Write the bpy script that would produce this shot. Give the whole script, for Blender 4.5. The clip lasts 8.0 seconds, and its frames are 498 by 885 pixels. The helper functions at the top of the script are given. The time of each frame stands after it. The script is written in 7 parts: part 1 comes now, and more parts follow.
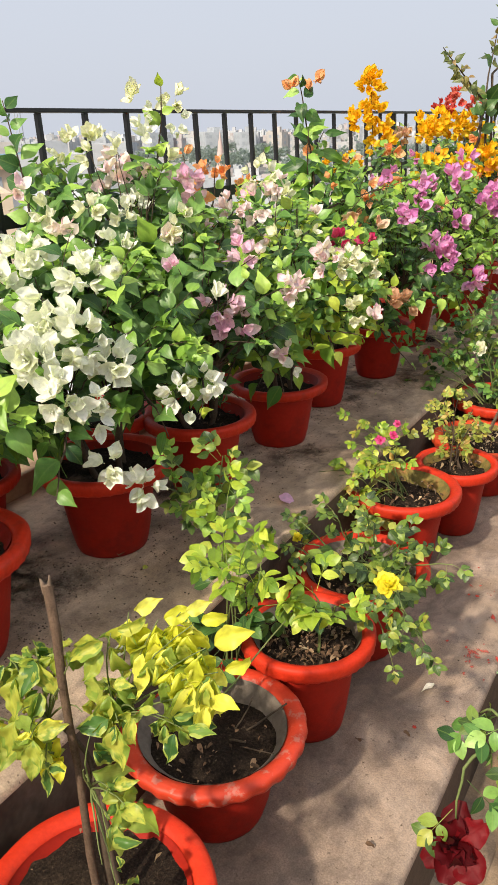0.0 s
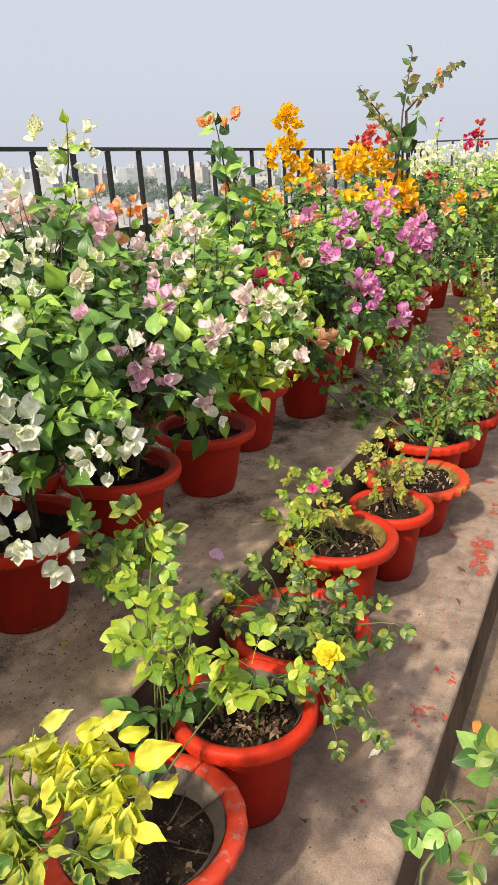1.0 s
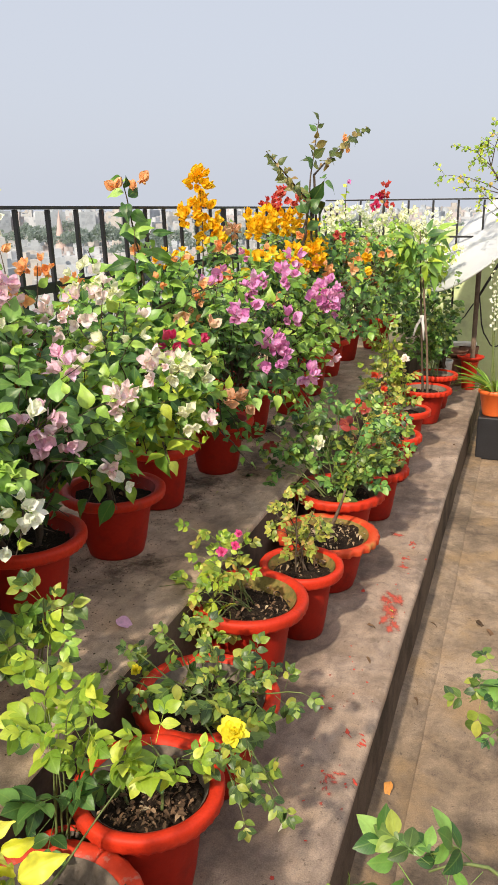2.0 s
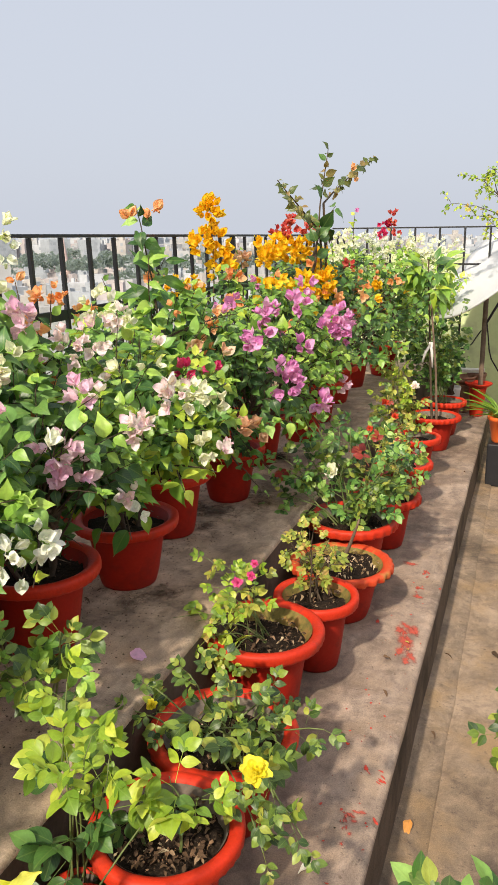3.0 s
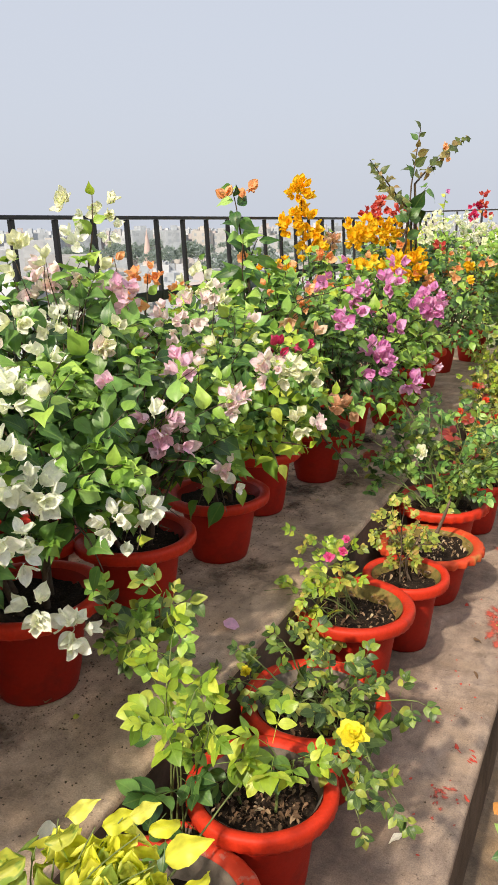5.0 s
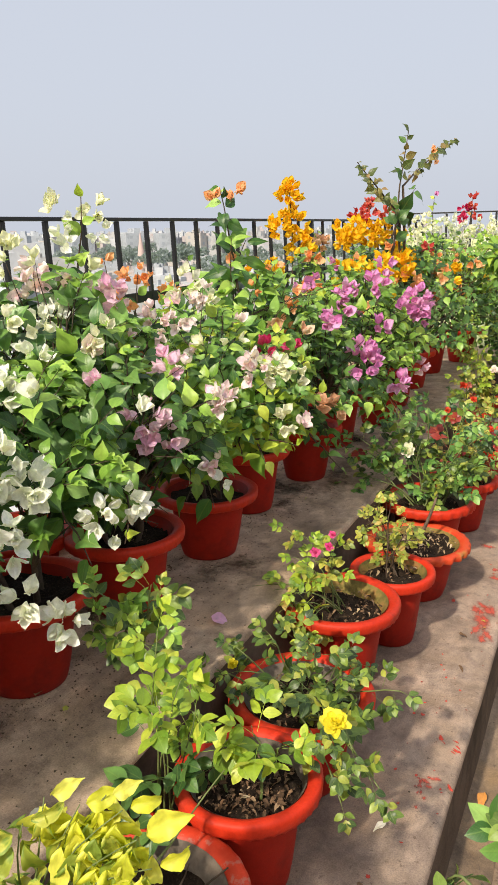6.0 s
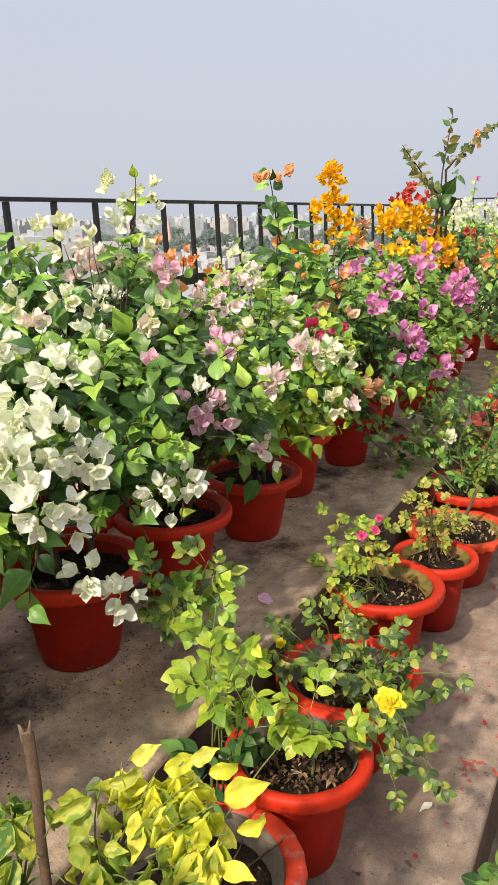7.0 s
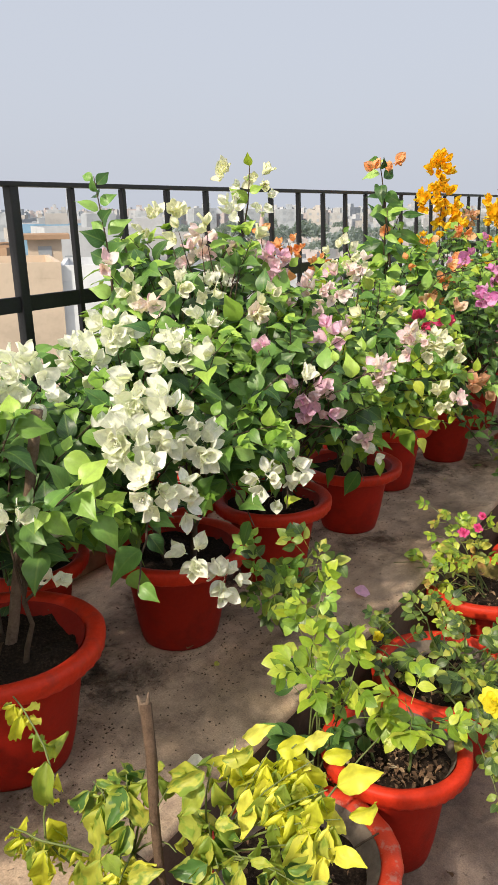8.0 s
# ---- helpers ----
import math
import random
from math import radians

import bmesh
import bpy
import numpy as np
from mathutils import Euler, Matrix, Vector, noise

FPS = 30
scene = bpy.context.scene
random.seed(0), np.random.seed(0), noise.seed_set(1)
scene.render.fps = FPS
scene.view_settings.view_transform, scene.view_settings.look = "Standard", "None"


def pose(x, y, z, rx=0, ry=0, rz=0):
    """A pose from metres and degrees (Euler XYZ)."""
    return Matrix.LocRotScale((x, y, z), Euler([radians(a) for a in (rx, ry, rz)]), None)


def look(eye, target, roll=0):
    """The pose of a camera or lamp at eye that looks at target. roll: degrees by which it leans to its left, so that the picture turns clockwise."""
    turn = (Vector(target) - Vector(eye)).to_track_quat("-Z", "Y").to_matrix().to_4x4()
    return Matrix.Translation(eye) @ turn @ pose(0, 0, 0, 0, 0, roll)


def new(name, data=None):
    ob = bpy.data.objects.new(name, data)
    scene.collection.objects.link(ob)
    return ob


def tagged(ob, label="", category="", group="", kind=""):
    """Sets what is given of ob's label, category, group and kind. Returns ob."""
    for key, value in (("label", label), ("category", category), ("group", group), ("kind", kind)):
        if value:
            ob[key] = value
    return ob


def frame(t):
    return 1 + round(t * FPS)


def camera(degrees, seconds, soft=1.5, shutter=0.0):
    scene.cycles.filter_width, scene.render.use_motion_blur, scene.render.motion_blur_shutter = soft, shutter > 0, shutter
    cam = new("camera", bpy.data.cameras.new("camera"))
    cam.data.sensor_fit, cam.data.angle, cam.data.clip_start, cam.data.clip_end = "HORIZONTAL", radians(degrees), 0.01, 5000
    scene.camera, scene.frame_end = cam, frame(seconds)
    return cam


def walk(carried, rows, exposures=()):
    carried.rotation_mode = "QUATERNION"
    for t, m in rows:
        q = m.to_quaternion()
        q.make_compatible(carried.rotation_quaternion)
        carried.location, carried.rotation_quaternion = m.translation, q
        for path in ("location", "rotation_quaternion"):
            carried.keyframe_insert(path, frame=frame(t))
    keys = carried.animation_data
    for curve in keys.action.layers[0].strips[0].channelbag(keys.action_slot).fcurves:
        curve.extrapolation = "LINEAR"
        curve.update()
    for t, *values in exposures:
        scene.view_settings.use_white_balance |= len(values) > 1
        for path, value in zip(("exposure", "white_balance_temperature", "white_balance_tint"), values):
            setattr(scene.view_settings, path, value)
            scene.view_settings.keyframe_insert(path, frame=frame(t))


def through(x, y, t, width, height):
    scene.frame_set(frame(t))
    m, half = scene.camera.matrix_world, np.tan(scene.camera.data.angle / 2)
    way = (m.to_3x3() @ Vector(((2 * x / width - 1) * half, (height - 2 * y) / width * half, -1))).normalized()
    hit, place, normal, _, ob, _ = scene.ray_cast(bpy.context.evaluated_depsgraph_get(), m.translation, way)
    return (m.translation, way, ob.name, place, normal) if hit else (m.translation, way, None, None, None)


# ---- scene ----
cam = camera(35.73, 8.0, soft=0.3)
# seconds, eye x y z, yaw (left of +y), pitch, roll
PATH = [
    (0.0, 0.9048, 0.0000, 1.0306, 31.803, -21.943, -1.904),
    (0.1, 0.9002, 0.0012, 1.0319, 30.750, -21.700, -1.914),
    (0.2, 0.8953, 0.0035, 1.0331, 29.870, -21.450, -1.925),
    (0.3, 0.8900, 0.0079, 1.0342, 29.140, -21.280, -1.935),
    (0.4, 0.8840, 0.0156, 1.0351, 28.640, -21.120, -1.946),
    (0.5, 0.8772, 0.0277, 1.0357, 28.238, -20.953, -1.956),
    (1.0, 0.8481, 0.1296, 1.0392, 26.247, -19.830, -2.048),
    (1.5, 0.8607, 0.1744, 1.0743, 21.602, -18.315, -0.871),
    (1.7, 0.8772, 0.1637, 1.0875, 20.109, -17.681, -0.638),
    (3.0, 0.8280, 0.1764, 1.0927, 20.169, -14.861, -0.546),
    (3.5, 0.8234, 0.1733, 1.0843, 21.105, -14.746, -0.659),
    (4.0, 0.8161, 0.1586, 1.0707, 22.973, -15.034, -0.921),
    (4.5, 0.7991, 0.1405, 1.0681, 25.276, -15.452, -1.136),
    (4.7, 0.7927, 0.1348, 1.0638, 26.183, -15.558, -1.251),
    (6.0, 0.8332, 0.1015, 1.0551, 25.703, -15.353, -1.330),
    (6.5, 0.8144, 0.0776, 1.0495, 25.763, -15.936, -1.096),
    (7.0, 0.7785, 0.0592, 1.0458, 27.624, -16.286, -0.973),
    (7.5, 0.7619, 0.0459, 1.0402, 30.559, -16.582, -0.796),
    (8.0, 0.7372, 0.0291, 1.0398, 34.151, -16.819, -0.588),
]


def view(x, y, z, yaw, pitch, roll):
    a, b = radians(yaw), radians(pitch)
    way = Vector((-math.sin(a) * math.cos(b), math.cos(a) * math.cos(b), math.sin(b)))
    eye = Vector((x, y, z))
    return look(eye, eye + way, roll)


walk(cam, [(row[0], view(*row[1:])) for row in PATH], exposures=((0.0, 0.03), (2.0, 0.0), (5.0, -0.02), (6.5, -0.04), (8.0, -0.09)))

# ---- light: hazy morning, sun behind the camera ----
SUN = Vector((-0.09, -0.9, 0.76)).normalized()
world = bpy.data.worlds.new("hazy_sky")
scene.world = world
world.use_nodes = True
wn, wl = world.node_tree.nodes, world.node_tree.links
wn.clear()
sky = wn.new("ShaderNodeTexSky")
sky.sky_type, sky.sun_disc = "NISHITA", False
sky.sun_elevation = math.asin(SUN.z)
sky.sun_rotation = math.atan2(SUN.x, SUN.y)
sky.dust_density, sky.air_density = 6.0, 1.0
dim = wn.new("ShaderNodeVectorMath")
dim.operation = "SCALE"
dim.inputs["Scale"].default_value = 0.10
haze = wn.new("ShaderNodeMix")
haze.data_type = "RGBA"
haze.inputs["Factor"].default_value = 0.8
haze.inputs["B"].default_value = (0.75, 0.795, 0.90, 1)
back = wn.new("ShaderNodeBackground")
out = wn.new("ShaderNodeOutputWorld")
wl.new(sky.outputs[0], dim.inputs[0])
wl.new(dim.outputs[0], haze.inputs["A"])
# bright haze spreading round the sun
geo = wn.new("ShaderNodeTexCoord")
near_sun = wn.new("ShaderNodeVectorMath")
near_sun.operation = "DOT_PRODUCT"
near_sun.inputs[1].default_value = SUN
wl.new(geo.outputs["Generated"], near_sun.inputs[0])
half = wn.new("ShaderNodeMath")
half.operation = "MULTIPLY_ADD"
half.inputs[1].default_value, half.inputs[2].default_value = 0.5, 0.5
wl.new(near_sun.outputs["Value"], half.inputs[0])
lobe = wn.new("ShaderNodeMath")
lobe.operation = "POWER"
lobe.inputs[1].default_value = 6.5
wl.new(half.outputs[0], lobe.inputs[0])
glow = wn.new("ShaderNodeVectorMath")
glow.operation = "SCALE"
glow.inputs[0].default_value = (0.85, 0.73, 0.54)
wl.new(lobe.outputs[0], glow.inputs["Scale"])
whole_sky = wn.new("ShaderNodeVectorMath")
wl.new(haze.outputs["Result"], whole_sky.inputs[0])
wl.new(glow.outputs[0], whole_sky.inputs[1])
wl.new(whole_sky.outputs[0], back.inputs["Color"])
back.inputs["Strength"].default_value = 1.0
wl.new(back.outputs[0], out.inputs[0])

lamp = bpy.data.lights.new("sun", "SUN")
lamp.energy, lamp.angle, lamp.color = 4.75, radians(2.2), (1.0, 0.88, 0.715)
sun = new("sun", lamp)
sun.matrix_world = look(SUN * 50, (0, 0, 0))


# ---- materials ----
def material(name):
    m = bpy.data.materials.new(name)
    m.use_nodes = True
    nt = m.node_tree
    bs = nt.nodes["Principled BSDF"]
    return m, nt.nodes, nt.links, bs


def ramp(nodes, stops):
    r = nodes.new("ShaderNodeValToRGB")
    el = r.color_ramp.elements
    while len(el) < len(stops):
        el.new(0.5)
    for e, (p, c) in zip(el, stops):
        e.position, e.color = p, (*c, 1)
    return r


def noise_tex(nodes, links, coord, scale, detail=4.0, rough=0.6):
    n = nodes.new("ShaderNodeTexNoise")
    n.inputs["Scale"].default_value, n.inputs["Detail"].default_value, n.inputs["Roughness"].default_value = scale, detail, rough
    links.new(coord, n.inputs["Vector"])
    return n


def mixed(nodes, links, fac, a, b, mode="MIX"):
    m = nodes.new("ShaderNodeMix")
    m.data_type, m.blend_type = "RGBA", mode
    for key, val in (("Factor", fac), ("A", a), ("B", b)):
        if isinstance(val, (int, float)):
            m.inputs[key].default_value = val
        elif isinstance(val, tuple):
            m.inputs[key].default_value = (*val, 1)
        else:
            links.new(val, m.inputs[key])
    return m.outputs["Result"]


def surface(name, stops, scale=6.0, fine=60.0, rough=0.8, bump=0.3, spec=0.4, stain=None, stain_scale=1.5, metal=0.0, vary=0.0, stain_at=(0.5, 0.62), fine_mix=0.5, patch=None, patch_scale=1.2, patch_at=(0.55, 0.68)):
    """Mottled surface: large blotches, fine grain, optional stains, relief."""
    m, n, l, bs = material(name)
    tc = n.new("ShaderNodeTexCoord").outputs["Object"]
    big = noise_tex(n, l, tc, scale)
    small = noise_tex(n, l, tc, fine, 6.0, 0.7)
    f = mixed(n, l, fine_mix, big.outputs["Fac"], small.outputs["Fac"])
    r = ramp(n, stops)
    l.new(f, r.inputs["Fac"])
    col = r.outputs["Color"]
    if stain:
        s = noise_tex(n, l, tc, stain_scale, 5.0, 0.65)
        edge = ramp(n, [(stain_at[0], (0, 0, 0)), (stain_at[1], (1, 1, 1))])
        l.new(s.outputs["Fac"], edge.inputs["Fac"])
        col = mixed(n, l, edge.outputs["Color"], col, stain)
    if patch:
        s2 = noise_tex(n, l, tc, patch_scale, 6.0, 0.6)
        e2 = ramp(n, [(patch_at[0], (0, 0, 0)), (patch_at[1], (0.75, 0.75, 0.75))])
        l.new(s2.outputs["Fac"], e2.inputs["Fac"])
        col = mixed(n, l, e2.outputs["Color"], col, patch)
    if vary:
        oi = n.new("ShaderNodeObjectInfo")
        v = ramp(n, [(0.0, (1 - vary,) * 3), (1.0, (1 + vary,) * 3)])
        l.new(oi.outputs["Random"], v.inputs["Fac"])
        col = mixed(n, l, 1.0, col, v.outputs["Color"], "MULTIPLY")
    l.new(col, bs.inputs["Base Color"])
    bs.inputs["Roughness"].default_value, bs.inputs["Metallic"].default_value = rough, metal
    bs.inputs["Specular IOR Level"].default_value = spec
    b = n.new("ShaderNodeBump")
    b.inputs["Strength"].default_value, b.inputs["Distance"].default_value = bump, 0.004
    l.new(small.outputs["Fac"], b.inputs["Height"])
    l.new(b.outputs[0], bs.inputs["Normal"])
    return m


def concrete(name, dark, mid, light, warm, grime, stretch=(7.0, 1.3, 3.0), rough=0.82, warm_at=(0.54, 0.68)):
    """Weathered cement: cloudy tone, trowel streaks, ochre patches, grime spots, sandy grain and pits."""
    m, n, l, bs = material(name)
    tc = n.new("ShaderNodeTexCoord").outputs["Object"]
    cloud = noise_tex(n, l, tc, 2.3, 9.0, 0.68)
    cloud.inputs["Distortion"].default_value = 0.6
    r = ramp(n, [(0.36, dark), (0.5, mid), (0.63, light)])
    l.new(cloud.outputs["Fac"], r.inputs["Fac"])
    col = r.outputs["Color"]
    mp = n.new("ShaderNodeMapping")
    mp.inputs["Scale"].default_value = stretch
    l.new(tc, mp.inputs["Vector"])
    drag = noise_tex(n, l, mp.outputs[0], 2.2, 7.0, 0.7)
    tone = ramp(n, [(0.3, (0.74, 0.74, 0.75)), (0.5, (1.0, 1.0, 1.0)), (0.72, (1.22, 1.21, 1.2))])
    l.new(drag.outputs["Fac"], tone.inputs["Fac"])
    col = mixed(n, l, 1.0, col, tone.outputs["Color"], "MULTIPLY")
    mott = noise_tex(n, l, tc, 12.0, 6.0, 0.66)
    mott.inputs["Distortion"].default_value = 0.8
    me = ramp(n, [(0.36, (0.76, 0.75, 0.78)), (0.5, (1.0, 1.0, 1.0)), (0.64, (1.2, 1.17, 1.14))])
    l.new(mott.outputs["Fac"], me.inputs["Fac"])
    col = mixed(n, l, 1.0, col, me.outputs["Color"], "MULTIPLY")
    wn = noise_tex(n, l, tc, 3.7, 8.0, 0.6)
    we = ramp(n, [(warm_at[0], (0, 0, 0)), (warm_at[1], (0.7, 0.7, 0.7))])
    l.new(wn.outputs["Fac"], we.inputs["Fac"])
    col = mixed(n, l, we.outputs["Color"], col, warm)
    blot = noise_tex(n, l, tc, 9.0, 8.0, 0.72)
    be = ramp(n, [(0.55, (0, 0, 0)), (0.68, (0.62, 0.62, 0.62))])
    l.new(blot.outputs["Fac"], be.inputs["Fac"])
    col = mixed(n, l, be.outputs["Color"], col, grime)
    speck = noise_tex(n, l, tc, 75.0, 3.0, 0.6)
    se = ramp(n, [(0.64, (0, 0, 0)), (0.7, (0.75, 0.75, 0.75))])
    l.new(speck.outputs["Fac"], se.inputs["Fac"])
    col = mixed(n, l, se.outputs["Color"], col, grime)
    sand = noise_tex(n, l, tc, 260.0, 2.0, 0.6)
    ge = ramp(n, [(0.3, (0.8, 0.8, 0.8)), (0.7, (1.2, 1.2, 1.2))])
    l.new(sand.outputs["Fac"], ge.inputs["Fac"])
    col = mixed(n, l, 1.0, col, ge.outputs["Color"], "MULTIPLY")
    l.new(col, bs.inputs["Base Color"])
    bs.inputs["Roughness"].default_value = rough
    bs.inputs["Specular IOR Level"].default_value = 0.3
    high = mixed(n, l, 0.45, drag.outputs["Fac"], sand.outputs["Fac"])
    b = n.new("ShaderNodeBump")
    b.inputs["Strength"].default_value, b.inputs["Distance"].default_value = 0.45, 0.004
    l.new(high, b.inputs["Height"])
    l.new(b.outputs[0], bs.inputs["Normal"])
    return m


def worn_film(name, stops, solid=0.8, soft=(0.35, 0.75), grain=18.0, bite=0.9, rough=0.7):
    """Thin stain on the concrete: fades out towards its rim (u of the UV map) and in a ragged grain."""
    m, n, l, bs = material(name)
    tc = n.new("ShaderNodeTexCoord").outputs["Object"]
    uv = n.new("ShaderNodeUVMap")
    uv.uv_map = "UVMap"
    sep = n.new("ShaderNodeSeparateXYZ")
    l.new(uv.outputs[0], sep.inputs[0])
    g = noise_tex(n, l, tc, grain, 6.0, 0.7)
    r = ramp(n, stops)
    l.new(g.outputs["Fac"], r.inputs["Fac"])
    l.new(r.outputs["Color"], bs.inputs["Base Color"])
    mul = n.new("ShaderNodeMath")
    mul.operation = "MULTIPLY_ADD"
    l.new(g.outputs["Fac"], mul.inputs[0])
    mul.inputs[1].default_value = -bite
    l.new(sep.outputs["X"], mul.inputs[2])
    lift = n.new("ShaderNodeMath")
    lift.operation = "ADD"
    l.new(mul.outputs[0], lift.inputs[0])
    lift.inputs[1].default_value = 0.5 * bite
    edge = ramp(n, [(soft[0], (solid,) * 3), (soft[1], (0, 0, 0))])
    l.new(lift.outputs[0], edge.inputs["Fac"])
    l.new(edge.outputs["Color"], bs.inputs["Alpha"])
    bs.inputs["Roughness"].default_value = rough
    bs.inputs["Specular IOR Level"].default_value = 0.25
    return m


def leafy(name, stops, rib=(0.3, 0.42, 0.1), through=0.24, gloss=0.4, blotch=None, rib_mix=0.36, margin=False):
    """Leaf or bract: colour differs leaf by leaf, a pale midrib and side veins, light shines through."""
    m, n, l, bs = material(name)
    oi, geo = n.new("ShaderNodeObjectInfo"), n.new("ShaderNodeNewGeometry")
    add = n.new("ShaderNodeMath")
    add.operation = "ADD"
    l.new(oi.outputs["Random"], add.inputs[0])
    l.new(geo.outputs["Random Per Island"], add.inputs[1])
    fr = n.new("ShaderNodeMath")
    fr.operation = "FRACT"
    l.new(add.outputs[0], fr.inputs[0])
    r = ramp(n, stops)
    l.new(fr.outputs[0], r.inputs["Fac"])
    uv = n.new("ShaderNodeUVMap")
    uv.uv_map = "UVMap"
    sep = n.new("ShaderNodeSeparateXYZ")
    l.new(uv.outputs[0], sep.inputs[0])
    off = n.new("ShaderNodeMath")
    off.operation = "SUBTRACT"
    l.new(sep.outputs["X"], off.inputs[0])
    off.inputs[1].default_value = 0.5
    ab = n.new("ShaderNodeMath")
    ab.operation = "ABSOLUTE"
    l.new(off.outputs[0], ab.inputs[0])
    line = ramp(n, [(0.0, (0.8, 0.8, 0.8)), (0.05, (0, 0, 0))])
    l.new(ab.outputs[0], line.inputs["Fac"])
    # side veins: stripes slanting from the midrib
    slant = n.new("ShaderNodeMath")
    slant.operation = "MULTIPLY_ADD"
    l.new(ab.outputs[0], slant.inputs[0])
    slant.inputs[1].default_value = -0.9
    l.new(sep.outputs["Y"], slant.inputs[2])
    wave = n.new("ShaderNodeMath")
    wave.operation = "MULTIPLY"
    l.new(slant.outputs[0], wave.inputs[0])
    wave.inputs[1].default_value = 44.0
    sn = n.new("ShaderNodeMath")
    sn.operation = "SINE"
    l.new(wave.outputs[0], sn.inputs[0])
    vein = ramp(n, [(0.0, (0, 0, 0)), (0.72, (0, 0, 0)), (1.0, (0.22, 0.22, 0.22))])
    l.new(sn.outputs[0], vein.inputs["Fac"])
    shift = n.new("ShaderNodeVectorMath")
    shift.operation = "MULTIPLY_ADD"
    l.new(fr.outputs[0], shift.inputs[0])
    shift.inputs[1].default_value = (17.0, 31.0, 9.0)
    l.new(uv.outputs[0], shift.inputs[2])
    tc = shift.outputs[0]
    spot = noise_tex(n, l, tc, 3.0, 4.0)
    tone = ramp(n, [(0.3, (0.82, 0.82, 0.82)), (0.7, (1.15, 1.15, 1.15))])
    l.new(spot.outputs["Fac"], tone.inputs["Fac"])
    col = mixed(n, l, 1.0, r.outputs["Color"], tone.outputs["Color"], "MULTIPLY")
    if blotch:
        bn = noise_tex(n, l, tc, 2.6, 2.0)
        if margin:
            am = n.new("ShaderNodeMath")
            am.operation = "MULTIPLY_ADD"
            l.new(ab.outputs[0], am.inputs[0])
            am.inputs[1].default_value = 0.85
            l.new(bn.outputs["Fac"], am.inputs[2])
            fac = am.outputs[0]
        else:
            fac = bn.outputs["Fac"]
        be = ramp(n, [(0.72, (0, 0, 0)), (0.78, (1, 1, 1))] if margin else [(0.5, (0, 0, 0)), (0.6, (1, 1, 1))])
        l.new(fac, be.inputs["Fac"])
        col = mixed(n, l, be.outputs["Color"], col, blotch)
    marks = mixed(n, l, 1.0, line.outputs["Color"], vein.outputs["Color"], "ADD")
    sc = mixed(n, l, rib_mix, (0.0, 0.0, 0.0), marks)
    col = mixed(n, l, sc, col, rib)
    l.new(col, bs.inputs["Base Color"])
    bs.inputs["Roughness"].default_value = gloss
    bs.inputs["Specular IOR Level"].default_value = 0.5 if gloss < 0.5 else 0.3
    bump = n.new("ShaderNodeBump")
    bump.inputs["Strength"].default_value, bump.inputs["Distance"].default_value = 0.3, 0.002
    l.new(mixed(n, l, 0.55, marks, spot.outputs["Fac"]), bump.inputs["Height"])
    l.new(bump.outputs[0], bs.inputs["Normal"])
    tr = n.new("ShaderNodeBsdfTranslucent")
    warm = mixed(n, l, 1.0, col, (1.25, 1.3, 0.8), "MULTIPLY")
    l.new(warm, tr.inputs["Color"])
    mx = n.new("ShaderNodeMixShader")
    mx.inputs[0].default_value = through
    l.new(bs.outputs[0], mx.inputs[1])
    l.new(tr.outputs[0], mx.inputs[2])
    l.new(mx.outputs[0], n["Material Output"].inputs["Surface"])
    return m


M = {}
M["concrete"] = surface("weathered_concrete", [(0.28, (0.245, 0.163, 0.097)), (0.5, (0.391, 0.270, 0.165)), (0.72, (0.529, 0.376, 0.235))], 3.0, 45.0, 0.85, 0.35, 0.25, stain=(0.168, 0.112, 0.072), stain_scale=2.6, stain_at=(0.48, 0.62), patch=(0.416, 0.270, 0.151), patch_scale=4.0)
M["tier"] = concrete("dirty_concrete_tier", (0.225, 0.165, 0.117), (0.4, 0.3, 0.215), (0.53, 0.41, 0.3), (0.44, 0.315, 0.205), (0.10, 0.07, 0.048))
M["concrete_b"] = concrete("worn_concrete_step", (0.165, 0.122, 0.092), (0.27, 0.203, 0.155), (0.375, 0.29, 0.228), (0.32, 0.226, 0.15), (0.135, 0.097, 0.073))
M["floor_c"] = concrete("sandy_concrete_floor", (0.13, 0.094, 0.064), (0.235, 0.172, 0.118), (0.335, 0.25, 0.178), (0.315, 0.205, 0.105), (0.10, 0.073, 0.053), (5.0, 1.6, 3.0), warm_at=(0.5, 0.64))
# vertical risers get a darker, browner tone than the treads
M["riser"] = surface("dark_concrete_riser", [(0.3, (0.075, 0.053, 0.038)), (0.7, (0.15, 0.11, 0.082))], 5.0, 60.0, 0.9, 0.4, 0.2, stain=(0.05, 0.037, 0.028), stain_scale=3.0)
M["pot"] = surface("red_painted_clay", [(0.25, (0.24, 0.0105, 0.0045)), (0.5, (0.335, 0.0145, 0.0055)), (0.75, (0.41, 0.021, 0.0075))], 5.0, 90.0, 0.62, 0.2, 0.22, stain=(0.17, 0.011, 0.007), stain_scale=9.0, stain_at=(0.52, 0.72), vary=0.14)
# rim red is set brighter than the pot body's red
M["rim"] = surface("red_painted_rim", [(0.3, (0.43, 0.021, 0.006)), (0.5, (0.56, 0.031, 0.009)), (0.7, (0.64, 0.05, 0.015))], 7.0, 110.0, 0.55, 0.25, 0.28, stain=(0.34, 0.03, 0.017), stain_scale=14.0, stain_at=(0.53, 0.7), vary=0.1)
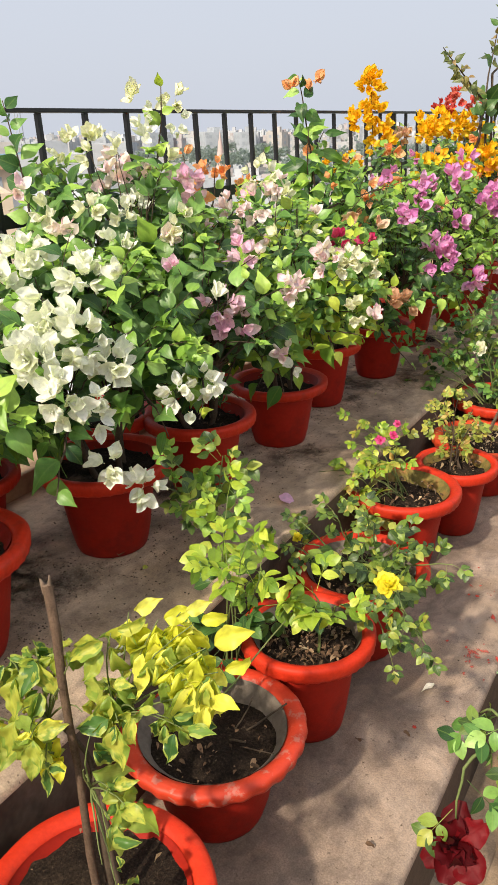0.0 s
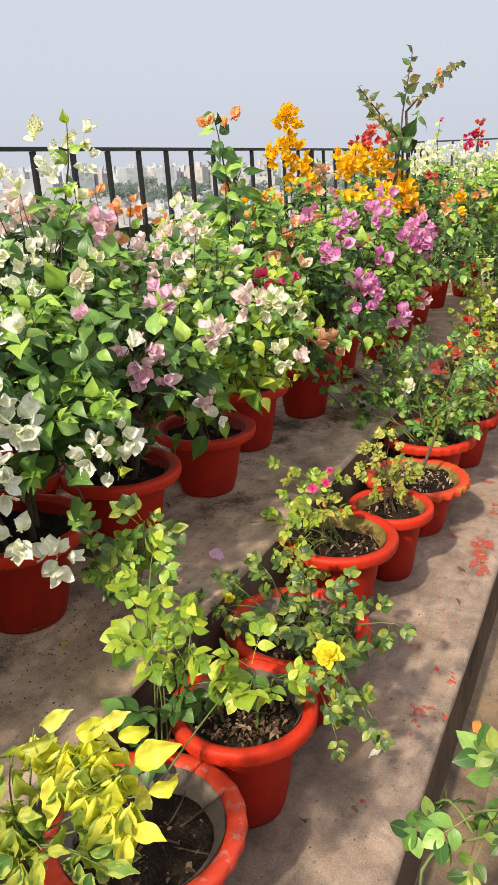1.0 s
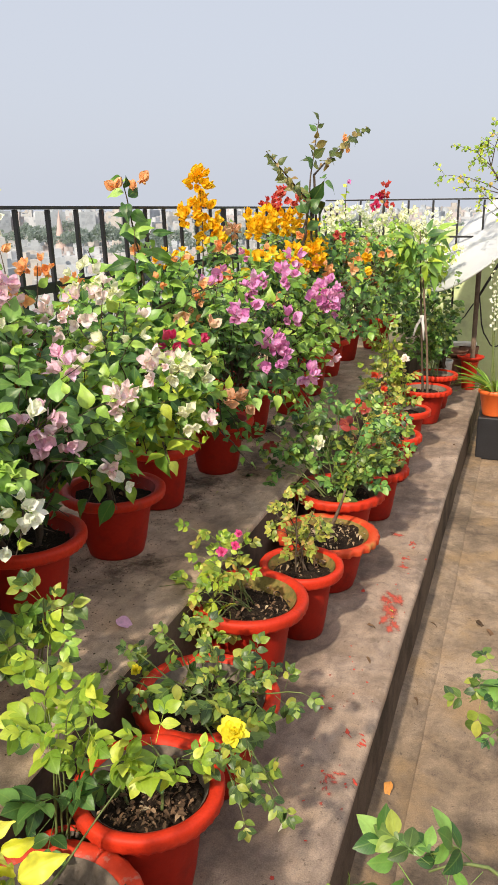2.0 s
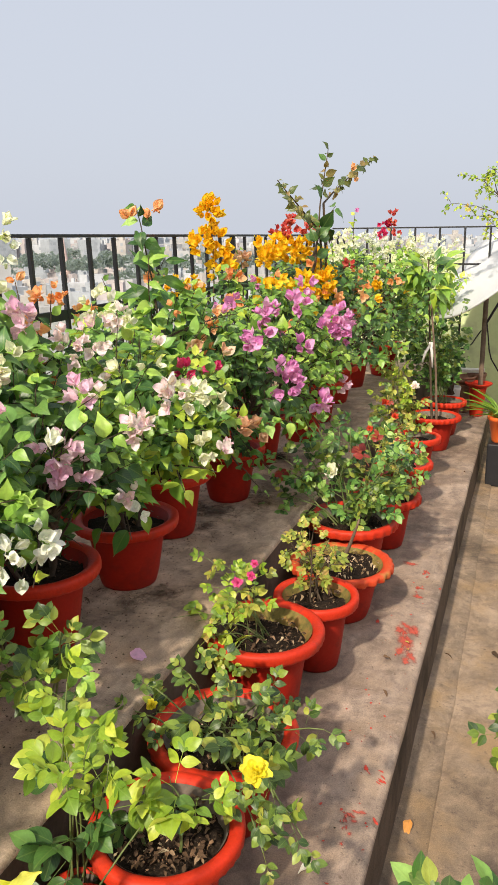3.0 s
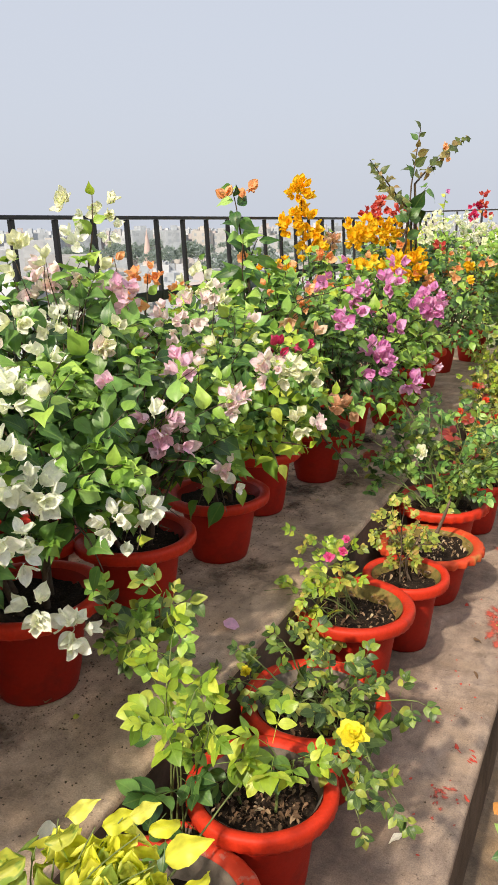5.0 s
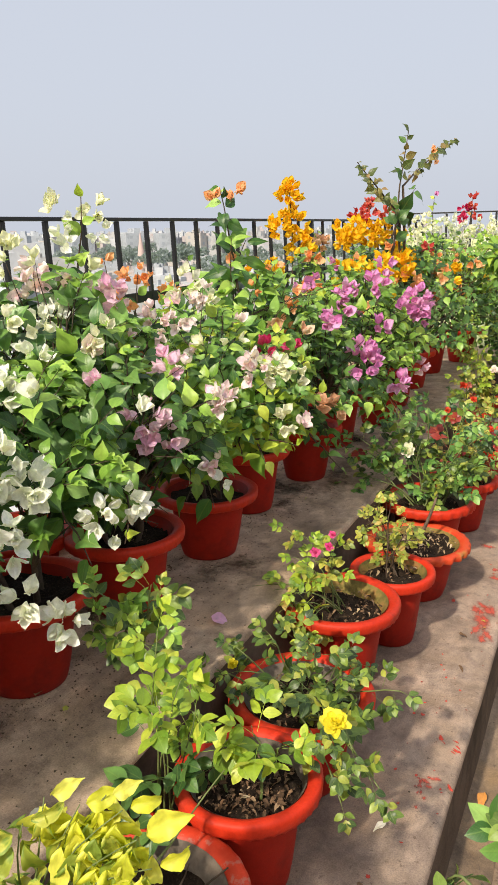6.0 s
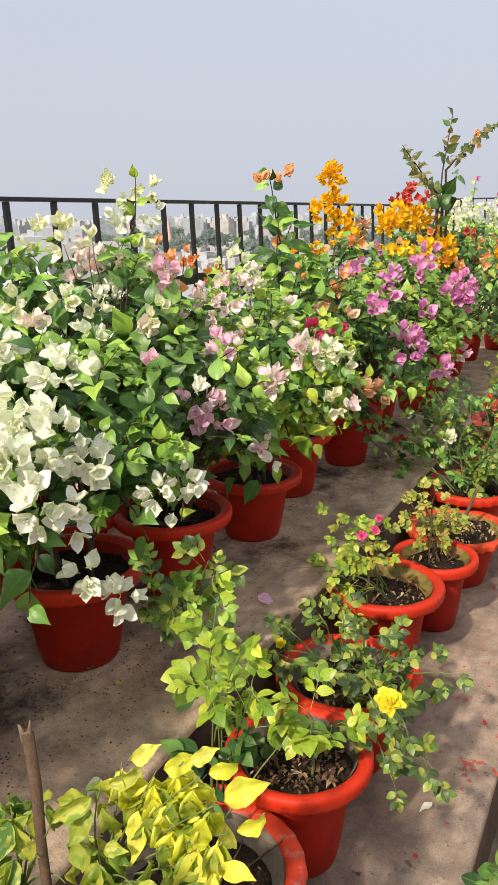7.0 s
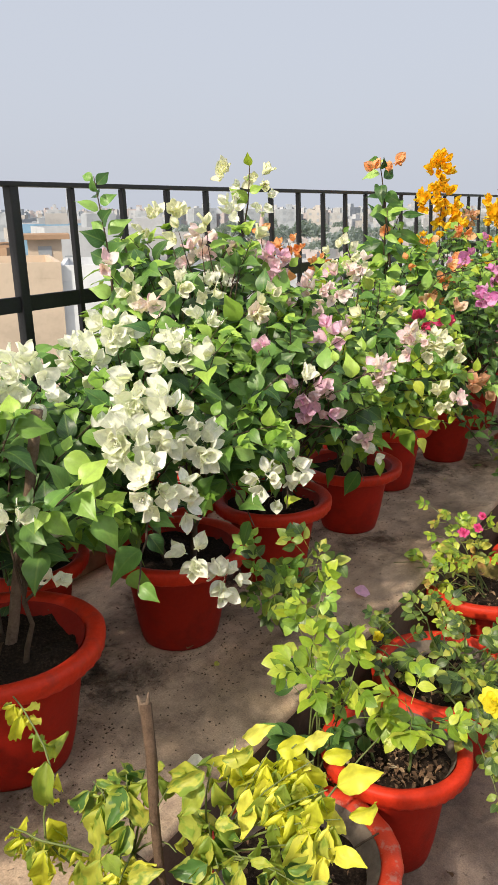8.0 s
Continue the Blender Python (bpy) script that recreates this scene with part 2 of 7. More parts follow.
M["rim_worn"] = surface("scuffed_red_rim", [(0.25, (0.48, 0.034, 0.014)), (0.5, (0.56, 0.048, 0.018)), (0.75, (0.6, 0.068, 0.026))], 7.0, 110.0, 0.5, 0.25, 0.4, stain=(0.5, 0.15, 0.11), stain_scale=38.0, stain_at=(0.55, 0.62))
M["rim_ochre"] = surface("ochre_tinged_red_rim", [(0.3, (0.48, 0.035, 0.012)), (0.5, (0.56, 0.058, 0.018)), (0.7, (0.58, 0.1, 0.028))], 12.0, 110.0, 0.6, 0.25, 0.3, stain=(0.45, 0.19, 0.05), stain_scale=9.0, stain_at=(0.52, 0.66))
M["inner_grey"] = surface("bare_cement_pot_inside", [(0.3, (0.10, 0.08, 0.062)), (0.7, (0.25, 0.205, 0.165))], 9.0, 80.0, 0.9, 0.4, 0.2)
M["inner_moss"] = surface("mossy_ochre_pot_inside", [(0.34, (0.085, 0.075, 0.028)), (0.48, (0.2, 0.16, 0.045)), (0.6, (0.32, 0.17, 0.06)), (0.72, (0.38, 0.11, 0.045))], 16.0, 80.0, 0.9, 0.4, 0.2, fine_mix=0.35)
M["soil"] = surface("dark_potting_soil", [(0.36, (0.008, 0.0055, 0.004)), (0.52, (0.024, 0.016, 0.011)), (0.62, (0.055, 0.038, 0.025)), (0.72, (0.2, 0.15, 0.1))], 22.0, 190.0, 0.95, 1.0, 0.15, fine_mix=0.8)
M["bark"] = surface("grey_brown_bark", [(0.3, (0.045, 0.032, 0.022)), (0.7, (0.13, 0.095, 0.066))], 40.0, 200.0, 0.9, 0.6, 0.2)
M["cane"] = surface("green_cane", [(0.3, (0.09, 0.13, 0.035)), (0.7, (0.2, 0.24, 0.08))], 20.0, 120.0, 0.6, 0.3, 0.4)
M["stake"] = surface("weathered_wood_stake", [(0.3, (0.10, 0.068, 0.048)), (0.7, (0.27, 0.195, 0.14))], 30.0, 220.0, 0.9, 0.8, 0.2)
M["stick"] = surface("dark_split_stick", [(0.3, (0.06, 0.038, 0.025)), (0.7, (0.19, 0.125, 0.085))], 26.0, 220.0, 0.9, 0.8, 0.2)
M["iron"] = surface("black_painted_iron", [(0.3, (0.008, 0.008, 0.01)), (0.7, (0.02, 0.02, 0.024))], 15.0, 120.0, 0.5, 0.15, 0.45)
M["splash"] = worn_film("red_paint_splash", [(0.3, (0.5, 0.045, 0.025)), (0.7, (0.62, 0.075, 0.045))], 0.95, (0.7, 1.0), 60.0, 0.7, 0.5)
M["splash_thin"] = worn_film("thin_red_paint_stain", [(0.3, (0.5, 0.07, 0.045)), (0.7, (0.58, 0.12, 0.08))], 0.72, (0.3, 0.85), 45.0, 1.6)
M["grit"] = surface("dry_earth_crumbs", [(0.3, (0.05, 0.035, 0.025)), (0.7, (0.15, 0.11, 0.075))], 30.0, 140.0, 0.95, 0.5, 0.2)
M["white"] = surface("white_painted_metal", [(0.3, (0.55, 0.56, 0.58)), (0.7, (0.66, 0.67, 0.68))], 2.0, 60.0, 0.45, 0.05, 0.4)
M["green_wall"] = surface("pale_green_plaster", [(0.3, (0.5, 0.58, 0.3)), (0.7, (0.62, 0.7, 0.38))], 1.5, 30.0, 0.9, 0.2, 0.2, stain=(0.42, 0.47, 0.27), stain_scale=2.0)
M["cloth"] = surface("white_cloth_strip", [(0.3, (0.62, 0.6, 0.57)), (0.7, (0.78, 0.77, 0.74))], 30.0, 200.0, 0.9, 0.3, 0.2)
M["clay"] = surface("brown_clay", [(0.3, (0.16, 0.08, 0.055)), (0.7, (0.3, 0.17, 0.12))], 9.0, 80.0, 0.85, 0.3, 0.2)
M["plastic_w"] = surface("dirty_white_plastic", [(0.3, (0.5, 0.5, 0.49)), (0.7, (0.68, 0.68, 0.66))], 9.0, 80.0, 0.5, 0.1, 0.4)
M["orange_pot"] = surface("orange_plastic", [(0.3, (0.7, 0.12, 0.025)), (0.7, (0.8, 0.17, 0.035))], 6.0, 90.0, 0.4, 0.08, 0.45)

# dark ends of deep and blue include shade from inside the crowns
GREENS = {
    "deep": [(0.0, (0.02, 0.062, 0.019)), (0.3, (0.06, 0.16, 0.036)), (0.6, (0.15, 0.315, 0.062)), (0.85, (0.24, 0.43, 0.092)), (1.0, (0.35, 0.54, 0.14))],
    "fresh": [(0.0, (0.09, 0.2, 0.032)), (0.5, (0.225, 0.41, 0.056)), (1.0, (0.41, 0.59, 0.1))],
    "lime": [(0.0, (0.12, 0.235, 0.026)), (0.4, (0.26, 0.4, 0.036)), (0.75, (0.41, 0.53, 0.046)), (1.0, (0.55, 0.61, 0.08))],
    "olive": [(0.0, (0.05, 0.075, 0.022)), (0.5, (0.10, 0.13, 0.03)), (0.8, (0.2, 0.19, 0.05)), (1.0, (0.28, 0.17, 0.07))],
    "rose": [(0.0, (0.028, 0.062, 0.018)), (0.4, (0.085, 0.15, 0.032)), (0.8, (0.235, 0.335, 0.05)), (1.0, (0.4, 0.41, 0.07))],
    "mixed": [(0.0, (0.13, 0.2, 0.035)), (0.4, (0.32, 0.37, 0.055)), (0.75, (0.48, 0.48, 0.085)), (1.0, (0.5, 0.31, 0.09))],
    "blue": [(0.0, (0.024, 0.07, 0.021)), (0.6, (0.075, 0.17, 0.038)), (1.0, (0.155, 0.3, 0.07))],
}
for key, stops in GREENS.items():
    M["leaf_" + key] = leafy("leaf_" + key, stops)
M["croton"] = leafy("variegated_yellow_leaf", [(0.0, (0.2, 0.3, 0.045)), (0.4, (0.4, 0.45, 0.055)), (0.8, (0.54, 0.55, 0.09)), (1.0, (0.3, 0.38, 0.07))], rib=(0.5, 0.55, 0.17), through=0.34, gloss=0.48, blotch=(0.24, 0.35, 0.05), rib_mix=0.13)
M["croton_y"] = leafy("yellow_leaf", [(0.0, (0.6, 0.63, 0.045)), (0.5, (0.76, 0.74, 0.06)), (1.0, (0.82, 0.8, 0.15))], rib=(0.66, 0.67, 0.2), through=0.34, gloss=0.48, rib_mix=0.13)
M["croton_g"] = leafy("dark_variegated_leaf", [(0.0, (0.035, 0.11, 0.03)), (0.5, (0.09, 0.2, 0.04)), (1.0, (0.17, 0.29, 0.055))], rib=(0.3, 0.4, 0.1), through=0.3, blotch=(0.36, 0.43, 0.08), margin=True, rib_mix=0.13)
M["dry"] = leafy("dry_brown_leaf", [(0.0, (0.05, 0.03, 0.017)), (0.5, (0.13, 0.075, 0.042)), (0.85, (0.24, 0.14, 0.078)), (1.0, (0.36, 0.26, 0.16))], rib=(0.3, 0.2, 0.1), through=0.1, gloss=0.8)
M["dry_pale"] = leafy("pale_dry_leaf", [(0.0, (0.12, 0.075, 0.04)), (0.5, (0.3, 0.21, 0.12)), (1.0, (0.5, 0.4, 0.26))], rib=(0.3, 0.2, 0.1), through=0.1, gloss=0.8)
M["leaf_red"] = leafy("red_young_leaf", [(0.0, (0.2, 0.02, 0.02)), (0.6, (0.38, 0.05, 0.035)), (1.0, (0.42, 0.13, 0.05))], rib=(0.4, 0.12, 0.06), through=0.3)
M["orange_leaf"] = leafy("orange_brown_dead_leaf", [(0.0, (0.5, 0.2, 0.04)), (1.0, (0.62, 0.28, 0.07))], rib=(0.4, 0.2, 0.08), through=0.1, gloss=0.7)
BRACTS = {
    "white": [(0.0, (0.86, 0.86, 0.82)), (0.6, (0.89, 0.89, 0.88)), (1.0, (0.85, 0.88, 0.75))],
    "cream": [(0.0, (0.8, 0.8, 0.62)), (0.5, (0.85, 0.83, 0.74)), (1.0, (0.78, 0.8, 0.58))],
    "blush": [(0.0, (0.86, 0.68, 0.75)), (0.4, (0.88, 0.82, 0.82)), (0.75, (0.82, 0.56, 0.7)), (1.0, (0.88, 0.86, 0.76))],
    "mauve": [(0.0, (0.76, 0.42, 0.66)), (0.5, (0.83, 0.57, 0.75)), (1.0, (0.86, 0.7, 0.8))],
    "magenta": [(0.0, (0.64, 0.21, 0.55)), (0.5, (0.75, 0.33, 0.66)), (1.0, (0.81, 0.48, 0.74))],
    "crimson": [(0.0, (0.6, 0.03, 0.16)), (0.5, (0.7, 0.06, 0.2)), (1.0, (0.72, 0.16, 0.28))],
    "redbr": [(0.0, (0.5, 0.05, 0.05)), (0.5, (0.64, 0.09, 0.09)), (1.0, (0.66, 0.2, 0.14))],
    "orange": [(0.0, (0.84, 0.33, 0.12)), (0.5, (0.87, 0.43, 0.2)), (1.0, (0.89, 0.55, 0.33))],
    "yellow": [(0.0, (0.84, 0.45, 0.008)), (0.5, (0.88, 0.56, 0.014)), (1.0, (0.88, 0.64, 0.05))],
    "peach": [(0.0, (0.72, 0.4, 0.26)), (0.5, (0.78, 0.52, 0.36)), (1.0, (0.76, 0.58, 0.46))],
    "lemon": [(0.0, (0.8, 0.66, 0.02)), (1.0, (0.82, 0.76, 0.08))],
    "rosered": [(0.0, (0.03, 0.0015, 0.003)), (0.6, (0.1, 0.002, 0.005)), (1.0, (0.2, 0.004, 0.008))],
    "pink": [(0.0, (0.7, 0.05, 0.26)), (1.0, (0.76, 0.16, 0.38))],
    "scarlet": [(0.0, (0.66, 0.05, 0.02)), (1.0, (0.72, 0.1, 0.04))],
}
for key, stops in BRACTS.items():
    mid = stops[len(stops) // 2][1]
    M["bract_" + key] = leafy("bract_" + key, stops, rib=tuple(0.85 * c for c in mid), through=0.32, gloss=0.6, rib_mix=0.05 if key == "rosered" else 0.25)


# ---- building blocks ----
def thing(name, loc, label, category, group="", kind="", turn=0.0):
    ob = new(name)
    ob.empty_display_size = 0.05
    ob.matrix_basis = pose(*loc, 0, 0, turn)
    return tagged(ob, label, category, group, kind)


def part(name, mesh, mat, parent, label="", m=None, kind=""):
    """Link a bmesh or mesh as one mesh object under a thing or a part."""
    if isinstance(mesh, bmesh.types.BMesh):
        me = bpy.data.meshes.new(name)
        mesh.to_mesh(me)
        mesh.free()
    else:
        me = mesh
    if mat is not None and not me.materials:
        for one in mat if isinstance(mat, (list, tuple)) else (mat,):
            me.materials.append(one)
    ob = new(name, me)
    ob.parent = parent
    if m is not None:
        ob.matrix_basis = m
    return tagged(ob, label, kind=kind)


def whole(name, mesh, mat, label, category, kind="", group="", m=None):
    ob = part(name, mesh, mat, None, label, m)
    return tagged(ob, "", category, group, kind)


def smooth(me, on=True):
    me.polygons.foreach_set("use_smooth", [on] * len(me.polygons))
    return me


def box(bm, x0, y0, z0, x1, y1, z1, bevel=0.0):
    r = bmesh.ops.create_cube(bm, size=1, matrix=Matrix.Translation(((x0 + x1) / 2, (y0 + y1) / 2, (z0 + z1) / 2)) @ Matrix.Diagonal((x1 - x0, y1 - y0, z1 - z0, 1)))
    if bevel:
        es = list({e for v in r["verts"] for e in v.link_edges})
        bmesh.ops.bevel(bm, geom=es, offset=bevel, segments=2, affect="EDGES", profile=0.6)
    return bm


def mesh_of(name, verts, faces, uvs=None, shade=True):
    me = bpy.data.meshes.new(name)
    me.from_pydata([tuple(v) for v in verts], [], [tuple(f) for f in faces])
    if uvs is not None:
        layer = me.uv_layers.new(name="UVMap")
        idx = np.empty(len(me.loops), dtype=np.int32)
        me.loops.foreach_get("vertex_index", idx)
        layer.data.foreach_set("uv", np.asarray(uvs, dtype=np.float32)[idx].ravel())
    if shade:
        smooth(me)
    return me


def lathe(name, prof, n=40, wave=None, close=False):
    """Turned solid; wave(k, angle) gives a factor on the radius of ring k."""
    vs, fs = [], []
    for k, (r, z) in enumerate(prof):
        for i in range(n):
            a = 2 * math.pi * i / n
            s = wave(k, a) if wave else 1.0
            vs.append((r * s * math.cos(a), r * s * math.sin(a), z))
    for k in range(len(prof) - 1):
        for i in range(n):
            j = (i + 1) % n
            fs.append((k * n + i, k * n + j, (k + 1) * n + j, (k + 1) * n + i))
    if close:
        fs.append(tuple(range(n))[::-1])
    return mesh_of(name, vs, fs)


def tube(paths, sides=5):
    """Tapered stems: a list of (points, radii); returns verts and faces."""
    vs, fs = [], []
    for pts, rad in paths:
        base = len(vs)
        pts = [Vector(p) for p in pts]
        for k, p in enumerate(pts):
            d = (pts[min(k + 1, len(pts) - 1)] - pts[max(k - 1, 0)]).normalized()
            a = d.cross(Vector((0.31, 0.87, 0.2))).normalized()
            b = d.cross(a)
            for i in range(sides):
                t = 2 * math.pi * i / sides
                vs.append(p + rad[k] * (a * math.cos(t) + b * math.sin(t)))
        for k in range(len(pts) - 1):
            for i in range(sides):
                j = (i + 1) % sides
                fs.append((base + k * sides + i, base + k * sides + j, base + (k + 1) * sides + j, base + (k + 1) * sides + i))
        fs.append(tuple(base + (len(pts) - 1) * sides + i for i in range(sides)))
    return vs, fs


def stems(name, paths, mat, parent, sides=5, label=""):
    vs, fs = tube(paths, sides)
    return part(name, mesh_of(name, vs, fs), mat, parent, label)


def blade(length=1.0, width=0.6, fold=0.25, droop=0.25, tip=0.5, wavy=0.0, twist=0.0, rows=6, seed=0, belly=0.62):
    """Leaf along +y with normal +z, pointed, folded on its midrib. Returns verts, faces, uvs."""
    rr = random.Random(seed)
    vs, uv, fs = [], [], []
    ph = rr.uniform(0, 6.28)
    for k in range(rows + 1):
        s = k / rows
        w = width * 0.5 * (math.sin(math.pi * min(1, s ** (belly + 0.2 * tip))) ** (0.75 + 0.35 * tip)) if 0 < k < rows else 0.0
        if tip > 0.5 and s > 0.5:
            w *= 1 - 0.45 * ((s - 0.5) / 0.5) ** 0.8 * math.sin(math.pi * (s - 0.5)) ** 0.3
        if k == 0:
            w = width * 0.06
        y = length * s
        z = -droop * length * s * s
        tw = twist * s
        for side in (-1, -0.5, 0, 0.5, 1):
            x = side * w
            arch = fold * (1.5 * abs(x) - 0.75 * side * side * w)
            zz = z + arch + wavy * length * math.sin(s * 11 + ph + side * 1.3) * side * side
            vs.append((x * math.cos(tw), y - 0.25 * droop * length * s * s, zz + x * math.sin(tw)))
            uv.append((0.5 + 0.5 * side * (w / (0.5 * width) if width else 0), s))
    for k in range(rows):
        for c in range(4):
            a = k * 5 + c
            fs.append((a, a + 1, a + 6, a + 5))
    return vs, fs, uv


def petal(length=1.0, width=0.9, cup=0.5, curl=0.2, seed=0, rows=6, cols=4, blunt=0.03, full=0.74, frill=0.035):
    """Papery rounded bract along +y, cupped across and lengthways, with a ruffled rim."""
    rr = random.Random(seed)
    vs, fs, uv = [], [], []
    a, b = rr.uniform(0, 6.28), rr.uniform(0, 6.28)
    for k in range(rows + 1):
        s = k / rows
        w = width * 0.5 * (math.sin(math.pi * (0.04 + 0.96 * s) ** (0.8 if blunt < 0.1 else 1.25)) ** full if k < rows else blunt)
        for c in range(cols + 1):
            u = 2 * c / cols - 1
            ruf = frill * length * (math.sin(9 * s + a + 2.2 * u) * abs(u) + (s ** 3 * math.sin(5 * u + b) if blunt > 0.1 else 0))
            z = cup * 0.55 * width * u * u * 0.5 + curl * length * s * s + ruf - 0.02 * math.sin(3 * u + b)
            vs.append((w * u * (1 - 0.12 * cup * abs(u)), length * s * (1 - 0.1 * abs(curl)), z))
            uv.append((0.5 + 0.5 * u, s))
    n = cols + 1
    for k in range(rows):
        for c in range(cols):
            i = k * n + c
            fs.append((i, i + 1, i + n + 1, i + n))
    return vs, fs, uv


def merged(pieces):
    vs, fs, uv = [], [], []
    for m, (v, f, u) in pieces:
        b = len(vs)
        vs += [tuple(m @ Vector(p)) for p in v]
        fs += [tuple(b + i for i in q) for q in f]
        uv += u
    return vs, fs, uv


def compound(seed=0, n=5, droop=0.2):
    """Rose leaf: leaflets along a stalk, length about 1."""
    rr = random.Random(seed)
    pcs = []
    spots = [(0.42, -1), (0.42, 1), (0.72, -1), (0.72, 1)][: n - 1] + [(0.62, 0)]
    for s, side in spots:
        L = rr.uniform(0.36, 0.48) * (1.15 if side == 0 else 1.0)
        lf = blade(L, L * rr.uniform(0.6, 0.7), rr.uniform(0.15, 0.4), rr.uniform(0.1, 0.45), 0.25, 0.015, rr.uniform(-0.2, 0.2), 7, seed * 7 + len(pcs), 0.76)
        z = -droop * s * s
        pcs.append((pose(side * 0.02, s, z, -droop * 40 * s + rr.uniform(-12, 12), rr.uniform(-18, 18), -side * rr.uniform(52, 72)), lf))
    v, f = tube([([(0, 0, 0), (0, 0.35, -droop * 0.12), (0, 0.68, -droop * 0.46)], [0.009, 0.008, 0.006])], 4)
    pcs.append((Matrix.Identity(4), ([tuple(p) for p in v], f, [(0.5, 0.5)] * len(v))))
    return merged(pcs)


def bract_flower(seed=0, spread=45, cup=0.3):
    """Three papery bracts round small pale tubes, about 1 across, facing +z."""
    rr = random.Random(seed)
    pcs = []
    for k in range(3):
        L = rr.uniform(0.54, 0.68)
        lf = petal(L, L * rr.uniform(0.76, 0.9), rr.uniform(0.25, 0.6), rr.uniform(-0.15, 0.3), seed * 5 + k, 7, 6, full=0.72, frill=0.03)
        pcs.append((pose(0, 0, 0, 0, 0, 120 * k + rr.uniform(-14, 14)) @ pose(0, 0.02, 0, 90 - spread + rr.uniform(-14, 14), rr.uniform(-10, 10), 0), lf))
    v, f = tube([([(0, 0, -0.1), (0.02, 0.01, 0.12), (0.05 * math.cos(a), 0.05 * math.sin(a), 0.3)], [0.015, 0.018, 0.03]) for a in (0.3, 2.4, 4.5)], 4)
    pcs.append((Matrix.Identity(4), ([tuple(p) for p in v], f, [(0.5, 0.5)] * len(v))))
    return merged(pcs)


def rosette(seed=0, rings=4, flat=0.5, frill=0.06, wide=1.1):
    """Petals of a rose bloom about 1 across, facing +z: a list of (matrix, petal)."""
    rr = random.Random(seed)
    pcs = []
    for k in range(rings):
        n = 3 + k + (k > 1)
        for i in range(n):
            s = (0.18 + 0.34 * (k + 1) / rings) * rr.uniform(0.85, 1.12)
            lf = petal(s, s * wide * rr.uniform(0.85, 1.15), 0.5, 0.25 - 0.55 * flat * k / rings, seed * 31 + k * 9 + i, 6, 4, 0.42, 0.62, frill)
            tilt = 78 - flat * 120 * (k / max(1, rings - 1)) * 0.62
            pcs.append((pose(0, 0, 0.02 * (rings - k), 0, 0, 360 * i / n + 37 * k + rr.uniform(-14, 14)) @ pose(0, 0.015 + 0.02 * k, 0, tilt + rr.uniform(-14, 14), rr.uniform(-12, 12), 0), lf))
    return pcs


def crumple(seed=0, wide=0.45, droop=0.6):
    """Wilted leaf along +y: limp, rolled over, puckered, with a ragged wavy edge."""
    rr = random.Random(seed)
    vs, uv, fs = [], [], []
    ph, n, m = rr.uniform(0, 6.28), 14, 6
    y = z = 0.0
    for k in range(n + 1):
        s = k / n
        lean = -droop * (0.25 + 1.5 * s) + 0.25 * math.sin(5 * s + ph)
        y, z = y + math.cos(lean) / n, z + math.sin(lean) / n
        side_way = 0.09 * math.sin(s * 3.2 + ph) * s
        ragged = 1 + 0.16 * noise.noise(Vector((s * 6, seed * 1.7, 0.0)))
        w = wide * 0.5 * ragged * (math.sin(math.pi * s ** 0.72) ** 0.9 * (1 - 0.4 * max(0.0, s - 0.5)) if 0 < k < n else 0.04)
        fold = 0.55 + 0.35 * math.sin(4 * s + ph)
        for c in range(m + 1):
            u = 2 * c / m - 1
            puck = noise.noise(Vector((u * 2.2 + seed, s * 6.0, seed * 0.7)))
            wave = 0.05 * math.sin(s * 15 + ph + 2 * (u > 0)) * u * u
            up = fold * abs(u) * w + 0.17 * puck * (0.25 + abs(u)) * wide + wave
            vs.append((w * u * (1 - 0.2 * abs(u) * fold) + side_way, y - up * math.sin(lean), z + up * math.cos(lean)))
            uv.append((0.5 + 0.5 * u, s))
    for k in range(n):
        for c in range(m):
            i = k * (m + 1) + c
            fs.append((i, i + 1, i + m + 2, i + m + 1))
    return vs, fs, uv


def frame_of(way, up, rng, jitter=0.4):
    """Rotation with +y along way and +z near up."""
    y = Vector(way).normalized()
    u = Vector(up) + Vector((rng.uniform(-1, 1), rng.uniform(-1, 1), rng.uniform(-1, 1))) * jitter
    z = (u - y * u.dot(y))
    z = z.normalized() if z.length > 1e-4 else y.orthogonal().normalized()
    x = y.cross(z)
    return Matrix(((x.x, y.x, z.x, 0), (x.y, y.y, z.y, 0), (x.z, y.z, z.z, 0), (0, 0, 0, 1)))


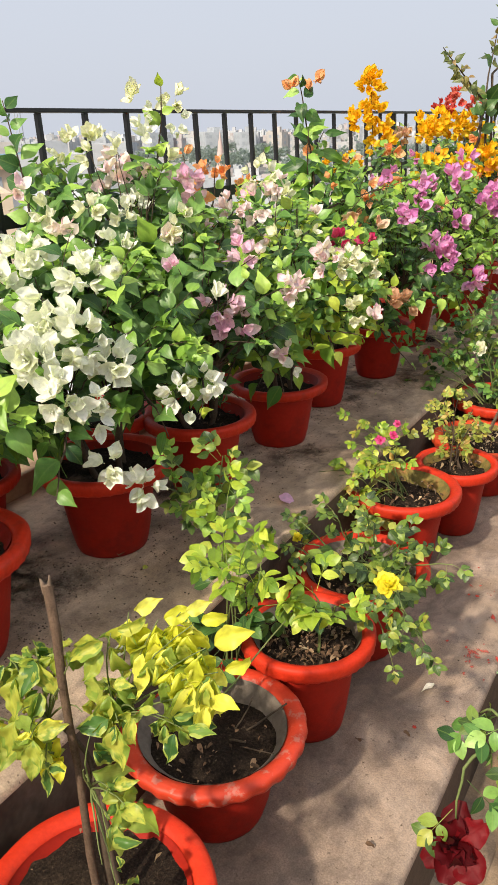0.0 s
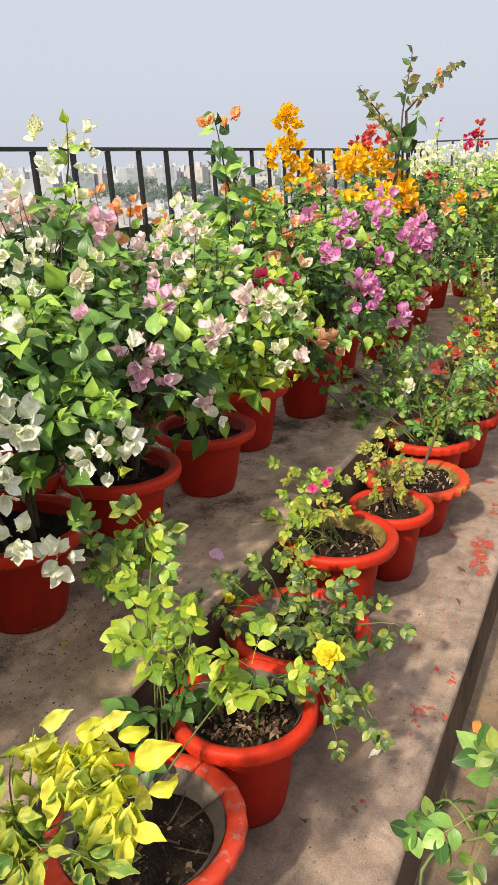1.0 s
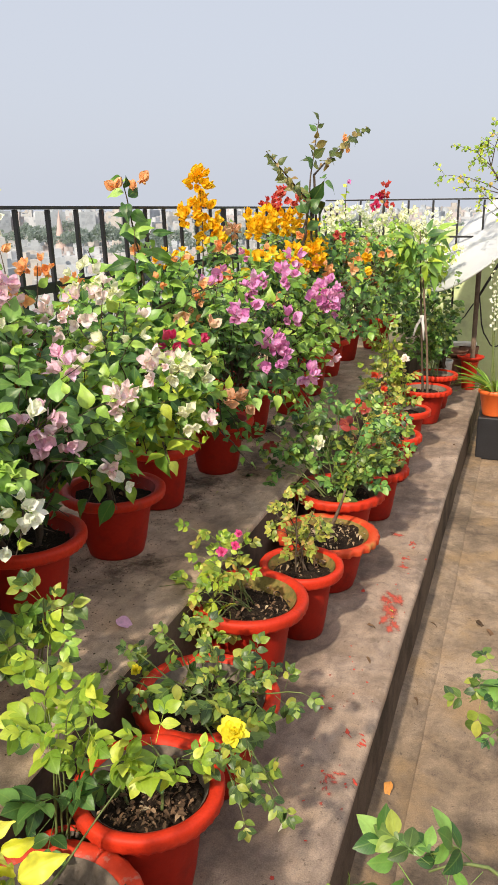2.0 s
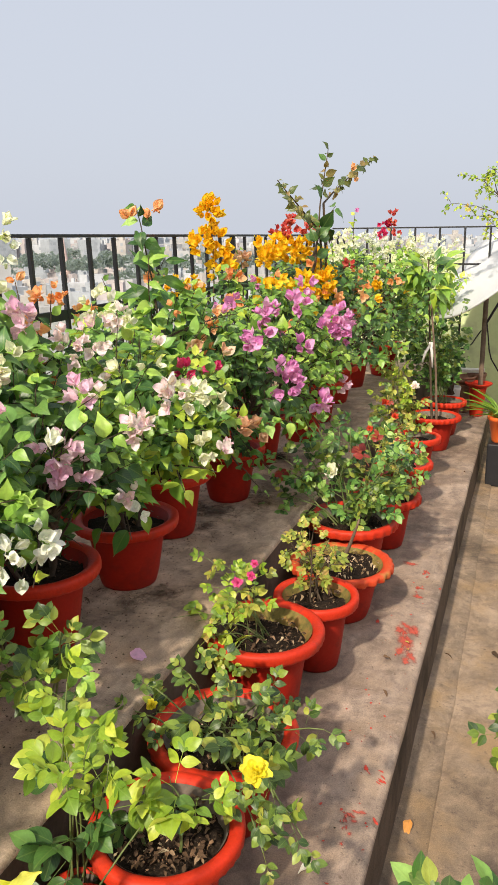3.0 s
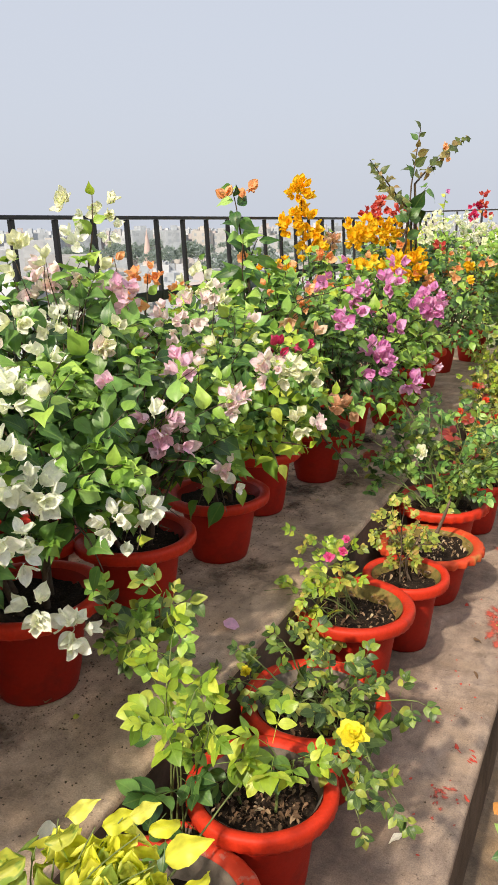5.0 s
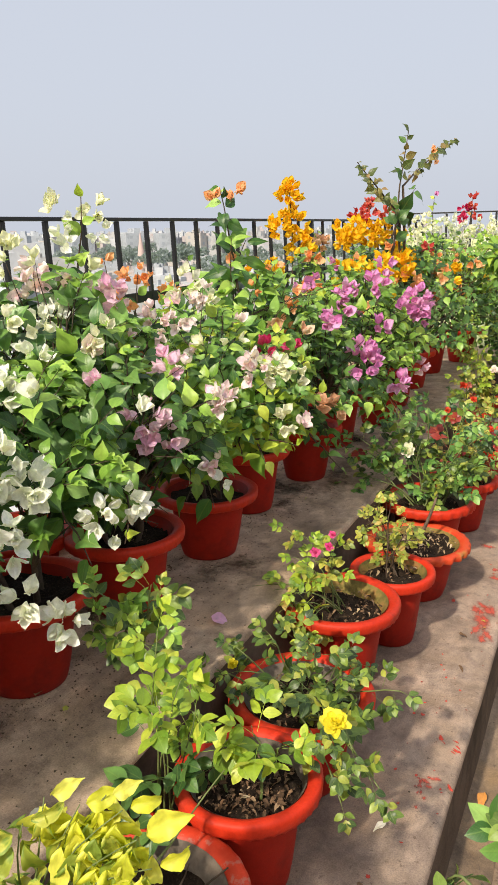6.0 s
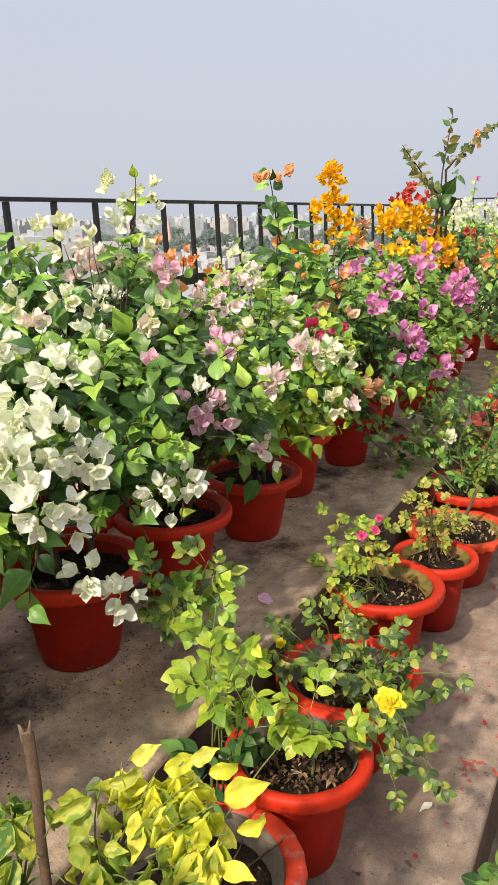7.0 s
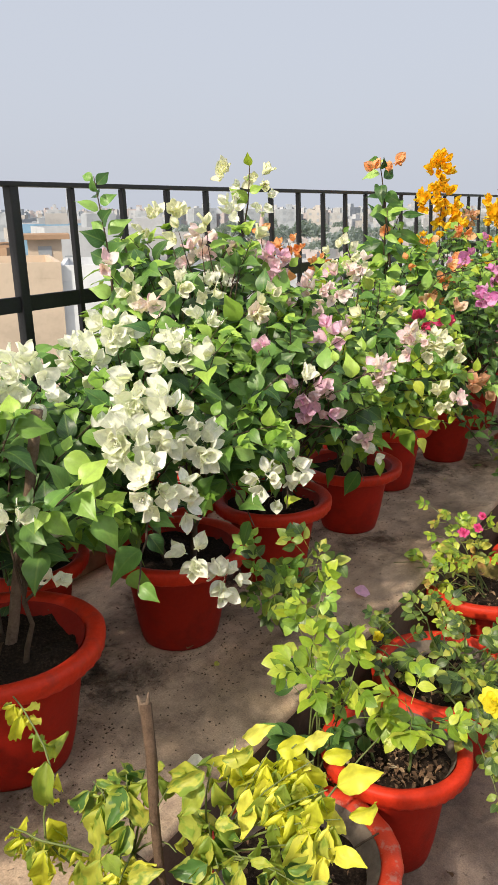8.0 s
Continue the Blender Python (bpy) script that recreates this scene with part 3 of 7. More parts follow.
SHAPES = {
    "boug": [blade(1.06, 0.66 + 0.04 * (k % 3), 0.28 + 0.08 * (k % 3), 0.2 + 0.12 * k, 0.55, 0.022, (k - 2) * 0.2, 9, k) for k in range(5)],
    "long": [blade(1, 0.36, 0.25, 0.35 + 0.1 * k, 0.55, 0.012, (k - 2) * 0.15, 7, 20 + k) for k in range(4)],
    "round": [blade(1, 0.8, 0.25, 0.15 + 0.08 * k, 0.3, 0.012, (k - 2) * 0.12, 6, 30 + k) for k in range(4)],
    "wilt": [crumple(40 + k, 0.40 + 0.035 * ((3 * k) % 7), 0.12 + 0.11 * k) for k in range(7)],
    "rose": [compound(50 + k, 5, 0.15 + 0.08 * k) for k in range(4)],
    "bract": [bract_flower(60 + k, 16 + 12 * k, 0.3) for k in range(4)],
    "bud": [bract_flower(75 + k, 4 + 8 * k, 0.3) for k in range(3)],
    "bloom": [merged(rosette(80 + k, 4, 0.75)) for k in range(2)],
    "litter": [blade(1, 0.5, 0.5, 0.2 + 0.2 * k, 0.3, 0.06, (k - 1) * 0.5, 5, 90 + k) for k in range(4)],
}
SHARED = {}


def shared(shape, k, mat):
    key = (shape, k % len(SHAPES[shape]), mat)
    if key not in SHARED:
        v, f, u = SHAPES[shape][key[1]]
        me = mesh_of(shape, v, f, u)
        me.materials.append(M[mat])
        SHARED[key] = me
    return SHARED[key]


def scatter(parent, name, items, singles, label="", rest="foliage"):
    """items: (matrix, shape, variant, material). The first ones become objects of their own, the rest one joined mesh a material."""
    joined = {}
    for k, (m, shape, v, mat) in enumerate(items):
        if k < singles:
            part(name, shared(shape, v, mat), None, parent, label, m)
        else:
            joined.setdefault(mat, []).append((m, SHAPES[shape][v % len(SHAPES[shape])]))
    for mat, pcs in joined.items():
        V, F, U, b = [], [], [], 0
        for m, (v, f, u) in pcs:
            a = np.asarray(v) @ np.asarray(m.to_3x3()).T + np.asarray(m.translation)
            V.append(a)
            F += [tuple(b + i for i in q) for q in f]
            U += u
            b += len(v)
        part(rest, mesh_of(rest, np.concatenate(V), F, U), M[mat], parent, label, kind="stuff")


def bend(a, b, rise, rng, n=5, wob=0.03):
    a, b = Vector(a), Vector(b)
    c = (a + b) / 2 + Vector((rng.uniform(-wob, wob) * 2, rng.uniform(-wob, wob) * 2, rise))
    return [a * (1 - t) ** 2 + c * 2 * t * (1 - t) + b * t * t + Vector((rng.uniform(-wob, wob), rng.uniform(-wob, wob), 0)) * 0.3 * math.sin(math.pi * t) for t in [k / (n - 1) for k in range(n)]]


def bloom_part(root, m, kind, mat, label, seed):
    """Rose bloom under its plant: green calyx, each petal a piece of its own."""
    b = part("bloom", lathe("bloom", [(0.02, -0.2), (0.05, -0.17), (0.11, -0.06), (0.09, 0.03), (0.001, 0.05)], 10), M["cane"], root, label, m)
    pcs = rosette(seed, 3, 0.95, 0.17, 0.95) if kind == "ragged" else rosette(seed, 4, 0.78, 0.06, 0.9)
    for mm, (v, f, u) in pcs:
        part("petal", mesh_of("petal", v, f, u), M["bract_" + mat], b, m=mm)
    return b


# ---- pots ----


def pot(parent, r, h, inside="inner_grey", crimp=False, rim_mat="rim", fill=0.86, seed=0, litter=30, dry_mat="dry", girth=1.0):
    """Tapered clay pot: body, rolled rim, soil with litter. Origin at its base."""
    g = girth * r
    body = [(0.0, 0.004), (0.47 * g, 0.0), (0.525 * g, 0.004), (0.543 * g, 0.014), (0.59 * g, 0.2 * h), (0.675 * g, 0.6 * h), (0.738 * g, 0.86 * h), (0.725 * g, 0.875 * h)]
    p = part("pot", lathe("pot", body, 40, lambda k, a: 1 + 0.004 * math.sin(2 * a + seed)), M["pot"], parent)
    lip = [(0.70 * r, 0.85 * h), (0.80 * r, 0.845 * h), (0.92 * r, 0.85 * h), (0.968 * r, 0.862 * h), (0.985 * r, 0.89 * h), (1.0 * r, 0.945 * h), (0.995 * r, 0.98 * h), (0.965 * r, 0.998 * h), (0.90 * r, 1.0 * h), (0.835 * r, 0.985 * h), (0.80 * r, 0.955 * h), (0.79 * r, 0.925 * h)]
    n = 168 if crimp else 120
    fluting = {2: 0.02, 3: 0.038, 4: 0.036, 5: 0.024, 6: 0.012, 7: 0.005}
    if crimp:
        w = lambda k, a: 1 + crimp * fluting.get(k, 0.0) * math.cos(28 * a + 0.6 * math.sin(5 * a)) + 0.008 * math.sin(3 * a + seed)
    else:
        w = lambda k, a: 1 + 0.007 * math.sin(3 * a + seed) + 0.003 * math.sin(11 * a + 2 * seed) + (0.009 * math.cos(40 * a) if k in (3, 4) else 0)
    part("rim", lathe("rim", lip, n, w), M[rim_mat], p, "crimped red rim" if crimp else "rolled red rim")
    deep = 0.69 + (fill - 0.86) * (1.0 if fill > 0.86 else 0.25)
    part("pot_inside", lathe("pot_inside", [(0.798 * r, 0.965 * h), (0.785 * r, 0.94 * h), (0.69 * r, 0.86 * h), (0.66 * r, (fill - 0.12) * h)], 40), M[inside], p, "bare inside of the pot")
    rng = random.Random(seed)
    vs, fs = [], []
    rings, seg = 9, 36
    for k in range(rings + 1):
        for i in range(seg):
            a, q = 2 * math.pi * i / seg, (deep + 0.015) * r * k / rings
            x, y = q * math.cos(a), q * math.sin(a)
            vs.append((x, y, fill * h + 0.02 * (noise.noise(Vector((x * 14, y * 14, seed))) + 0.5 * noise.noise(Vector((x * 50, y * 50, seed)))) - 0.006 * k / rings))
    for k in range(rings):
        for i in range(seg):
            j = (i + 1) % seg
            fs.append((k * seg + i, k * seg + j, (k + 1) * seg + j, (k + 1) * seg + i))
    s = part("soil", mesh_of("soil", vs, fs), M["soil"], p, "dark damp potting soil")
    items = []
    for k in range(litter):
        a, q = rng.uniform(0, 6.28), 0.95 * deep * r * math.sqrt(rng.random())
        z = fill * h + 0.014
        m = pose(q * math.cos(a), q * math.sin(a), z, rng.uniform(-25, 25), rng.uniform(-25, 25), rng.uniform(0, 360)) @ Matrix.Scale(0.004 + 0.019 * rng.random() ** 2.4, 4)
        items.append((m, "litter", k, dry_mat if rng.random() < 0.86 else "dry_pale"))
    if items:
        scatter(s, "dry_leaf", items, 0, "dry leaf litter", rest="leaf_litter")
    return p


# ---- plants ----
def twigs(rng, foot, centre, radii, n, reach=0.12, low=-0.5):
    """Twig ends over an ellipsoid crown, with the way each twig points."""
    out = []
    foot, centre = Vector(foot), Vector(centre)
    while len(out) < n:
        d = Vector((rng.gauss(0, 1), rng.gauss(0, 1), rng.gauss(0, 1)))
        d.normalize()
        if d.z < low:
            continue
        q = rng.uniform(0.55, 1.0) ** 0.6
        e = centre + Vector((d.x * radii[0], d.y * radii[1], d.z * radii[2])) * q
        way = (Vector((d.x, d.y, d.z * 0.6 + 0.35)) + Vector((rng.uniform(-0.4, 0.4), rng.uniform(-0.4, 0.4), rng.uniform(-0.3, 0.3)))).normalized()
        out.append((e, way, reach * rng.uniform(0.6, 1.25)))
    return out


def leaves_on(rng, path, k, size, shape, mats, items, start=0.25, flop=0.2, up=(0.12, -0.55, 0.85), loose=0.4):
    """Leaves alternate along a path of points."""
    ang = rng.uniform(0, 6.28)
    for i in range(k):
        s = start + (1 - start) * (i + 0.5) / k
        f = s * (len(path) - 1)
        a = min(int(f), len(path) - 2)
        p = path[a].lerp(path[a + 1], f - a)
        d = (path[a + 1] - path[a]).normalized()
        ang += 2.4
        side = d.orthogonal().normalized()
        side = Matrix.Rotation(ang, 3, d) @ side
        way = (side * 0.9 + d * 0.55 + Vector((0, 0, 0.12 - flop * rng.random()))).normalized()
        L = size * rng.uniform(0.65, 1.15) * (1.0 - 0.35 * max(0, s - 0.6) / 0.4)
        young = s > 0.55 and rng.random() < 0.65
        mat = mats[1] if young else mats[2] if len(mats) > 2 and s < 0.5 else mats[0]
        m = Matrix.Translation(p + way * L * 0.12) @ frame_of(way, up, rng, 0.28 if shape == "rose" else loose) @ Matrix.Scale(L, 4)
        items.append((m, shape, rng.randrange(5), mat))


def cluster(rng, c, rad, n, size, shape, mat, face=(0.35, -0.6, 0.45), spread=0.8):
    """Flowers packed round a point, facing outward and to the light."""
    items = []
    for k in range(n):
        d = Vector((rng.gauss(0, 1), rng.gauss(0, 1), rng.gauss(0, 1))).normalized()
        p = Vector(c) + d * rad * rng.uniform(0.35, 1.0)
        z = (d * spread + Vector(face)).normalized()
        x = z.orthogonal().normalized()
        y = z.cross(x)
        R = Matrix(((x.x, y.x, z.x, 0), (x.y, y.y, z.y, 0), (x.z, y.z, z.z, 0), (0, 0, 0, 1)))
        m = Matrix.Translation(p) @ R @ pose(0, 0, 0, 0, 0, rng.uniform(0, 360)) @ Matrix.Scale(size * rng.uniform(0.8, 1.15), 4)
        items.append((m, shape, rng.randrange(4), mat))
    return items


UPPER_POTS = ((-0.38, 0.84, 0.19, 0.27), (-0.40, 1.383, 0.178, 0.254), (-0.387, 1.802, 0.173, 0.247), (-0.361, 2.252, 0.172, 0.227), (-0.415, 2.691, 0.161, 0.255), (-0.357, 3.141, 0.16, 0.238), (-0.42, 3.70, 0.165, 0.25))


def open_above(p, leaf):
    """False for a leaf low over or before one of the upper tier's pots."""
    for x, y, r, h in UPPER_POTS[:5]:
        to = Vector((0.83 - x, 0.12 - y))
        far = to.length
        to /= far
        d, side = (p.x - x) * to.x + (p.y - y) * to.y, abs((p.x - x) * to.y - (p.y - y) * to.x)
        if -0.3 * r < d < 0.75 and side < 0.95 * r and p.z < h + 0.35 * leaf + (1.05 - h) / far * (d + 0.1 * r):
            return False
    return True


def shrub(name, label, at, r, h, centre, radii, n, leaf=0.07, shape="boug", mats=("leaf_deep", "leaf_fresh"), blooms=(), shoots=(), singles=110, per=6, seed=1, trunk=4, potting=None, category="potted plant", bloom_size=0.06, near=False, low=-0.5, reach=0.12, wood="bark", group="potted plants on the roof terrace", trunk_r=0.009, sprinkle=()):
    """A potted shrub. centre, blooms and shoots are in the place's own metres."""
    rng = random.Random(seed)
    root = thing(name, at, label, category, group)
    o = Vector(at)
    pot(root, r, h, seed=seed, **{"inside": "pot", "fill": 0.9, **(potting or {})})
    top = 0.86 * h
    loc = Vector(centre) - o
    stem_paths, main, items = [], [], []
    hubs = []
    for k in range(trunk):
        a = 6.28 * k / trunk + rng.uniform(-0.5, 0.5)
        foot = Vector((0.10 * r * math.cos(a) * 3, 0.10 * r * math.sin(a) * 3, top - 0.02))
        hub = foot.lerp(loc, 0.72) + Vector((radii[0] * 0.42 * math.cos(a), radii[1] * 0.42 * math.sin(a), rng.uniform(-0.05, 0.08)))
        p = bend(foot, hub, 0.04, rng, 6)
        main.append((p, [trunk_r * (1 - 0.55 * i / 5) for i in range(6)]))
        hubs.append((p, hub))
    ends = []
    for e, way, L in twigs(rng, (0, 0, top), loc, radii, int(1.35 * n), reach, low):
        ends.append(e + way * L)
        if (e + o).x < -0.86:
            e.x = -0.86 - o.x + rng.uniform(0, 0.05)
        if e.z < 1.12 * h:
            e.z = 1.12 * h + rng.uniform(0, 0.1)
        p, hub = min(hubs, key=lambda q: (q[1] - e).length)
        src = p[rng.randrange(2, 6)]
        q = bend(src, e, rng.uniform(0.0, 0.06), rng, 5)
        bare = not (open_above(e + o, leaf) and open_above(q[3] + o, leaf))
        if not bare:
            stem_paths.append((q, [0.0032, 0.0028, 0.0023, 0.0018, 0.0012]))
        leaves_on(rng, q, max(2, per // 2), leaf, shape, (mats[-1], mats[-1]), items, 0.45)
        t = bend(e, e + way * L, 0.01, rng, 4, 0.01)
        if not bare:
            stem_paths.append((t, [0.0016, 0.0014, 0.0011, 0.0008]))
        leaves_on(rng, t, per, leaf, shape, mats, items, 0.0)
        # star of young leaves at the tip
        if rng.random() < 0.5 and e.y + o.y < 4.2:
            for k in range(6):
                a = 1.05 * k + rng.uniform(-0.3, 0.3)
                w2 = (Vector((math.cos(a), math.sin(a), rng.uniform(0.1, 0.7))) + way * 0.5).normalized()
                items.append((Matrix.Translation(t[-1]) @ frame_of(w2, (0.1, -0.3, 0.9), rng, 0.3) @ Matrix.Scale(leaf * rng.uniform(0.32, 0.58), 4), shape, rng.randrange(5), mats[1]))
    # the pots' mouths stay open towards the walkway but for a few hanging leaves
    items = [it for it in items if open_above(it[0].translation + o, leaf)]
    for s in shoots:
        a, b = Vector(s["foot"]) - o, Vector(s["tip"]) - o
        q = bend(a, b, s.get("rise", 0.02), rng, 7, s.get("wob", 0.015))
        w = s.get("thick", 0.004)
        stem_paths.append((q, [w * (1 - 0.7 * i / 6) for i in range(7)]))
        src = min((p[-1] for p, _ in hubs), key=lambda v: (v - a).length)
        stem_paths.append((bend(src, a, 0.0, rng, 4), [w * 1.2] * 4))
        leaves_on(rng, q, s.get("leaves", 10), s.get("leaf", leaf), s.get("shape", shape), s.get("mats", mats), items, s.get("start", 0.0), s.get("flop", 0.2), s.get("up", (0.45, -0.75, 0.4) if s["tip"][2] > 0.9 else (0.12, -0.55, 0.85)))
    for one in main:
        stems("stem", [one], M[wood], root, 6, "woody brown stem")
    tagged(stems("twig_growth", stem_paths, M[wood], root, 5, "thin brown twigs"), kind="stuff")
    blooms = list(blooms)
    outer = sorted(ends, key=lambda v: -((v - loc).x * 0.6 - (v - loc).y * 0.5 + (v - loc).z * 0.9))
    at_end = 0
    for col, cnt, *more in sprinkle:
        for _ in range(cnt):
            blooms.append((tuple(outer[at_end % len(outer)] + o), 0.02, 2 if rng.random() < 0.7 else 3, col, *more))
            at_end += 1
    # blooms stand free of the leaves on the sunny side
    toward = Vector((0.5, -0.8, 0.33)).normalized()
    free = []
    for it in items:
        p, ok = it[0].translation + o, True
        for c, rad, *_ in blooms:
            d = p - Vector(c)
            s = d.dot(toward)
            if -0.3 * rad < s < 0.3 and (d - toward * s).length < rad * 1.05 + 0.012 and rng.random() < 0.9:
                ok = False
                break
        if ok:
            free.append(it)
    items = free
    rng.shuffle(items)
    # the leaves nearest the walkway are single leaves
    items.sort(key=lambda it: -(it[0].translation.x * 0.8 - it[0].translation.y * 0.5 + it[0].translation.z * 0.5))
    scatter(root, "leaf", items, singles)
    for c, rad, cnt, col, *more in blooms:
        size = more[0] if more else bloom_size
        kind = more[1] if len(more) > 1 else "bract"
        if cnt > 2:
            cnt = int(cnt * (1.9 if col == "white" and near else 1.5))
        scatter(root, "flower", cluster(rng, Vector(c) - o, rad, cnt, size, kind, "bract_" + col), 99)
    return root


# ---- structure: three tiers along y, rail at the roof's edge ----
ZB, ZC, XB, XR, ZR, ZM = -0.3225, -0.58, 0.5715, -0.885, 1.106, 0.81
Y0, Y1 = -2.2, 7.3


SLANT = -0.006  # the lower step narrows along the terrace


def xb(y):
    return XB + SLANT * (y - 1.0)


def slab(name, x0, x1, z0, z1, mat, label, y0=Y0, y1=Y1, edge=0.008, kind="structure", category="floor", slant=0.0):
    """Concrete tier with a slightly uneven, rounded front edge."""
    n = 90
    prof = [(x0, z1), (x1 - edge * 2.5, z1), (x1 - edge, z1 - edge * 0.25), (x1 - edge * 0.25, z1 - edge), (x1, z1 - edge * 2.5), (x1, z0)]
    vs, fs = [], []
    for i in range(n + 1):
        y = y0 + (y1 - y0) * i / n
        w = slant * (y - 1.0) + 0.004 * noise.noise(Vector((0.3, y * 2.3, x1))) + 0.002 * noise.noise(Vector((1.3, y * 9.0, x1)))
        for k, (x, z) in enumerate(prof):
            vs.append((x + (w if k else 0), y, z + (0.5 * (w - slant * (y - 1.0)) if 1 <= k <= 3 else 0)))
    m = len(prof)
    for i in range(n):
        for k in range(m - 1):
            a = i * m + k
            fs.append((a, a + m, a + m + 1, a + 1))
    me = mesh_of(name, vs, fs)
    for p in me.polygons:
        if p.index % (m - 1) == m - 2 or p.index % (m - 1) == 0:
            p.use_smooth = False
    me.materials.append(mat)
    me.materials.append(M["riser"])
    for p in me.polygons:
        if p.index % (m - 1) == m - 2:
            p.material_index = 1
    ob = new(name, me)
    return tagged(ob, label, category, kind=kind)


slab("terrace_step_1", -1.25, 0.0, -1.2, 0.0, M["tier"], "grey weathered concrete upper tier strewn with dirt")
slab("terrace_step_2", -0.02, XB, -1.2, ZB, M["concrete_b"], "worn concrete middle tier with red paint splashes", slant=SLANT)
slab("floor", XB - 0.12, 4.2, -1.2, ZC, M["floor_c"], "sandy stained concrete roof floor", y1=14.0)

# mortar fillet along the foot of the lower riser
vs, fs = [], []
for i in range(101):
    y = Y0 + (Y1 - Y0) * i / 100
    w = 0.10 + 0.012 * noise.noise(Vector((2.0, y * 3.0, 0.0)))
    for x, z in ((xb(y) - 0.005, 0.026), (xb(y) + 0.5 * w, 0.016), (xb(y) + w, 0.011), (xb(y) + w + 0.004, -0.003)):
        vs.append((x, y, ZC + z + 0.003 * noise.noise(Vector((x * 20, y * 6, 1)))))
for i in range(100):
    for k in range(3):
        a = i * 4 + k
        fs.append((a, a + 1, a + 5, a + 4))
whole("trim", mesh_of("trim", vs, fs), M["floor_c"], "low mortar fillet along the step's foot", "trim", "structure")

# dirt-filled joint along the fillet
vs, fs = [], []
for i in range(161):
    y = Y0 + (Y1 - Y0) * i / 160
    w = 0.10 + 0.012 * noise.noise(Vector((2.0, y * 3.0, 0.0)))
    g = 0.0002 + 0.003 * abs(noise.noise(Vector((5.0, y * 11.0, 0.0))))
    vs += [(xb(y) + w - 0.002, y, ZC + 0.004), (xb(y) + w + g, y, ZC + 0.004)]
for i in range(160):
    fs.append((2 * i, 2 * i + 1, 2 * i + 3, 2 * i + 2))
whole("trim", mesh_of("trim", vs, fs), M["grit"], "dark dirt-filled joint beside the mortar fillet", "trim", "structure")

# roof edge kerb below the rail and the outer wall of the building
bm = box(bmesh.new(), -1.25, Y0, -18, -1.02, 14.0, 0.0)
whole("wall_west", bm, M["concrete"], "grey concrete outer wall of the building", "wall", "structure")
bm = box(bmesh.new(), -1.02, Y0, 0.0, -0.84, Y1, 0.07, 0.008)
whole("kerb", bm, M["concrete"], "low concrete kerb under the railing", "kerb", "structure")
bm = box(bmesh.new(), -1.25, Y0 - 0.2, -1.2, 4.2, Y0, 1.0, 0.01)
whole("wall_south", bm, M["concrete"], "plain concrete parapet behind the walkway", "wall", "structure")
bm = box(bmesh.new(), 4.2, Y0 - 0.2, -1.2, 4.4, 14.0, 0.5, 0.01)
whole("wall_east", bm, M["concrete"], "plain concrete parapet across the roof", "wall", "structure")


def railing(name, a, b, spacing, label, posts, bar=0.008, mid=0.02, first=0.0, lean=0.0, lift=0.0):
    """Black iron rail: top rail, mid rail, square bars, thicker posts."""
    a, b = Vector(a), Vector(b)
    d = (b - a).normalized()
    root = thing(name, (a.x, a.y, lift), label, "railing", kind="structure")
    turn = math.degrees(math.atan2(d.y, d.x))
    o = Vector((a.x, a.y, 0))
    L = (b - a).length
    base = pose(0, 0, ZR, 0, 0, turn) @ pose(0, 0, 0, lean) @ Matrix.Translation((0, 0, -ZR))
    bm = box(bmesh.new(), 0, -0.016, ZR - 0.007, L, 0.016, ZR + 0.005, 0.002)
    part("top_rail", bm, M["iron"], root, m=base)
    bm = box(bmesh.new(), 0, -0.006, ZM - mid, L, 0.006, ZM + mid, 0.002)
    part("mid_rail", bm, M["iron"], root, m=base)
    thin = bpy.data.meshes.new("bar")
    bm = box(bmesh.new(), -bar, -bar, 0.0, bar, bar, ZR - 0.008, 0.002)
    bm.to_mesh(thin)
    bm.free()
    thick = bpy.data.meshes.new("post")
    bm = box(bmesh.new(), -0.014, -0.014, 0.0, 0.014, 0.014, ZR + 0.001, 0.003)
    bm.to_mesh(thick)
    bm.free()
    thin.materials.append(M["iron"])
    thick.materials.append(M["iron"])
    k = 0
    while first + k * spacing <= L:
        post = posts(k)
        part("post" if post else "bar", thick if post else thin, None, root, m=base @ Matrix.Translation((first + k * spacing, 0, 0)))
        k += 1
    return root


railing("railing", (XR, 1.173 - 12 * 0.201, 0), (XR, Y1, 0), 0.201, "black painted iron railing along the roof edge", lambda k: k % 16 == 13, lean=-2.0)
railing("railing", (XR + 0.03, 6.9, 0), (2.6, 6.9, 0), 0.201, "black iron railing across the terrace's far end", lambda k: k % 16 == 9, first=0.1, lift=0.055, mid=0.008)

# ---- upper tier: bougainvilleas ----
# third green darkens inner and lower leaves, standing for shade in the crown
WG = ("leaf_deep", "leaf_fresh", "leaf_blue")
FL = ("leaf_fresh", "leaf_lime")
W = dict(near=True, bloom_size=0.066)
# out-of-view plant added at the row's start to shade the upper tier
shrub("potted_bougainvillea", "unseen leafy white-flowering bougainvillea added at the row's near end in a red pot", (-0.42, 0.32, 0), 0.17, 0.26, (-0.42, 0.3, 0.58), (0.26, 0.24, 0.24), 60, 0.066, "boug", ("leaf_blue", "leaf_deep"),
      [((-0.3, 0.2, 0.75), 0.05, 6, "white")], sprinkle=(("white", 6),), seed=10, singles=60, bloom_size=0.07)
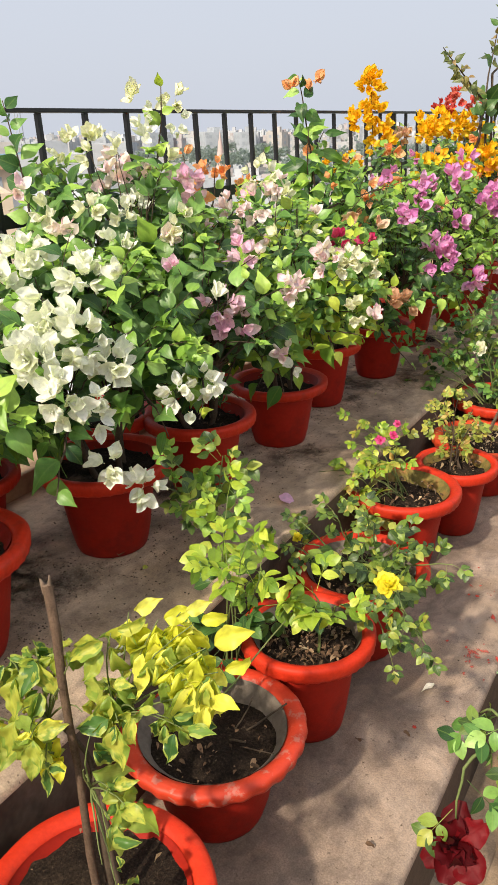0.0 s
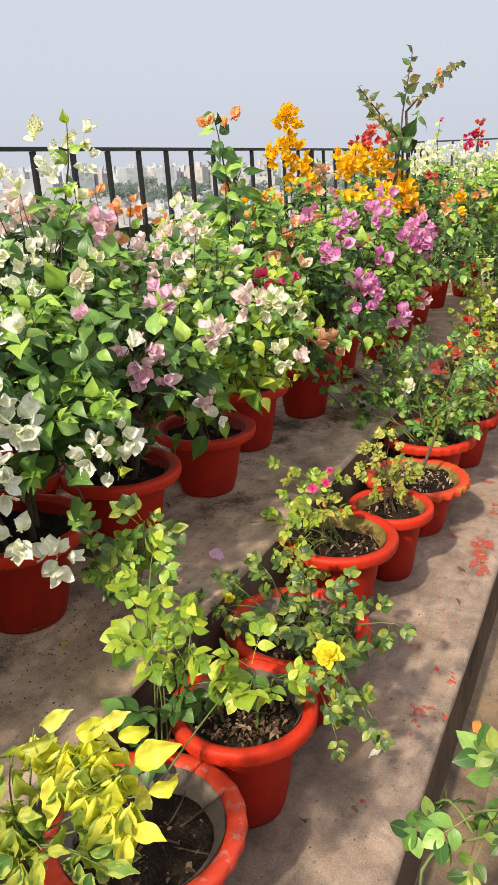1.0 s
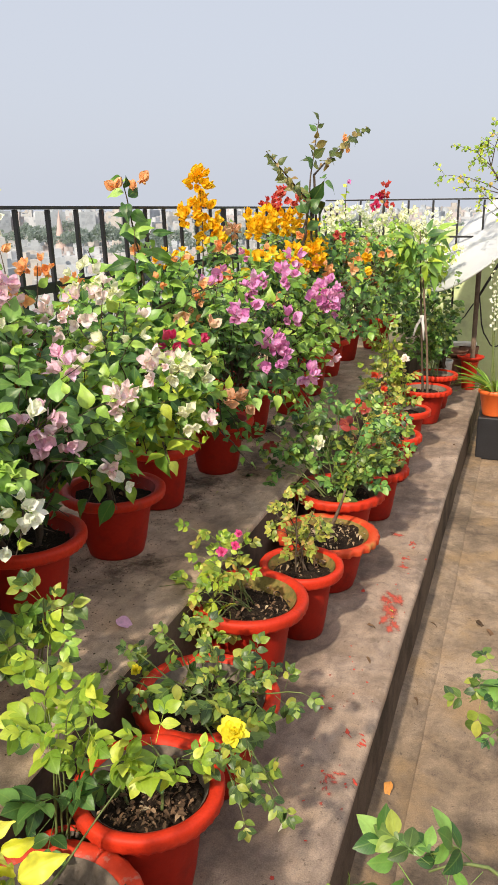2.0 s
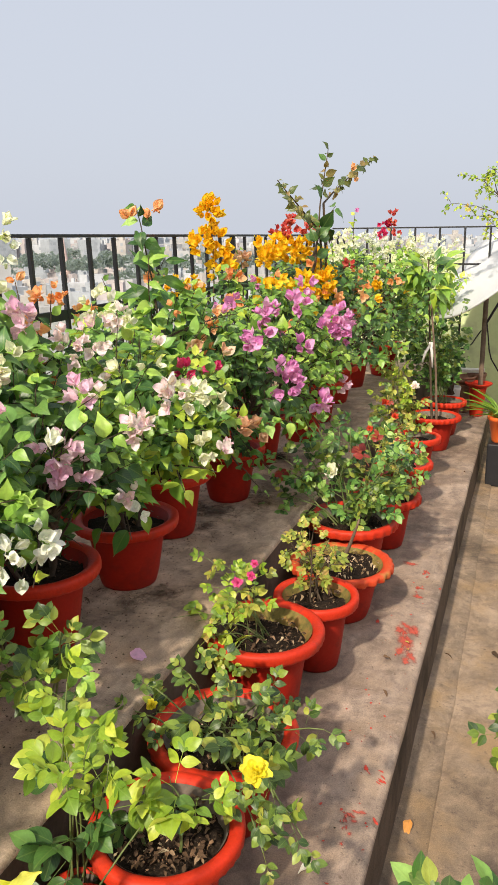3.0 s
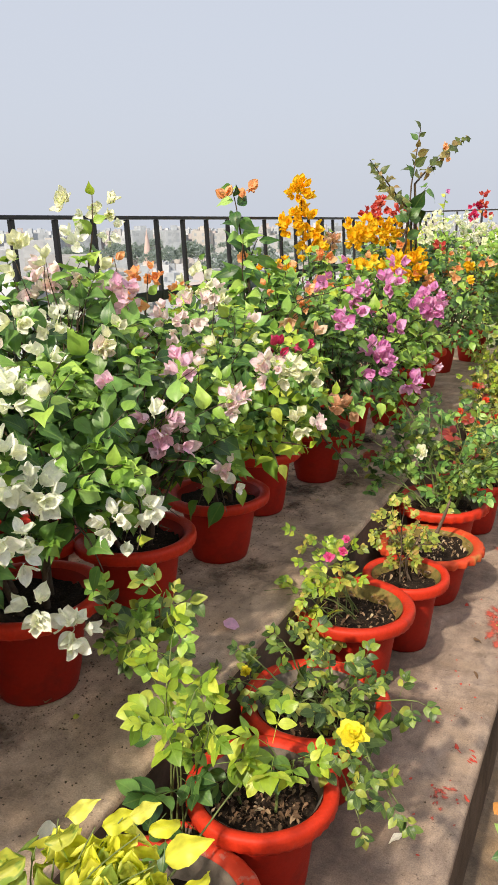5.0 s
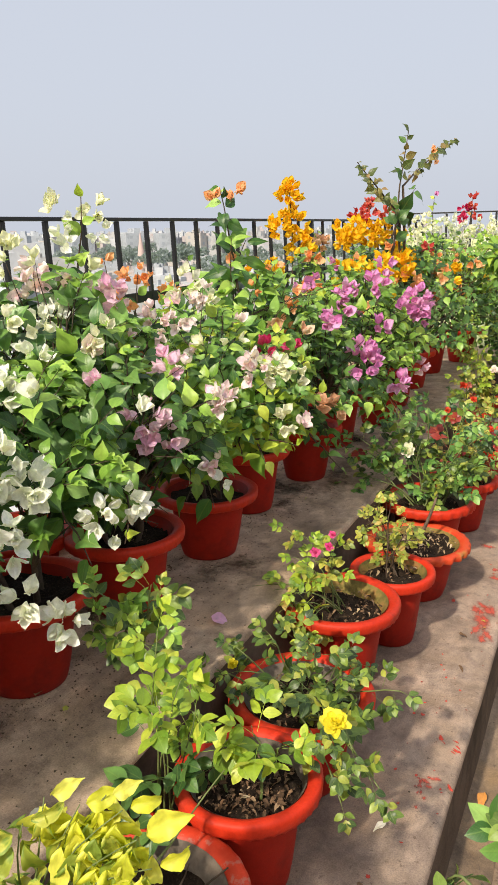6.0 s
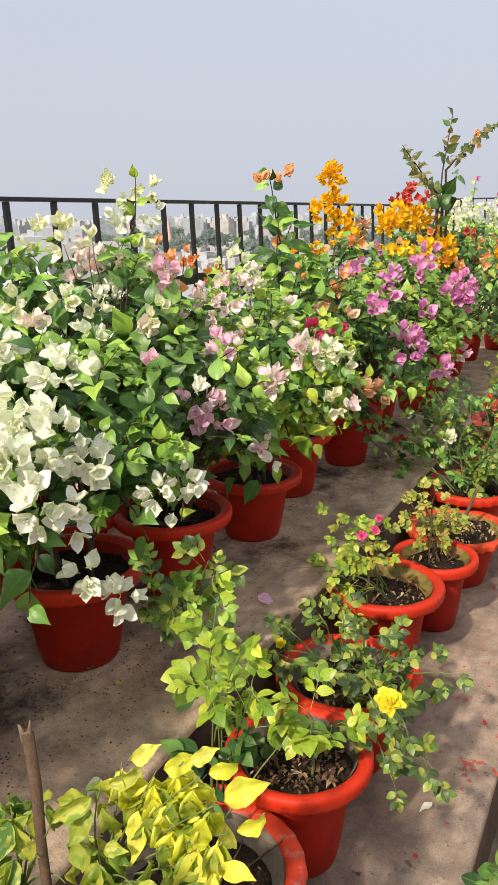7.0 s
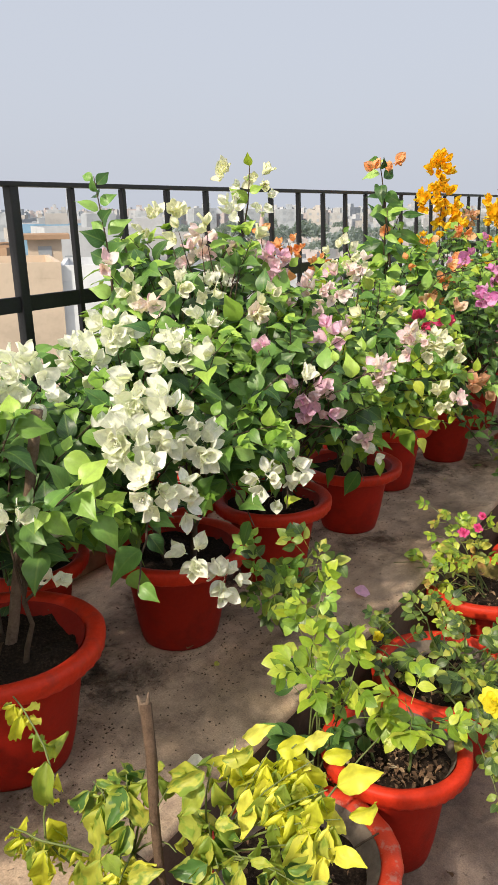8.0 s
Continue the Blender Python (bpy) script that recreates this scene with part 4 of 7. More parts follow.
# nearest white one with a stake
shrub("potted_bougainvillea", "white-flowering bougainvillea tied to a stake in a red pot", (-0.38, 0.84, 0), 0.19, 0.27, (-0.46, 0.86, 0.48), (0.22, 0.2, 0.16), 28, 0.068, "boug", WG,
      [((-0.42, 0.98, 0.74), 0.07, 9, "white"), ((-0.46, 0.90, 0.72), 0.06, 7, "white"), ((-0.25, 0.79, 0.55), 0.03, 3, "white"), ((-0.25, 0.91, 0.48), 0.02, 2, "white"), ((-0.25, 0.87, 0.41), 0.02, 2, "white")],
      seed=11, singles=150, potting=dict(litter=8, girth=1.07), trunk=3, trunk_r=0.006, **W)
# dark leafy one against the rail
shrub("potted_bougainvillea", "dark leafy bougainvillea against the railing in a red pot", (-0.67, 1.14, 0), 0.15, 0.25, (-0.64, 1.12, 0.45), (0.19, 0.27, 0.17), 70, 0.066, "boug", ("leaf_blue", "leaf_deep"), seed=9, singles=60, low=-0.9)
# broad white one
shrub("potted_bougainvillea", "bougainvillea with large cascading white bracts in a red pot", (-0.40, 1.383, 0), 0.178, 0.254, (-0.43, 1.34, 0.5), (0.241, 0.26, 0.2), 76, 0.064, "boug", WG,
      [((-0.30, 1.27, 0.74), 0.045, 6, "white"), ((-0.26, 1.13, 0.71), 0.04, 4, "white"), ((-0.21, 1.15, 0.655), 0.06, 8, "white"), ((-0.20, 1.01, 0.64), 0.045, 7, "white"), ((-0.20, 1.22, 0.575), 0.05, 7, "white"),
       ((-0.15, 1.0, 0.575), 0.05, 7, "white"), ((-0.15, 1.10, 0.51), 0.035, 4, "white"), ((-0.14, 1.13, 0.38), 0.03, 3, "white"), ((-0.13, 1.21, 0.30), 0.03, 4, "white"), ((-0.50, 1.29, 0.77), 0.055, 6, "white"), ((-0.5, 1.21, 0.73), 0.05, 5, "white")],
      [dict(foot=(-0.3, 1.2, 0.45), tip=(-0.16, 0.98, 0.36), leaves=6, leaf=0.075, mats=("leaf_deep", "leaf_deep"), flop=0.8), dict(foot=(-0.3, 1.4, 0.5), tip=(-0.1, 1.28, 0.40), leaves=6, leaf=0.08, mats=("leaf_blue", "leaf_blue"), flop=0.9)],
      sprinkle=(("white", 2),), seed=12, singles=220, potting=dict(litter=6), **W)
# tall pale one by the rail
shrub("potted_bougainvillea", "tall cream-flowering bougainvillea beside the railing in a red pot", (-0.66, 1.66, 0), 0.165, 0.25, (-0.58, 1.7, 0.67), (0.22, 0.24, 0.24), 64, 0.07, "boug", WG,
      [((-0.70, 1.79, 1.03), 0.035, 4, "cream"), ((-0.70, 1.68, 1.0), 0.04, 4, "cream"), ((-0.52, 1.65, 0.87), 0.045, 5, "white"), ((-0.5, 1.72, 0.84), 0.04, 5, "white"), ((-0.4, 1.41, 0.77), 0.03, 3, "white"), ((-0.4, 1.5, 0.78), 0.03, 3, "white"), ((-0.6, 1.75, 0.93), 0.05, 6, "blush")],
      [dict(foot=(-0.68, 1.52, 0.7), tip=(-0.70, 1.48, 1.12), leaves=26, leaf=0.066, mats=("leaf_deep", "leaf_deep"), thick=0.004), dict(foot=(-0.7, 1.62, 0.75), tip=(-0.74, 1.6, 0.98), leaves=9, leaf=0.07)],
      sprinkle=(("cream", 8), ("blush", 4)), seed=13, singles=120, bloom_size=0.058)
# green and mauve
shrub("potted_bougainvillea", "leafy bougainvillea with few mauve and white bracts in a red pot", (-0.387, 1.802, 0), 0.173, 0.247, (-0.35, 1.7, 0.5), (0.224, 0.26, 0.24), 92, 0.057, "boug", WG,
      [((-0.18, 1.63, 0.62), 0.045, 7, "mauve"), ((-0.18, 1.68, 0.56), 0.045, 6, "mauve"), ((-0.18, 1.74, 0.73), 0.04, 5, "mauve"), ((-0.40, 1.86, 0.88), 0.05, 7, "mauve"),
       ((-0.1, 1.32, 0.5), 0.028, 3, "white"), ((-0.1, 1.44, 0.485), 0.035, 4, "white"), ((-0.1, 1.36, 0.44), 0.02, 2, "white")],
      [dict(foot=(-0.5, 1.76, 0.8), tip=(-0.5, 1.87, 1.165), leaves=10, leaf=0.055, mats=FL, thick=0.004), dict(foot=(-0.3, 1.7, 0.42), tip=(-0.07, 1.36, 0.42), leaves=8, leaf=0.055, mats=("leaf_fresh", "leaf_lime"))],
      sprinkle=(("mauve", 1), ("white", 1)), seed=14, singles=200, near=True, bloom_size=0.056, low=-0.9)
shrub("potted_bougainvillea", "white-tipped bougainvillea with a tall flowering shoot in a red pot", (-0.70, 2.16, 0), 0.165, 0.25, (-0.6, 2.1, 0.6), (0.22, 0.26, 0.17), 40, 0.065, "boug", WG,
      [((-0.5, 1.75, 1.12), 0.022, 3, "cream"), ((-0.5, 1.92, 1.13), 0.03, 4, "cream"), ((-0.5, 1.85, 1.08), 0.03, 3, "white"), ((-0.5, 1.93, 1.06), 0.03, 3, "white"), ((-0.5, 1.78, 1.03), 0.03, 3, "white"), ((-0.5, 1.8, 0.93), 0.05, 5, "blush"),
       ((-0.75, 2.3, 0.97), 0.016, 2, "orange"), ((-0.75, 2.41, 0.90), 0.03, 4, "orange"), ((-0.75, 2.54, 0.90), 0.035, 5, "orange"), ((-0.7, 2.63, 0.84), 0.03, 4, "orange"), ((-0.5, 2.11, 0.74), 0.05, 6, "orange")],
      [dict(foot=(-0.75, 2.3, 0.75), tip=(-0.75, 2.3, 0.97), leaves=5), dict(foot=(-0.75, 2.45, 0.7), tip=(-0.75, 2.5, 0.92), leaves=6)],
      sprinkle=(("blush", 4), ("orange", 2), ("cream", 2)), seed=15, singles=80, bloom_size=0.05)
# blush ones
shrub("potted_bougainvillea", "bougainvillea with blush-white bracts and lime young leaves in a red pot", (-0.361, 2.252, 0), 0.172, 0.227, (-0.35, 2.12, 0.54), (0.215, 0.25, 0.22), 62, 0.056, "boug", ("leaf_fresh", "leaf_lime", "leaf_deep"),
      [((-0.1, 1.83, 0.46), 0.025, 3, "blush"), ((-0.1, 1.87, 0.4), 0.02, 2, "white"), ((-0.35, 2.12, 0.83), 0.06, 9, "blush"), ((-0.35, 1.98, 0.81), 0.045, 6, "blush"), ((-0.45, 2.47, 0.83), 0.045, 5, "cream"), ((-0.12, 1.91, 0.63), 0.03, 4, "blush"), ((-0.4, 2.2, 0.9), 0.05, 6, "cream")],
      [dict(foot=(-0.25, 2.1, 0.42), tip=(-0.10, 1.88, 0.38), leaves=7, leaf=0.075, mats=FL), dict(foot=(-0.3, 2.1, 0.4), tip=(-0.14, 1.89, 0.31), leaves=3, leaf=0.1, mats=WG), dict(foot=(-0.3, 2.05, 0.42), tip=(-0.14, 1.76, 0.42), leaves=7, leaf=0.06, mats=FL), dict(foot=(-0.28, 2.1, 0.42), tip=(-0.14, 1.93, 0.41), leaves=7, leaf=0.065, mats=FL), dict(foot=(-0.3, 2.1, 0.38), tip=(-0.2, 1.84, 0.34), leaves=6, leaf=0.075, mats=WG)],
      sprinkle=(("blush", 4), ("cream", 2)), seed=16, singles=170, bloom_size=0.052, near=True, low=-0.8)
shrub("potted_bougainvillea", "bougainvillea with pale pink bracts over yellow-green leaves in a red pot", (-0.415, 2.691, 0), 0.161, 0.255, (-0.33, 2.42, 0.5), (0.206, 0.28, 0.2), 56, 0.056, "boug", ("leaf_fresh", "leaf_lime", "leaf_deep"),
      [((-0.05, 2.0, 0.69), 0.045, 7, "blush"), ((-0.05, 2.11, 0.68), 0.045, 7, "cream"), ((-0.05, 2.25, 0.61), 0.035, 5, "cream"), ((-0.05, 1.77, 0.65), 0.03, 4, "blush"), ((0.0, 2.19, 0.49), 0.025, 3, "blush"), ((0.0, 2.06, 0.53), 0.03, 4, "cream"), ((-0.2, 2.38, 0.68), 0.035, 4, "crimson"), ((-0.2, 2.59, 0.67), 0.025, 3, "crimson"), ((-0.2, 2.34, 0.64), 0.04, 5, "blush")],
      [dict(foot=(-0.2, 2.2, 0.42), tip=(-0.01, 2.2, 0.42), leaves=9, leaf=0.055, mats=("leaf_lime", "leaf_lime")), dict(foot=(-0.2, 2.3, 0.4), tip=(-0.03, 2.0, 0.42), leaves=7, leaf=0.075, mats=FL)] + [dict(foot=(-0.3, 2.45, 0.42), tip=p, leaves=12, leaf=0.058, mats=("leaf_fresh", "leaf_lime")) for p in ((-0.14, 2.19, 0.414), (-0.14, 2.44, 0.343), (-0.14, 2.08, 0.4), (-0.14, 2.275, 0.463), (-0.14, 2.0, 0.54), (-0.14, 2.64, 0.35), (-0.12, 2.35, 0.4))],
      sprinkle=(("blush", 3), ("cream", 1)), seed=17, singles=170, bloom_size=0.053, near=True)
# orange-tipped with the tall shoot
shrub("potted_bougainvillea", "dark-leaved bougainvillea with a tall orange-tipped shoot in a red pot", (-0.68, 2.86, 0), 0.165, 0.25, (-0.5, 2.78, 0.62), (0.26, 0.3, 0.22), 50, 0.065, "boug", ("leaf_fresh", "leaf_fresh", "leaf_deep"),
      [((-0.43, 2.5, 1.16), 0.008, 2, "orange", 0.062, "bud"), ((-0.43, 2.67, 1.19), 0.008, 2, "orange", 0.062, "bud"), ((-0.43, 2.62, 1.16), 0.008, 1, "orange", 0.062, "bud"), ((-0.3, 2.86, 0.79), 0.05, 5, "orange"), ((-0.3, 2.8, 0.7), 0.03, 3, "orange"), ((-0.6, 3.18, 0.9), 0.05, 9, "yellow"), ((-0.55, 3.3, 0.88), 0.05, 8, "yellow")],
      [dict(foot=(-0.45, 2.72, 0.78), tip=(-0.45, 2.58, 1.2), leaves=26, leaf=0.075, mats=("leaf_deep", "leaf_fresh"), thick=0.005, flop=1.0), dict(foot=(-0.48, 2.74, 0.7), tip=(-0.42, 2.6, 1.03), leaves=13, leaf=0.12, shape="long", mats=("leaf_fresh", "leaf_deep"), flop=1.1), dict(foot=(-0.46, 2.7, 0.85), tip=(-0.44, 2.76, 1.02), leaves=13, leaf=0.12, shape="long", mats=("leaf_deep", "leaf_fresh"), flop=1.1), dict(foot=(-0.45, 2.5, 0.75), tip=(-0.5, 2.42, 0.97), leaves=9, leaf=0.05), dict(foot=(-0.4, 2.7, 0.75), tip=(-0.2, 2.9, 0.82), leaves=9, leaf=0.06, mats=FL), dict(foot=(-0.4, 2.8, 0.75), tip=(-0.15, 3.1, 0.85), leaves=9, leaf=0.06, mats=FL)],
      sprinkle=(("orange", 4),), seed=18, singles=110, bloom_size=0.045)
shrub("potted_bougainvillea", "bougainvillea with faded peach and violet bracts in a red pot", (-0.357, 3.141, 0), 0.16, 0.238, (-0.29, 2.98, 0.5), (0.241, 0.3, 0.26), 64, 0.058, "boug", WG,
      [((-0.15, 3.01, 0.81), 0.04, 5, "magenta"), ((-0.1, 2.8, 0.74), 0.04, 4, "magenta"), ((-0.04, 2.95, 0.55), 0.06, 8, "magenta"), ((-0.06, 2.99, 0.6), 0.04, 4, "magenta"), ((-0.1, 2.6, 0.45), 0.03, 3, "peach"), ((-0.08, 2.75, 0.42), 0.03, 3, "peach"), ((0.03, 3.19, 0.44), 0.035, 5, "magenta")],
      [dict(foot=(-0.2, 2.75, 0.32), tip=(-0.02, 2.66, 0.2), leaves=7, leaf=0.05, mats=WG), dict(foot=(-0.3, 3.0, 0.35), tip=(-0.05, 2.75, 0.38), leaves=7, leaf=0.06)] + [dict(foot=(-0.28, 3.0, 0.34), tip=p, leaves=9, leaf=0.05, mats=("leaf_deep", "leaf_deep")) for p in ((-0.14, 2.86, 0.24), (-0.13, 3.05, 0.17), (-0.1, 2.95, 0.2), (-0.16, 2.72, 0.33))],
      sprinkle=(("magenta", 3), ("peach", 2)), seed=19, singles=130, bloom_size=0.068, near=True)
shrub("potted_bougainvillea", "golden-yellow bougainvillea with a tall spray in a red pot", (-0.725, 3.98, 0), 0.15, 0.25, (-0.5, 3.7, 0.6), (0.28, 0.36, 0.28), 66, 0.06, "boug", WG,
      [((-0.69, 3.78, 1.22), 0.055, 14, "yellow"), ((-0.69, 3.67, 1.07), 0.05, 11, "yellow"), ((-0.66, 3.8, 1.08), 0.06, 13, "yellow"), ((-0.65, 3.78, 0.99), 0.05, 9, "yellow"), ((-0.6, 3.9, 0.95), 0.035, 4, "peach"), ((-0.62, 4.05, 0.98), 0.03, 4, "peach"), ((-0.55, 4.1, 1.06), 0.02, 3, "yellow"), ((-0.45, 3.45, 0.8), 0.04, 6, "orange")],
      [dict(foot=(-0.66, 3.74, 0.8), tip=(-0.69, 3.78, 1.25), leaves=9, leaf=0.05, thick=0.004), dict(foot=(-0.6, 4.0, 0.8), tip=(-0.66, 4.1, 1.05), leaves=6, leaf=0.05)],
      sprinkle=(("yellow", 6), ("orange", 3)), seed=20, singles=90, bloom_size=0.07)
shrub("potted_bougainvillea", "bougainvillea with bright violet-pink bracts in a red pot", (-0.42, 3.70, 0), 0.165, 0.25, (-0.25, 3.55, 0.52), (0.258, 0.34, 0.3), 74, 0.056, "boug", FL[:1] + ("leaf_fresh",),
      [((0.03, 3.51, 0.73), 0.075, 14, "magenta"), ((0.02, 3.6, 0.68), 0.05, 7, "magenta"), ((-0.1, 3.29, 0.82), 0.045, 5, "magenta"), ((0.0, 3.66, 0.43), 0.035, 5, "mauve"), ((-0.1, 3.4, 0.9), 0.03, 3, "magenta"), ((-0.05, 3.2, 0.66), 0.03, 3, "magenta")],
      [dict(foot=(-0.15, 3.4, 0.42), tip=p, leaves=8, leaf=0.055, mats=FL) for p in ((-0.02, 3.25, 0.28), (-0.1, 3.45, 0.26), (0.02, 3.5, 0.3), (-0.14, 3.3, 0.24), (0.0, 3.5, 0.2), (-0.08, 3.55, 0.18), (-0.02, 3.7, 0.2), (0.0, 3.85, 0.25), (-0.12, 3.9, 0.2), (-0.1, 4.1, 0.25))],
      sprinkle=(("magenta", 5),), seed=21, singles=110, bloom_size=0.068)
shrub("potted_bougainvillea", "large bougainvillea covered in golden-yellow bracts in a red pot", (-0.34, 4.21, 0), 0.165, 0.255, (-0.3, 4.35, 0.56), (0.36, 0.45, 0.35), 90, 0.056, "boug", WG,
      [((-0.45, 3.92, 1.0), 0.05, 12, "yellow"), ((-0.45, 4.1, 1.03), 0.06, 15, "yellow"), ((-0.45, 4.32, 1.03), 0.07, 18, "yellow"), ((-0.45, 4.55, 1.02), 0.07, 18, "yellow"), ((-0.42, 4.75, 0.98), 0.06, 14, "yellow"), ((-0.38, 4.62, 0.88), 0.06, 14, "yellow"), ((-0.36, 4.85, 0.83), 0.06, 14, "yellow"), ((-0.36, 4.6, 0.8), 0.05, 10, "yellow"), ((-0.38, 4.3, 0.84), 0.05, 9, "yellow"), ((-0.38, 4.1, 0.82), 0.04, 6, "yellow"), ((-0.2, 4.1, 0.845), 0.06, 12, "yellow"), ((-0.22, 3.8, 0.9), 0.045, 7, "yellow"), ((-0.2, 4.25, 0.78), 0.05, 7, "orange"), ((-0.25, 5.0, 0.75), 0.06, 9, "orange"), ((-0.2, 4.9, 0.66), 0.05, 7, "orange")],
      sprinkle=(("yellow", 7), ("orange", 4)), seed=22, singles=70, bloom_size=0.066)
# tall shoot, red bracts
shrub("potted_bougainvillea", "red-flowering bougainvillea with a tall branching shoot in a red pot", (-0.381, 4.673, 0), 0.165, 0.255, (-0.5, 4.75, 0.62), (0.3, 0.36, 0.34), 60, 0.06, "boug", WG,
      [((-0.5, 4.5, 1.15), 0.06, 11, "redbr"), ((-0.5, 4.31, 1.1), 0.05, 8, "redbr"), ((-0.45, 4.7, 1.14), 0.05, 7, "redbr"), ((-0.3, 4.62, 1.42), 0.012, 1, "yellow"), ((-0.3, 5.1, 1.5), 0.012, 2, "orange"), ((-0.3, 5.2, 1.42), 0.012, 1, "orange")],
      [dict(foot=(-0.32, 4.38, 0.95), tip=(-0.3, 4.55, 1.56), leaves=30, leaf=0.075, thick=0.007, mats=("leaf_blue", "leaf_olive")), dict(foot=(-0.31, 4.5, 1.27), tip=(-0.3, 5.85, 1.63), leaves=42, leaf=0.06, thick=0.006, flop=0.9, start=0.15, mats=("leaf_olive", "leaf_olive")), dict(foot=(-0.31, 4.45, 1.12), tip=(-0.3, 3.65, 1.34), leaves=28, leaf=0.052, thick=0.006, flop=0.9, start=0.1, mats=("leaf_olive", "leaf_olive")), dict(foot=(-0.32, 4.4, 1.05), tip=(-0.25, 4.55, 1.26), leaves=11, leaf=0.115, flop=0.8, mats=("leaf_blue", "leaf_blue"))],
      sprinkle=(("redbr", 3),), seed=23, singles=60, bloom_size=0.056)
shrub("potted_bougainvillea", "orange-flowering bougainvillea with thinning lower leaves in a red pot", (-0.415, 5.247, 0), 0.165, 0.255, (-0.25, 5.25, 0.55), (0.38, 0.45, 0.38), 80, 0.056, "boug", WG,
      [((-0.2, 5.3, 0.68), 0.06, 10, "orange"), ((-0.15, 5.5, 0.6), 0.05, 8, "orange"), ((-0.4, 5.2, 0.98), 0.05, 6, "cream")],
      sprinkle=(("orange", 7), ("yellow", 2)), seed=24, singles=50, bloom_size=0.056)
shrub("potted_bougainvillea", "white and pale green bougainvillea with crimson sprays in a red pot", (-0.43, 5.848, 0), 0.165, 0.255, (-0.3, 5.85, 0.6), (0.42, 0.45, 0.42), 90, 0.056, "boug", FL,
      [((-0.4, 5.5, 1.05), 0.09, 18, "cream"), ((-0.35, 5.8, 1.04), 0.09, 18, "white"), ((-0.3, 6.1, 1.0), 0.09, 18, "white"), ((-0.38, 5.61, 1.26), 0.01, 1, "magenta"), ((-0.25, 5.9, 0.86), 0.05, 7, "peach"), ((-0.2, 6.1, 0.77), 0.065, 14, "yellow")],
      [dict(foot=(-0.38, 5.6, 1.0), tip=(-0.38, 5.62, 1.25), leaves=6, leaf=0.06, mats=FL)],
      sprinkle=(("cream", 11), ("white", 8)), seed=25, singles=40, bloom_size=0.056)
shrub("potted_bougainvillea", "broad white bougainvillea with a crimson shoot in a red pot", (-0.30, 6.42, 0), 0.165, 0.26, (-0.14, 6.45, 0.66), (0.36, 0.3, 0.36), 76, 0.056, "boug", FL,
      [((-0.3, 6.5, 1.0), 0.09, 16, "white"), ((-0.1, 6.6, 0.98), 0.1, 20, "white"), ((0.08, 6.55, 1.0), 0.09, 18, "white"), ((0.2, 6.5, 0.99), 0.06, 9, "white"), ((-0.02, 6.4, 0.86), 0.08, 12, "cream"), ((-0.34, 6.5, 1.18), 0.045, 8, "crimson"), ((-0.27, 6.5, 1.23), 0.05, 6, "redbr"), ((-0.34, 6.45, 1.11), 0.04, 6, "crimson"), ((-0.24, 6.45, 1.11), 0.03, 4, "redbr"), ((-0.08, 6.1, 0.73), 0.05, 10, "yellow")],
      [dict(foot=(-0.3, 6.5, 1.0), tip=(-0.28, 6.5, 1.29), leaves=6, leaf=0.05, mats=("leaf_mixed", "leaf_mixed"))],
      sprinkle=(("white", 14), ("cream", 7)), seed=26, singles=40, bloom_size=0.056)


# ---- middle tier: roses and cuttings ----
def stem_part(root, path, mat, label):
    stems("cane", [path], mat, root, 6, label)


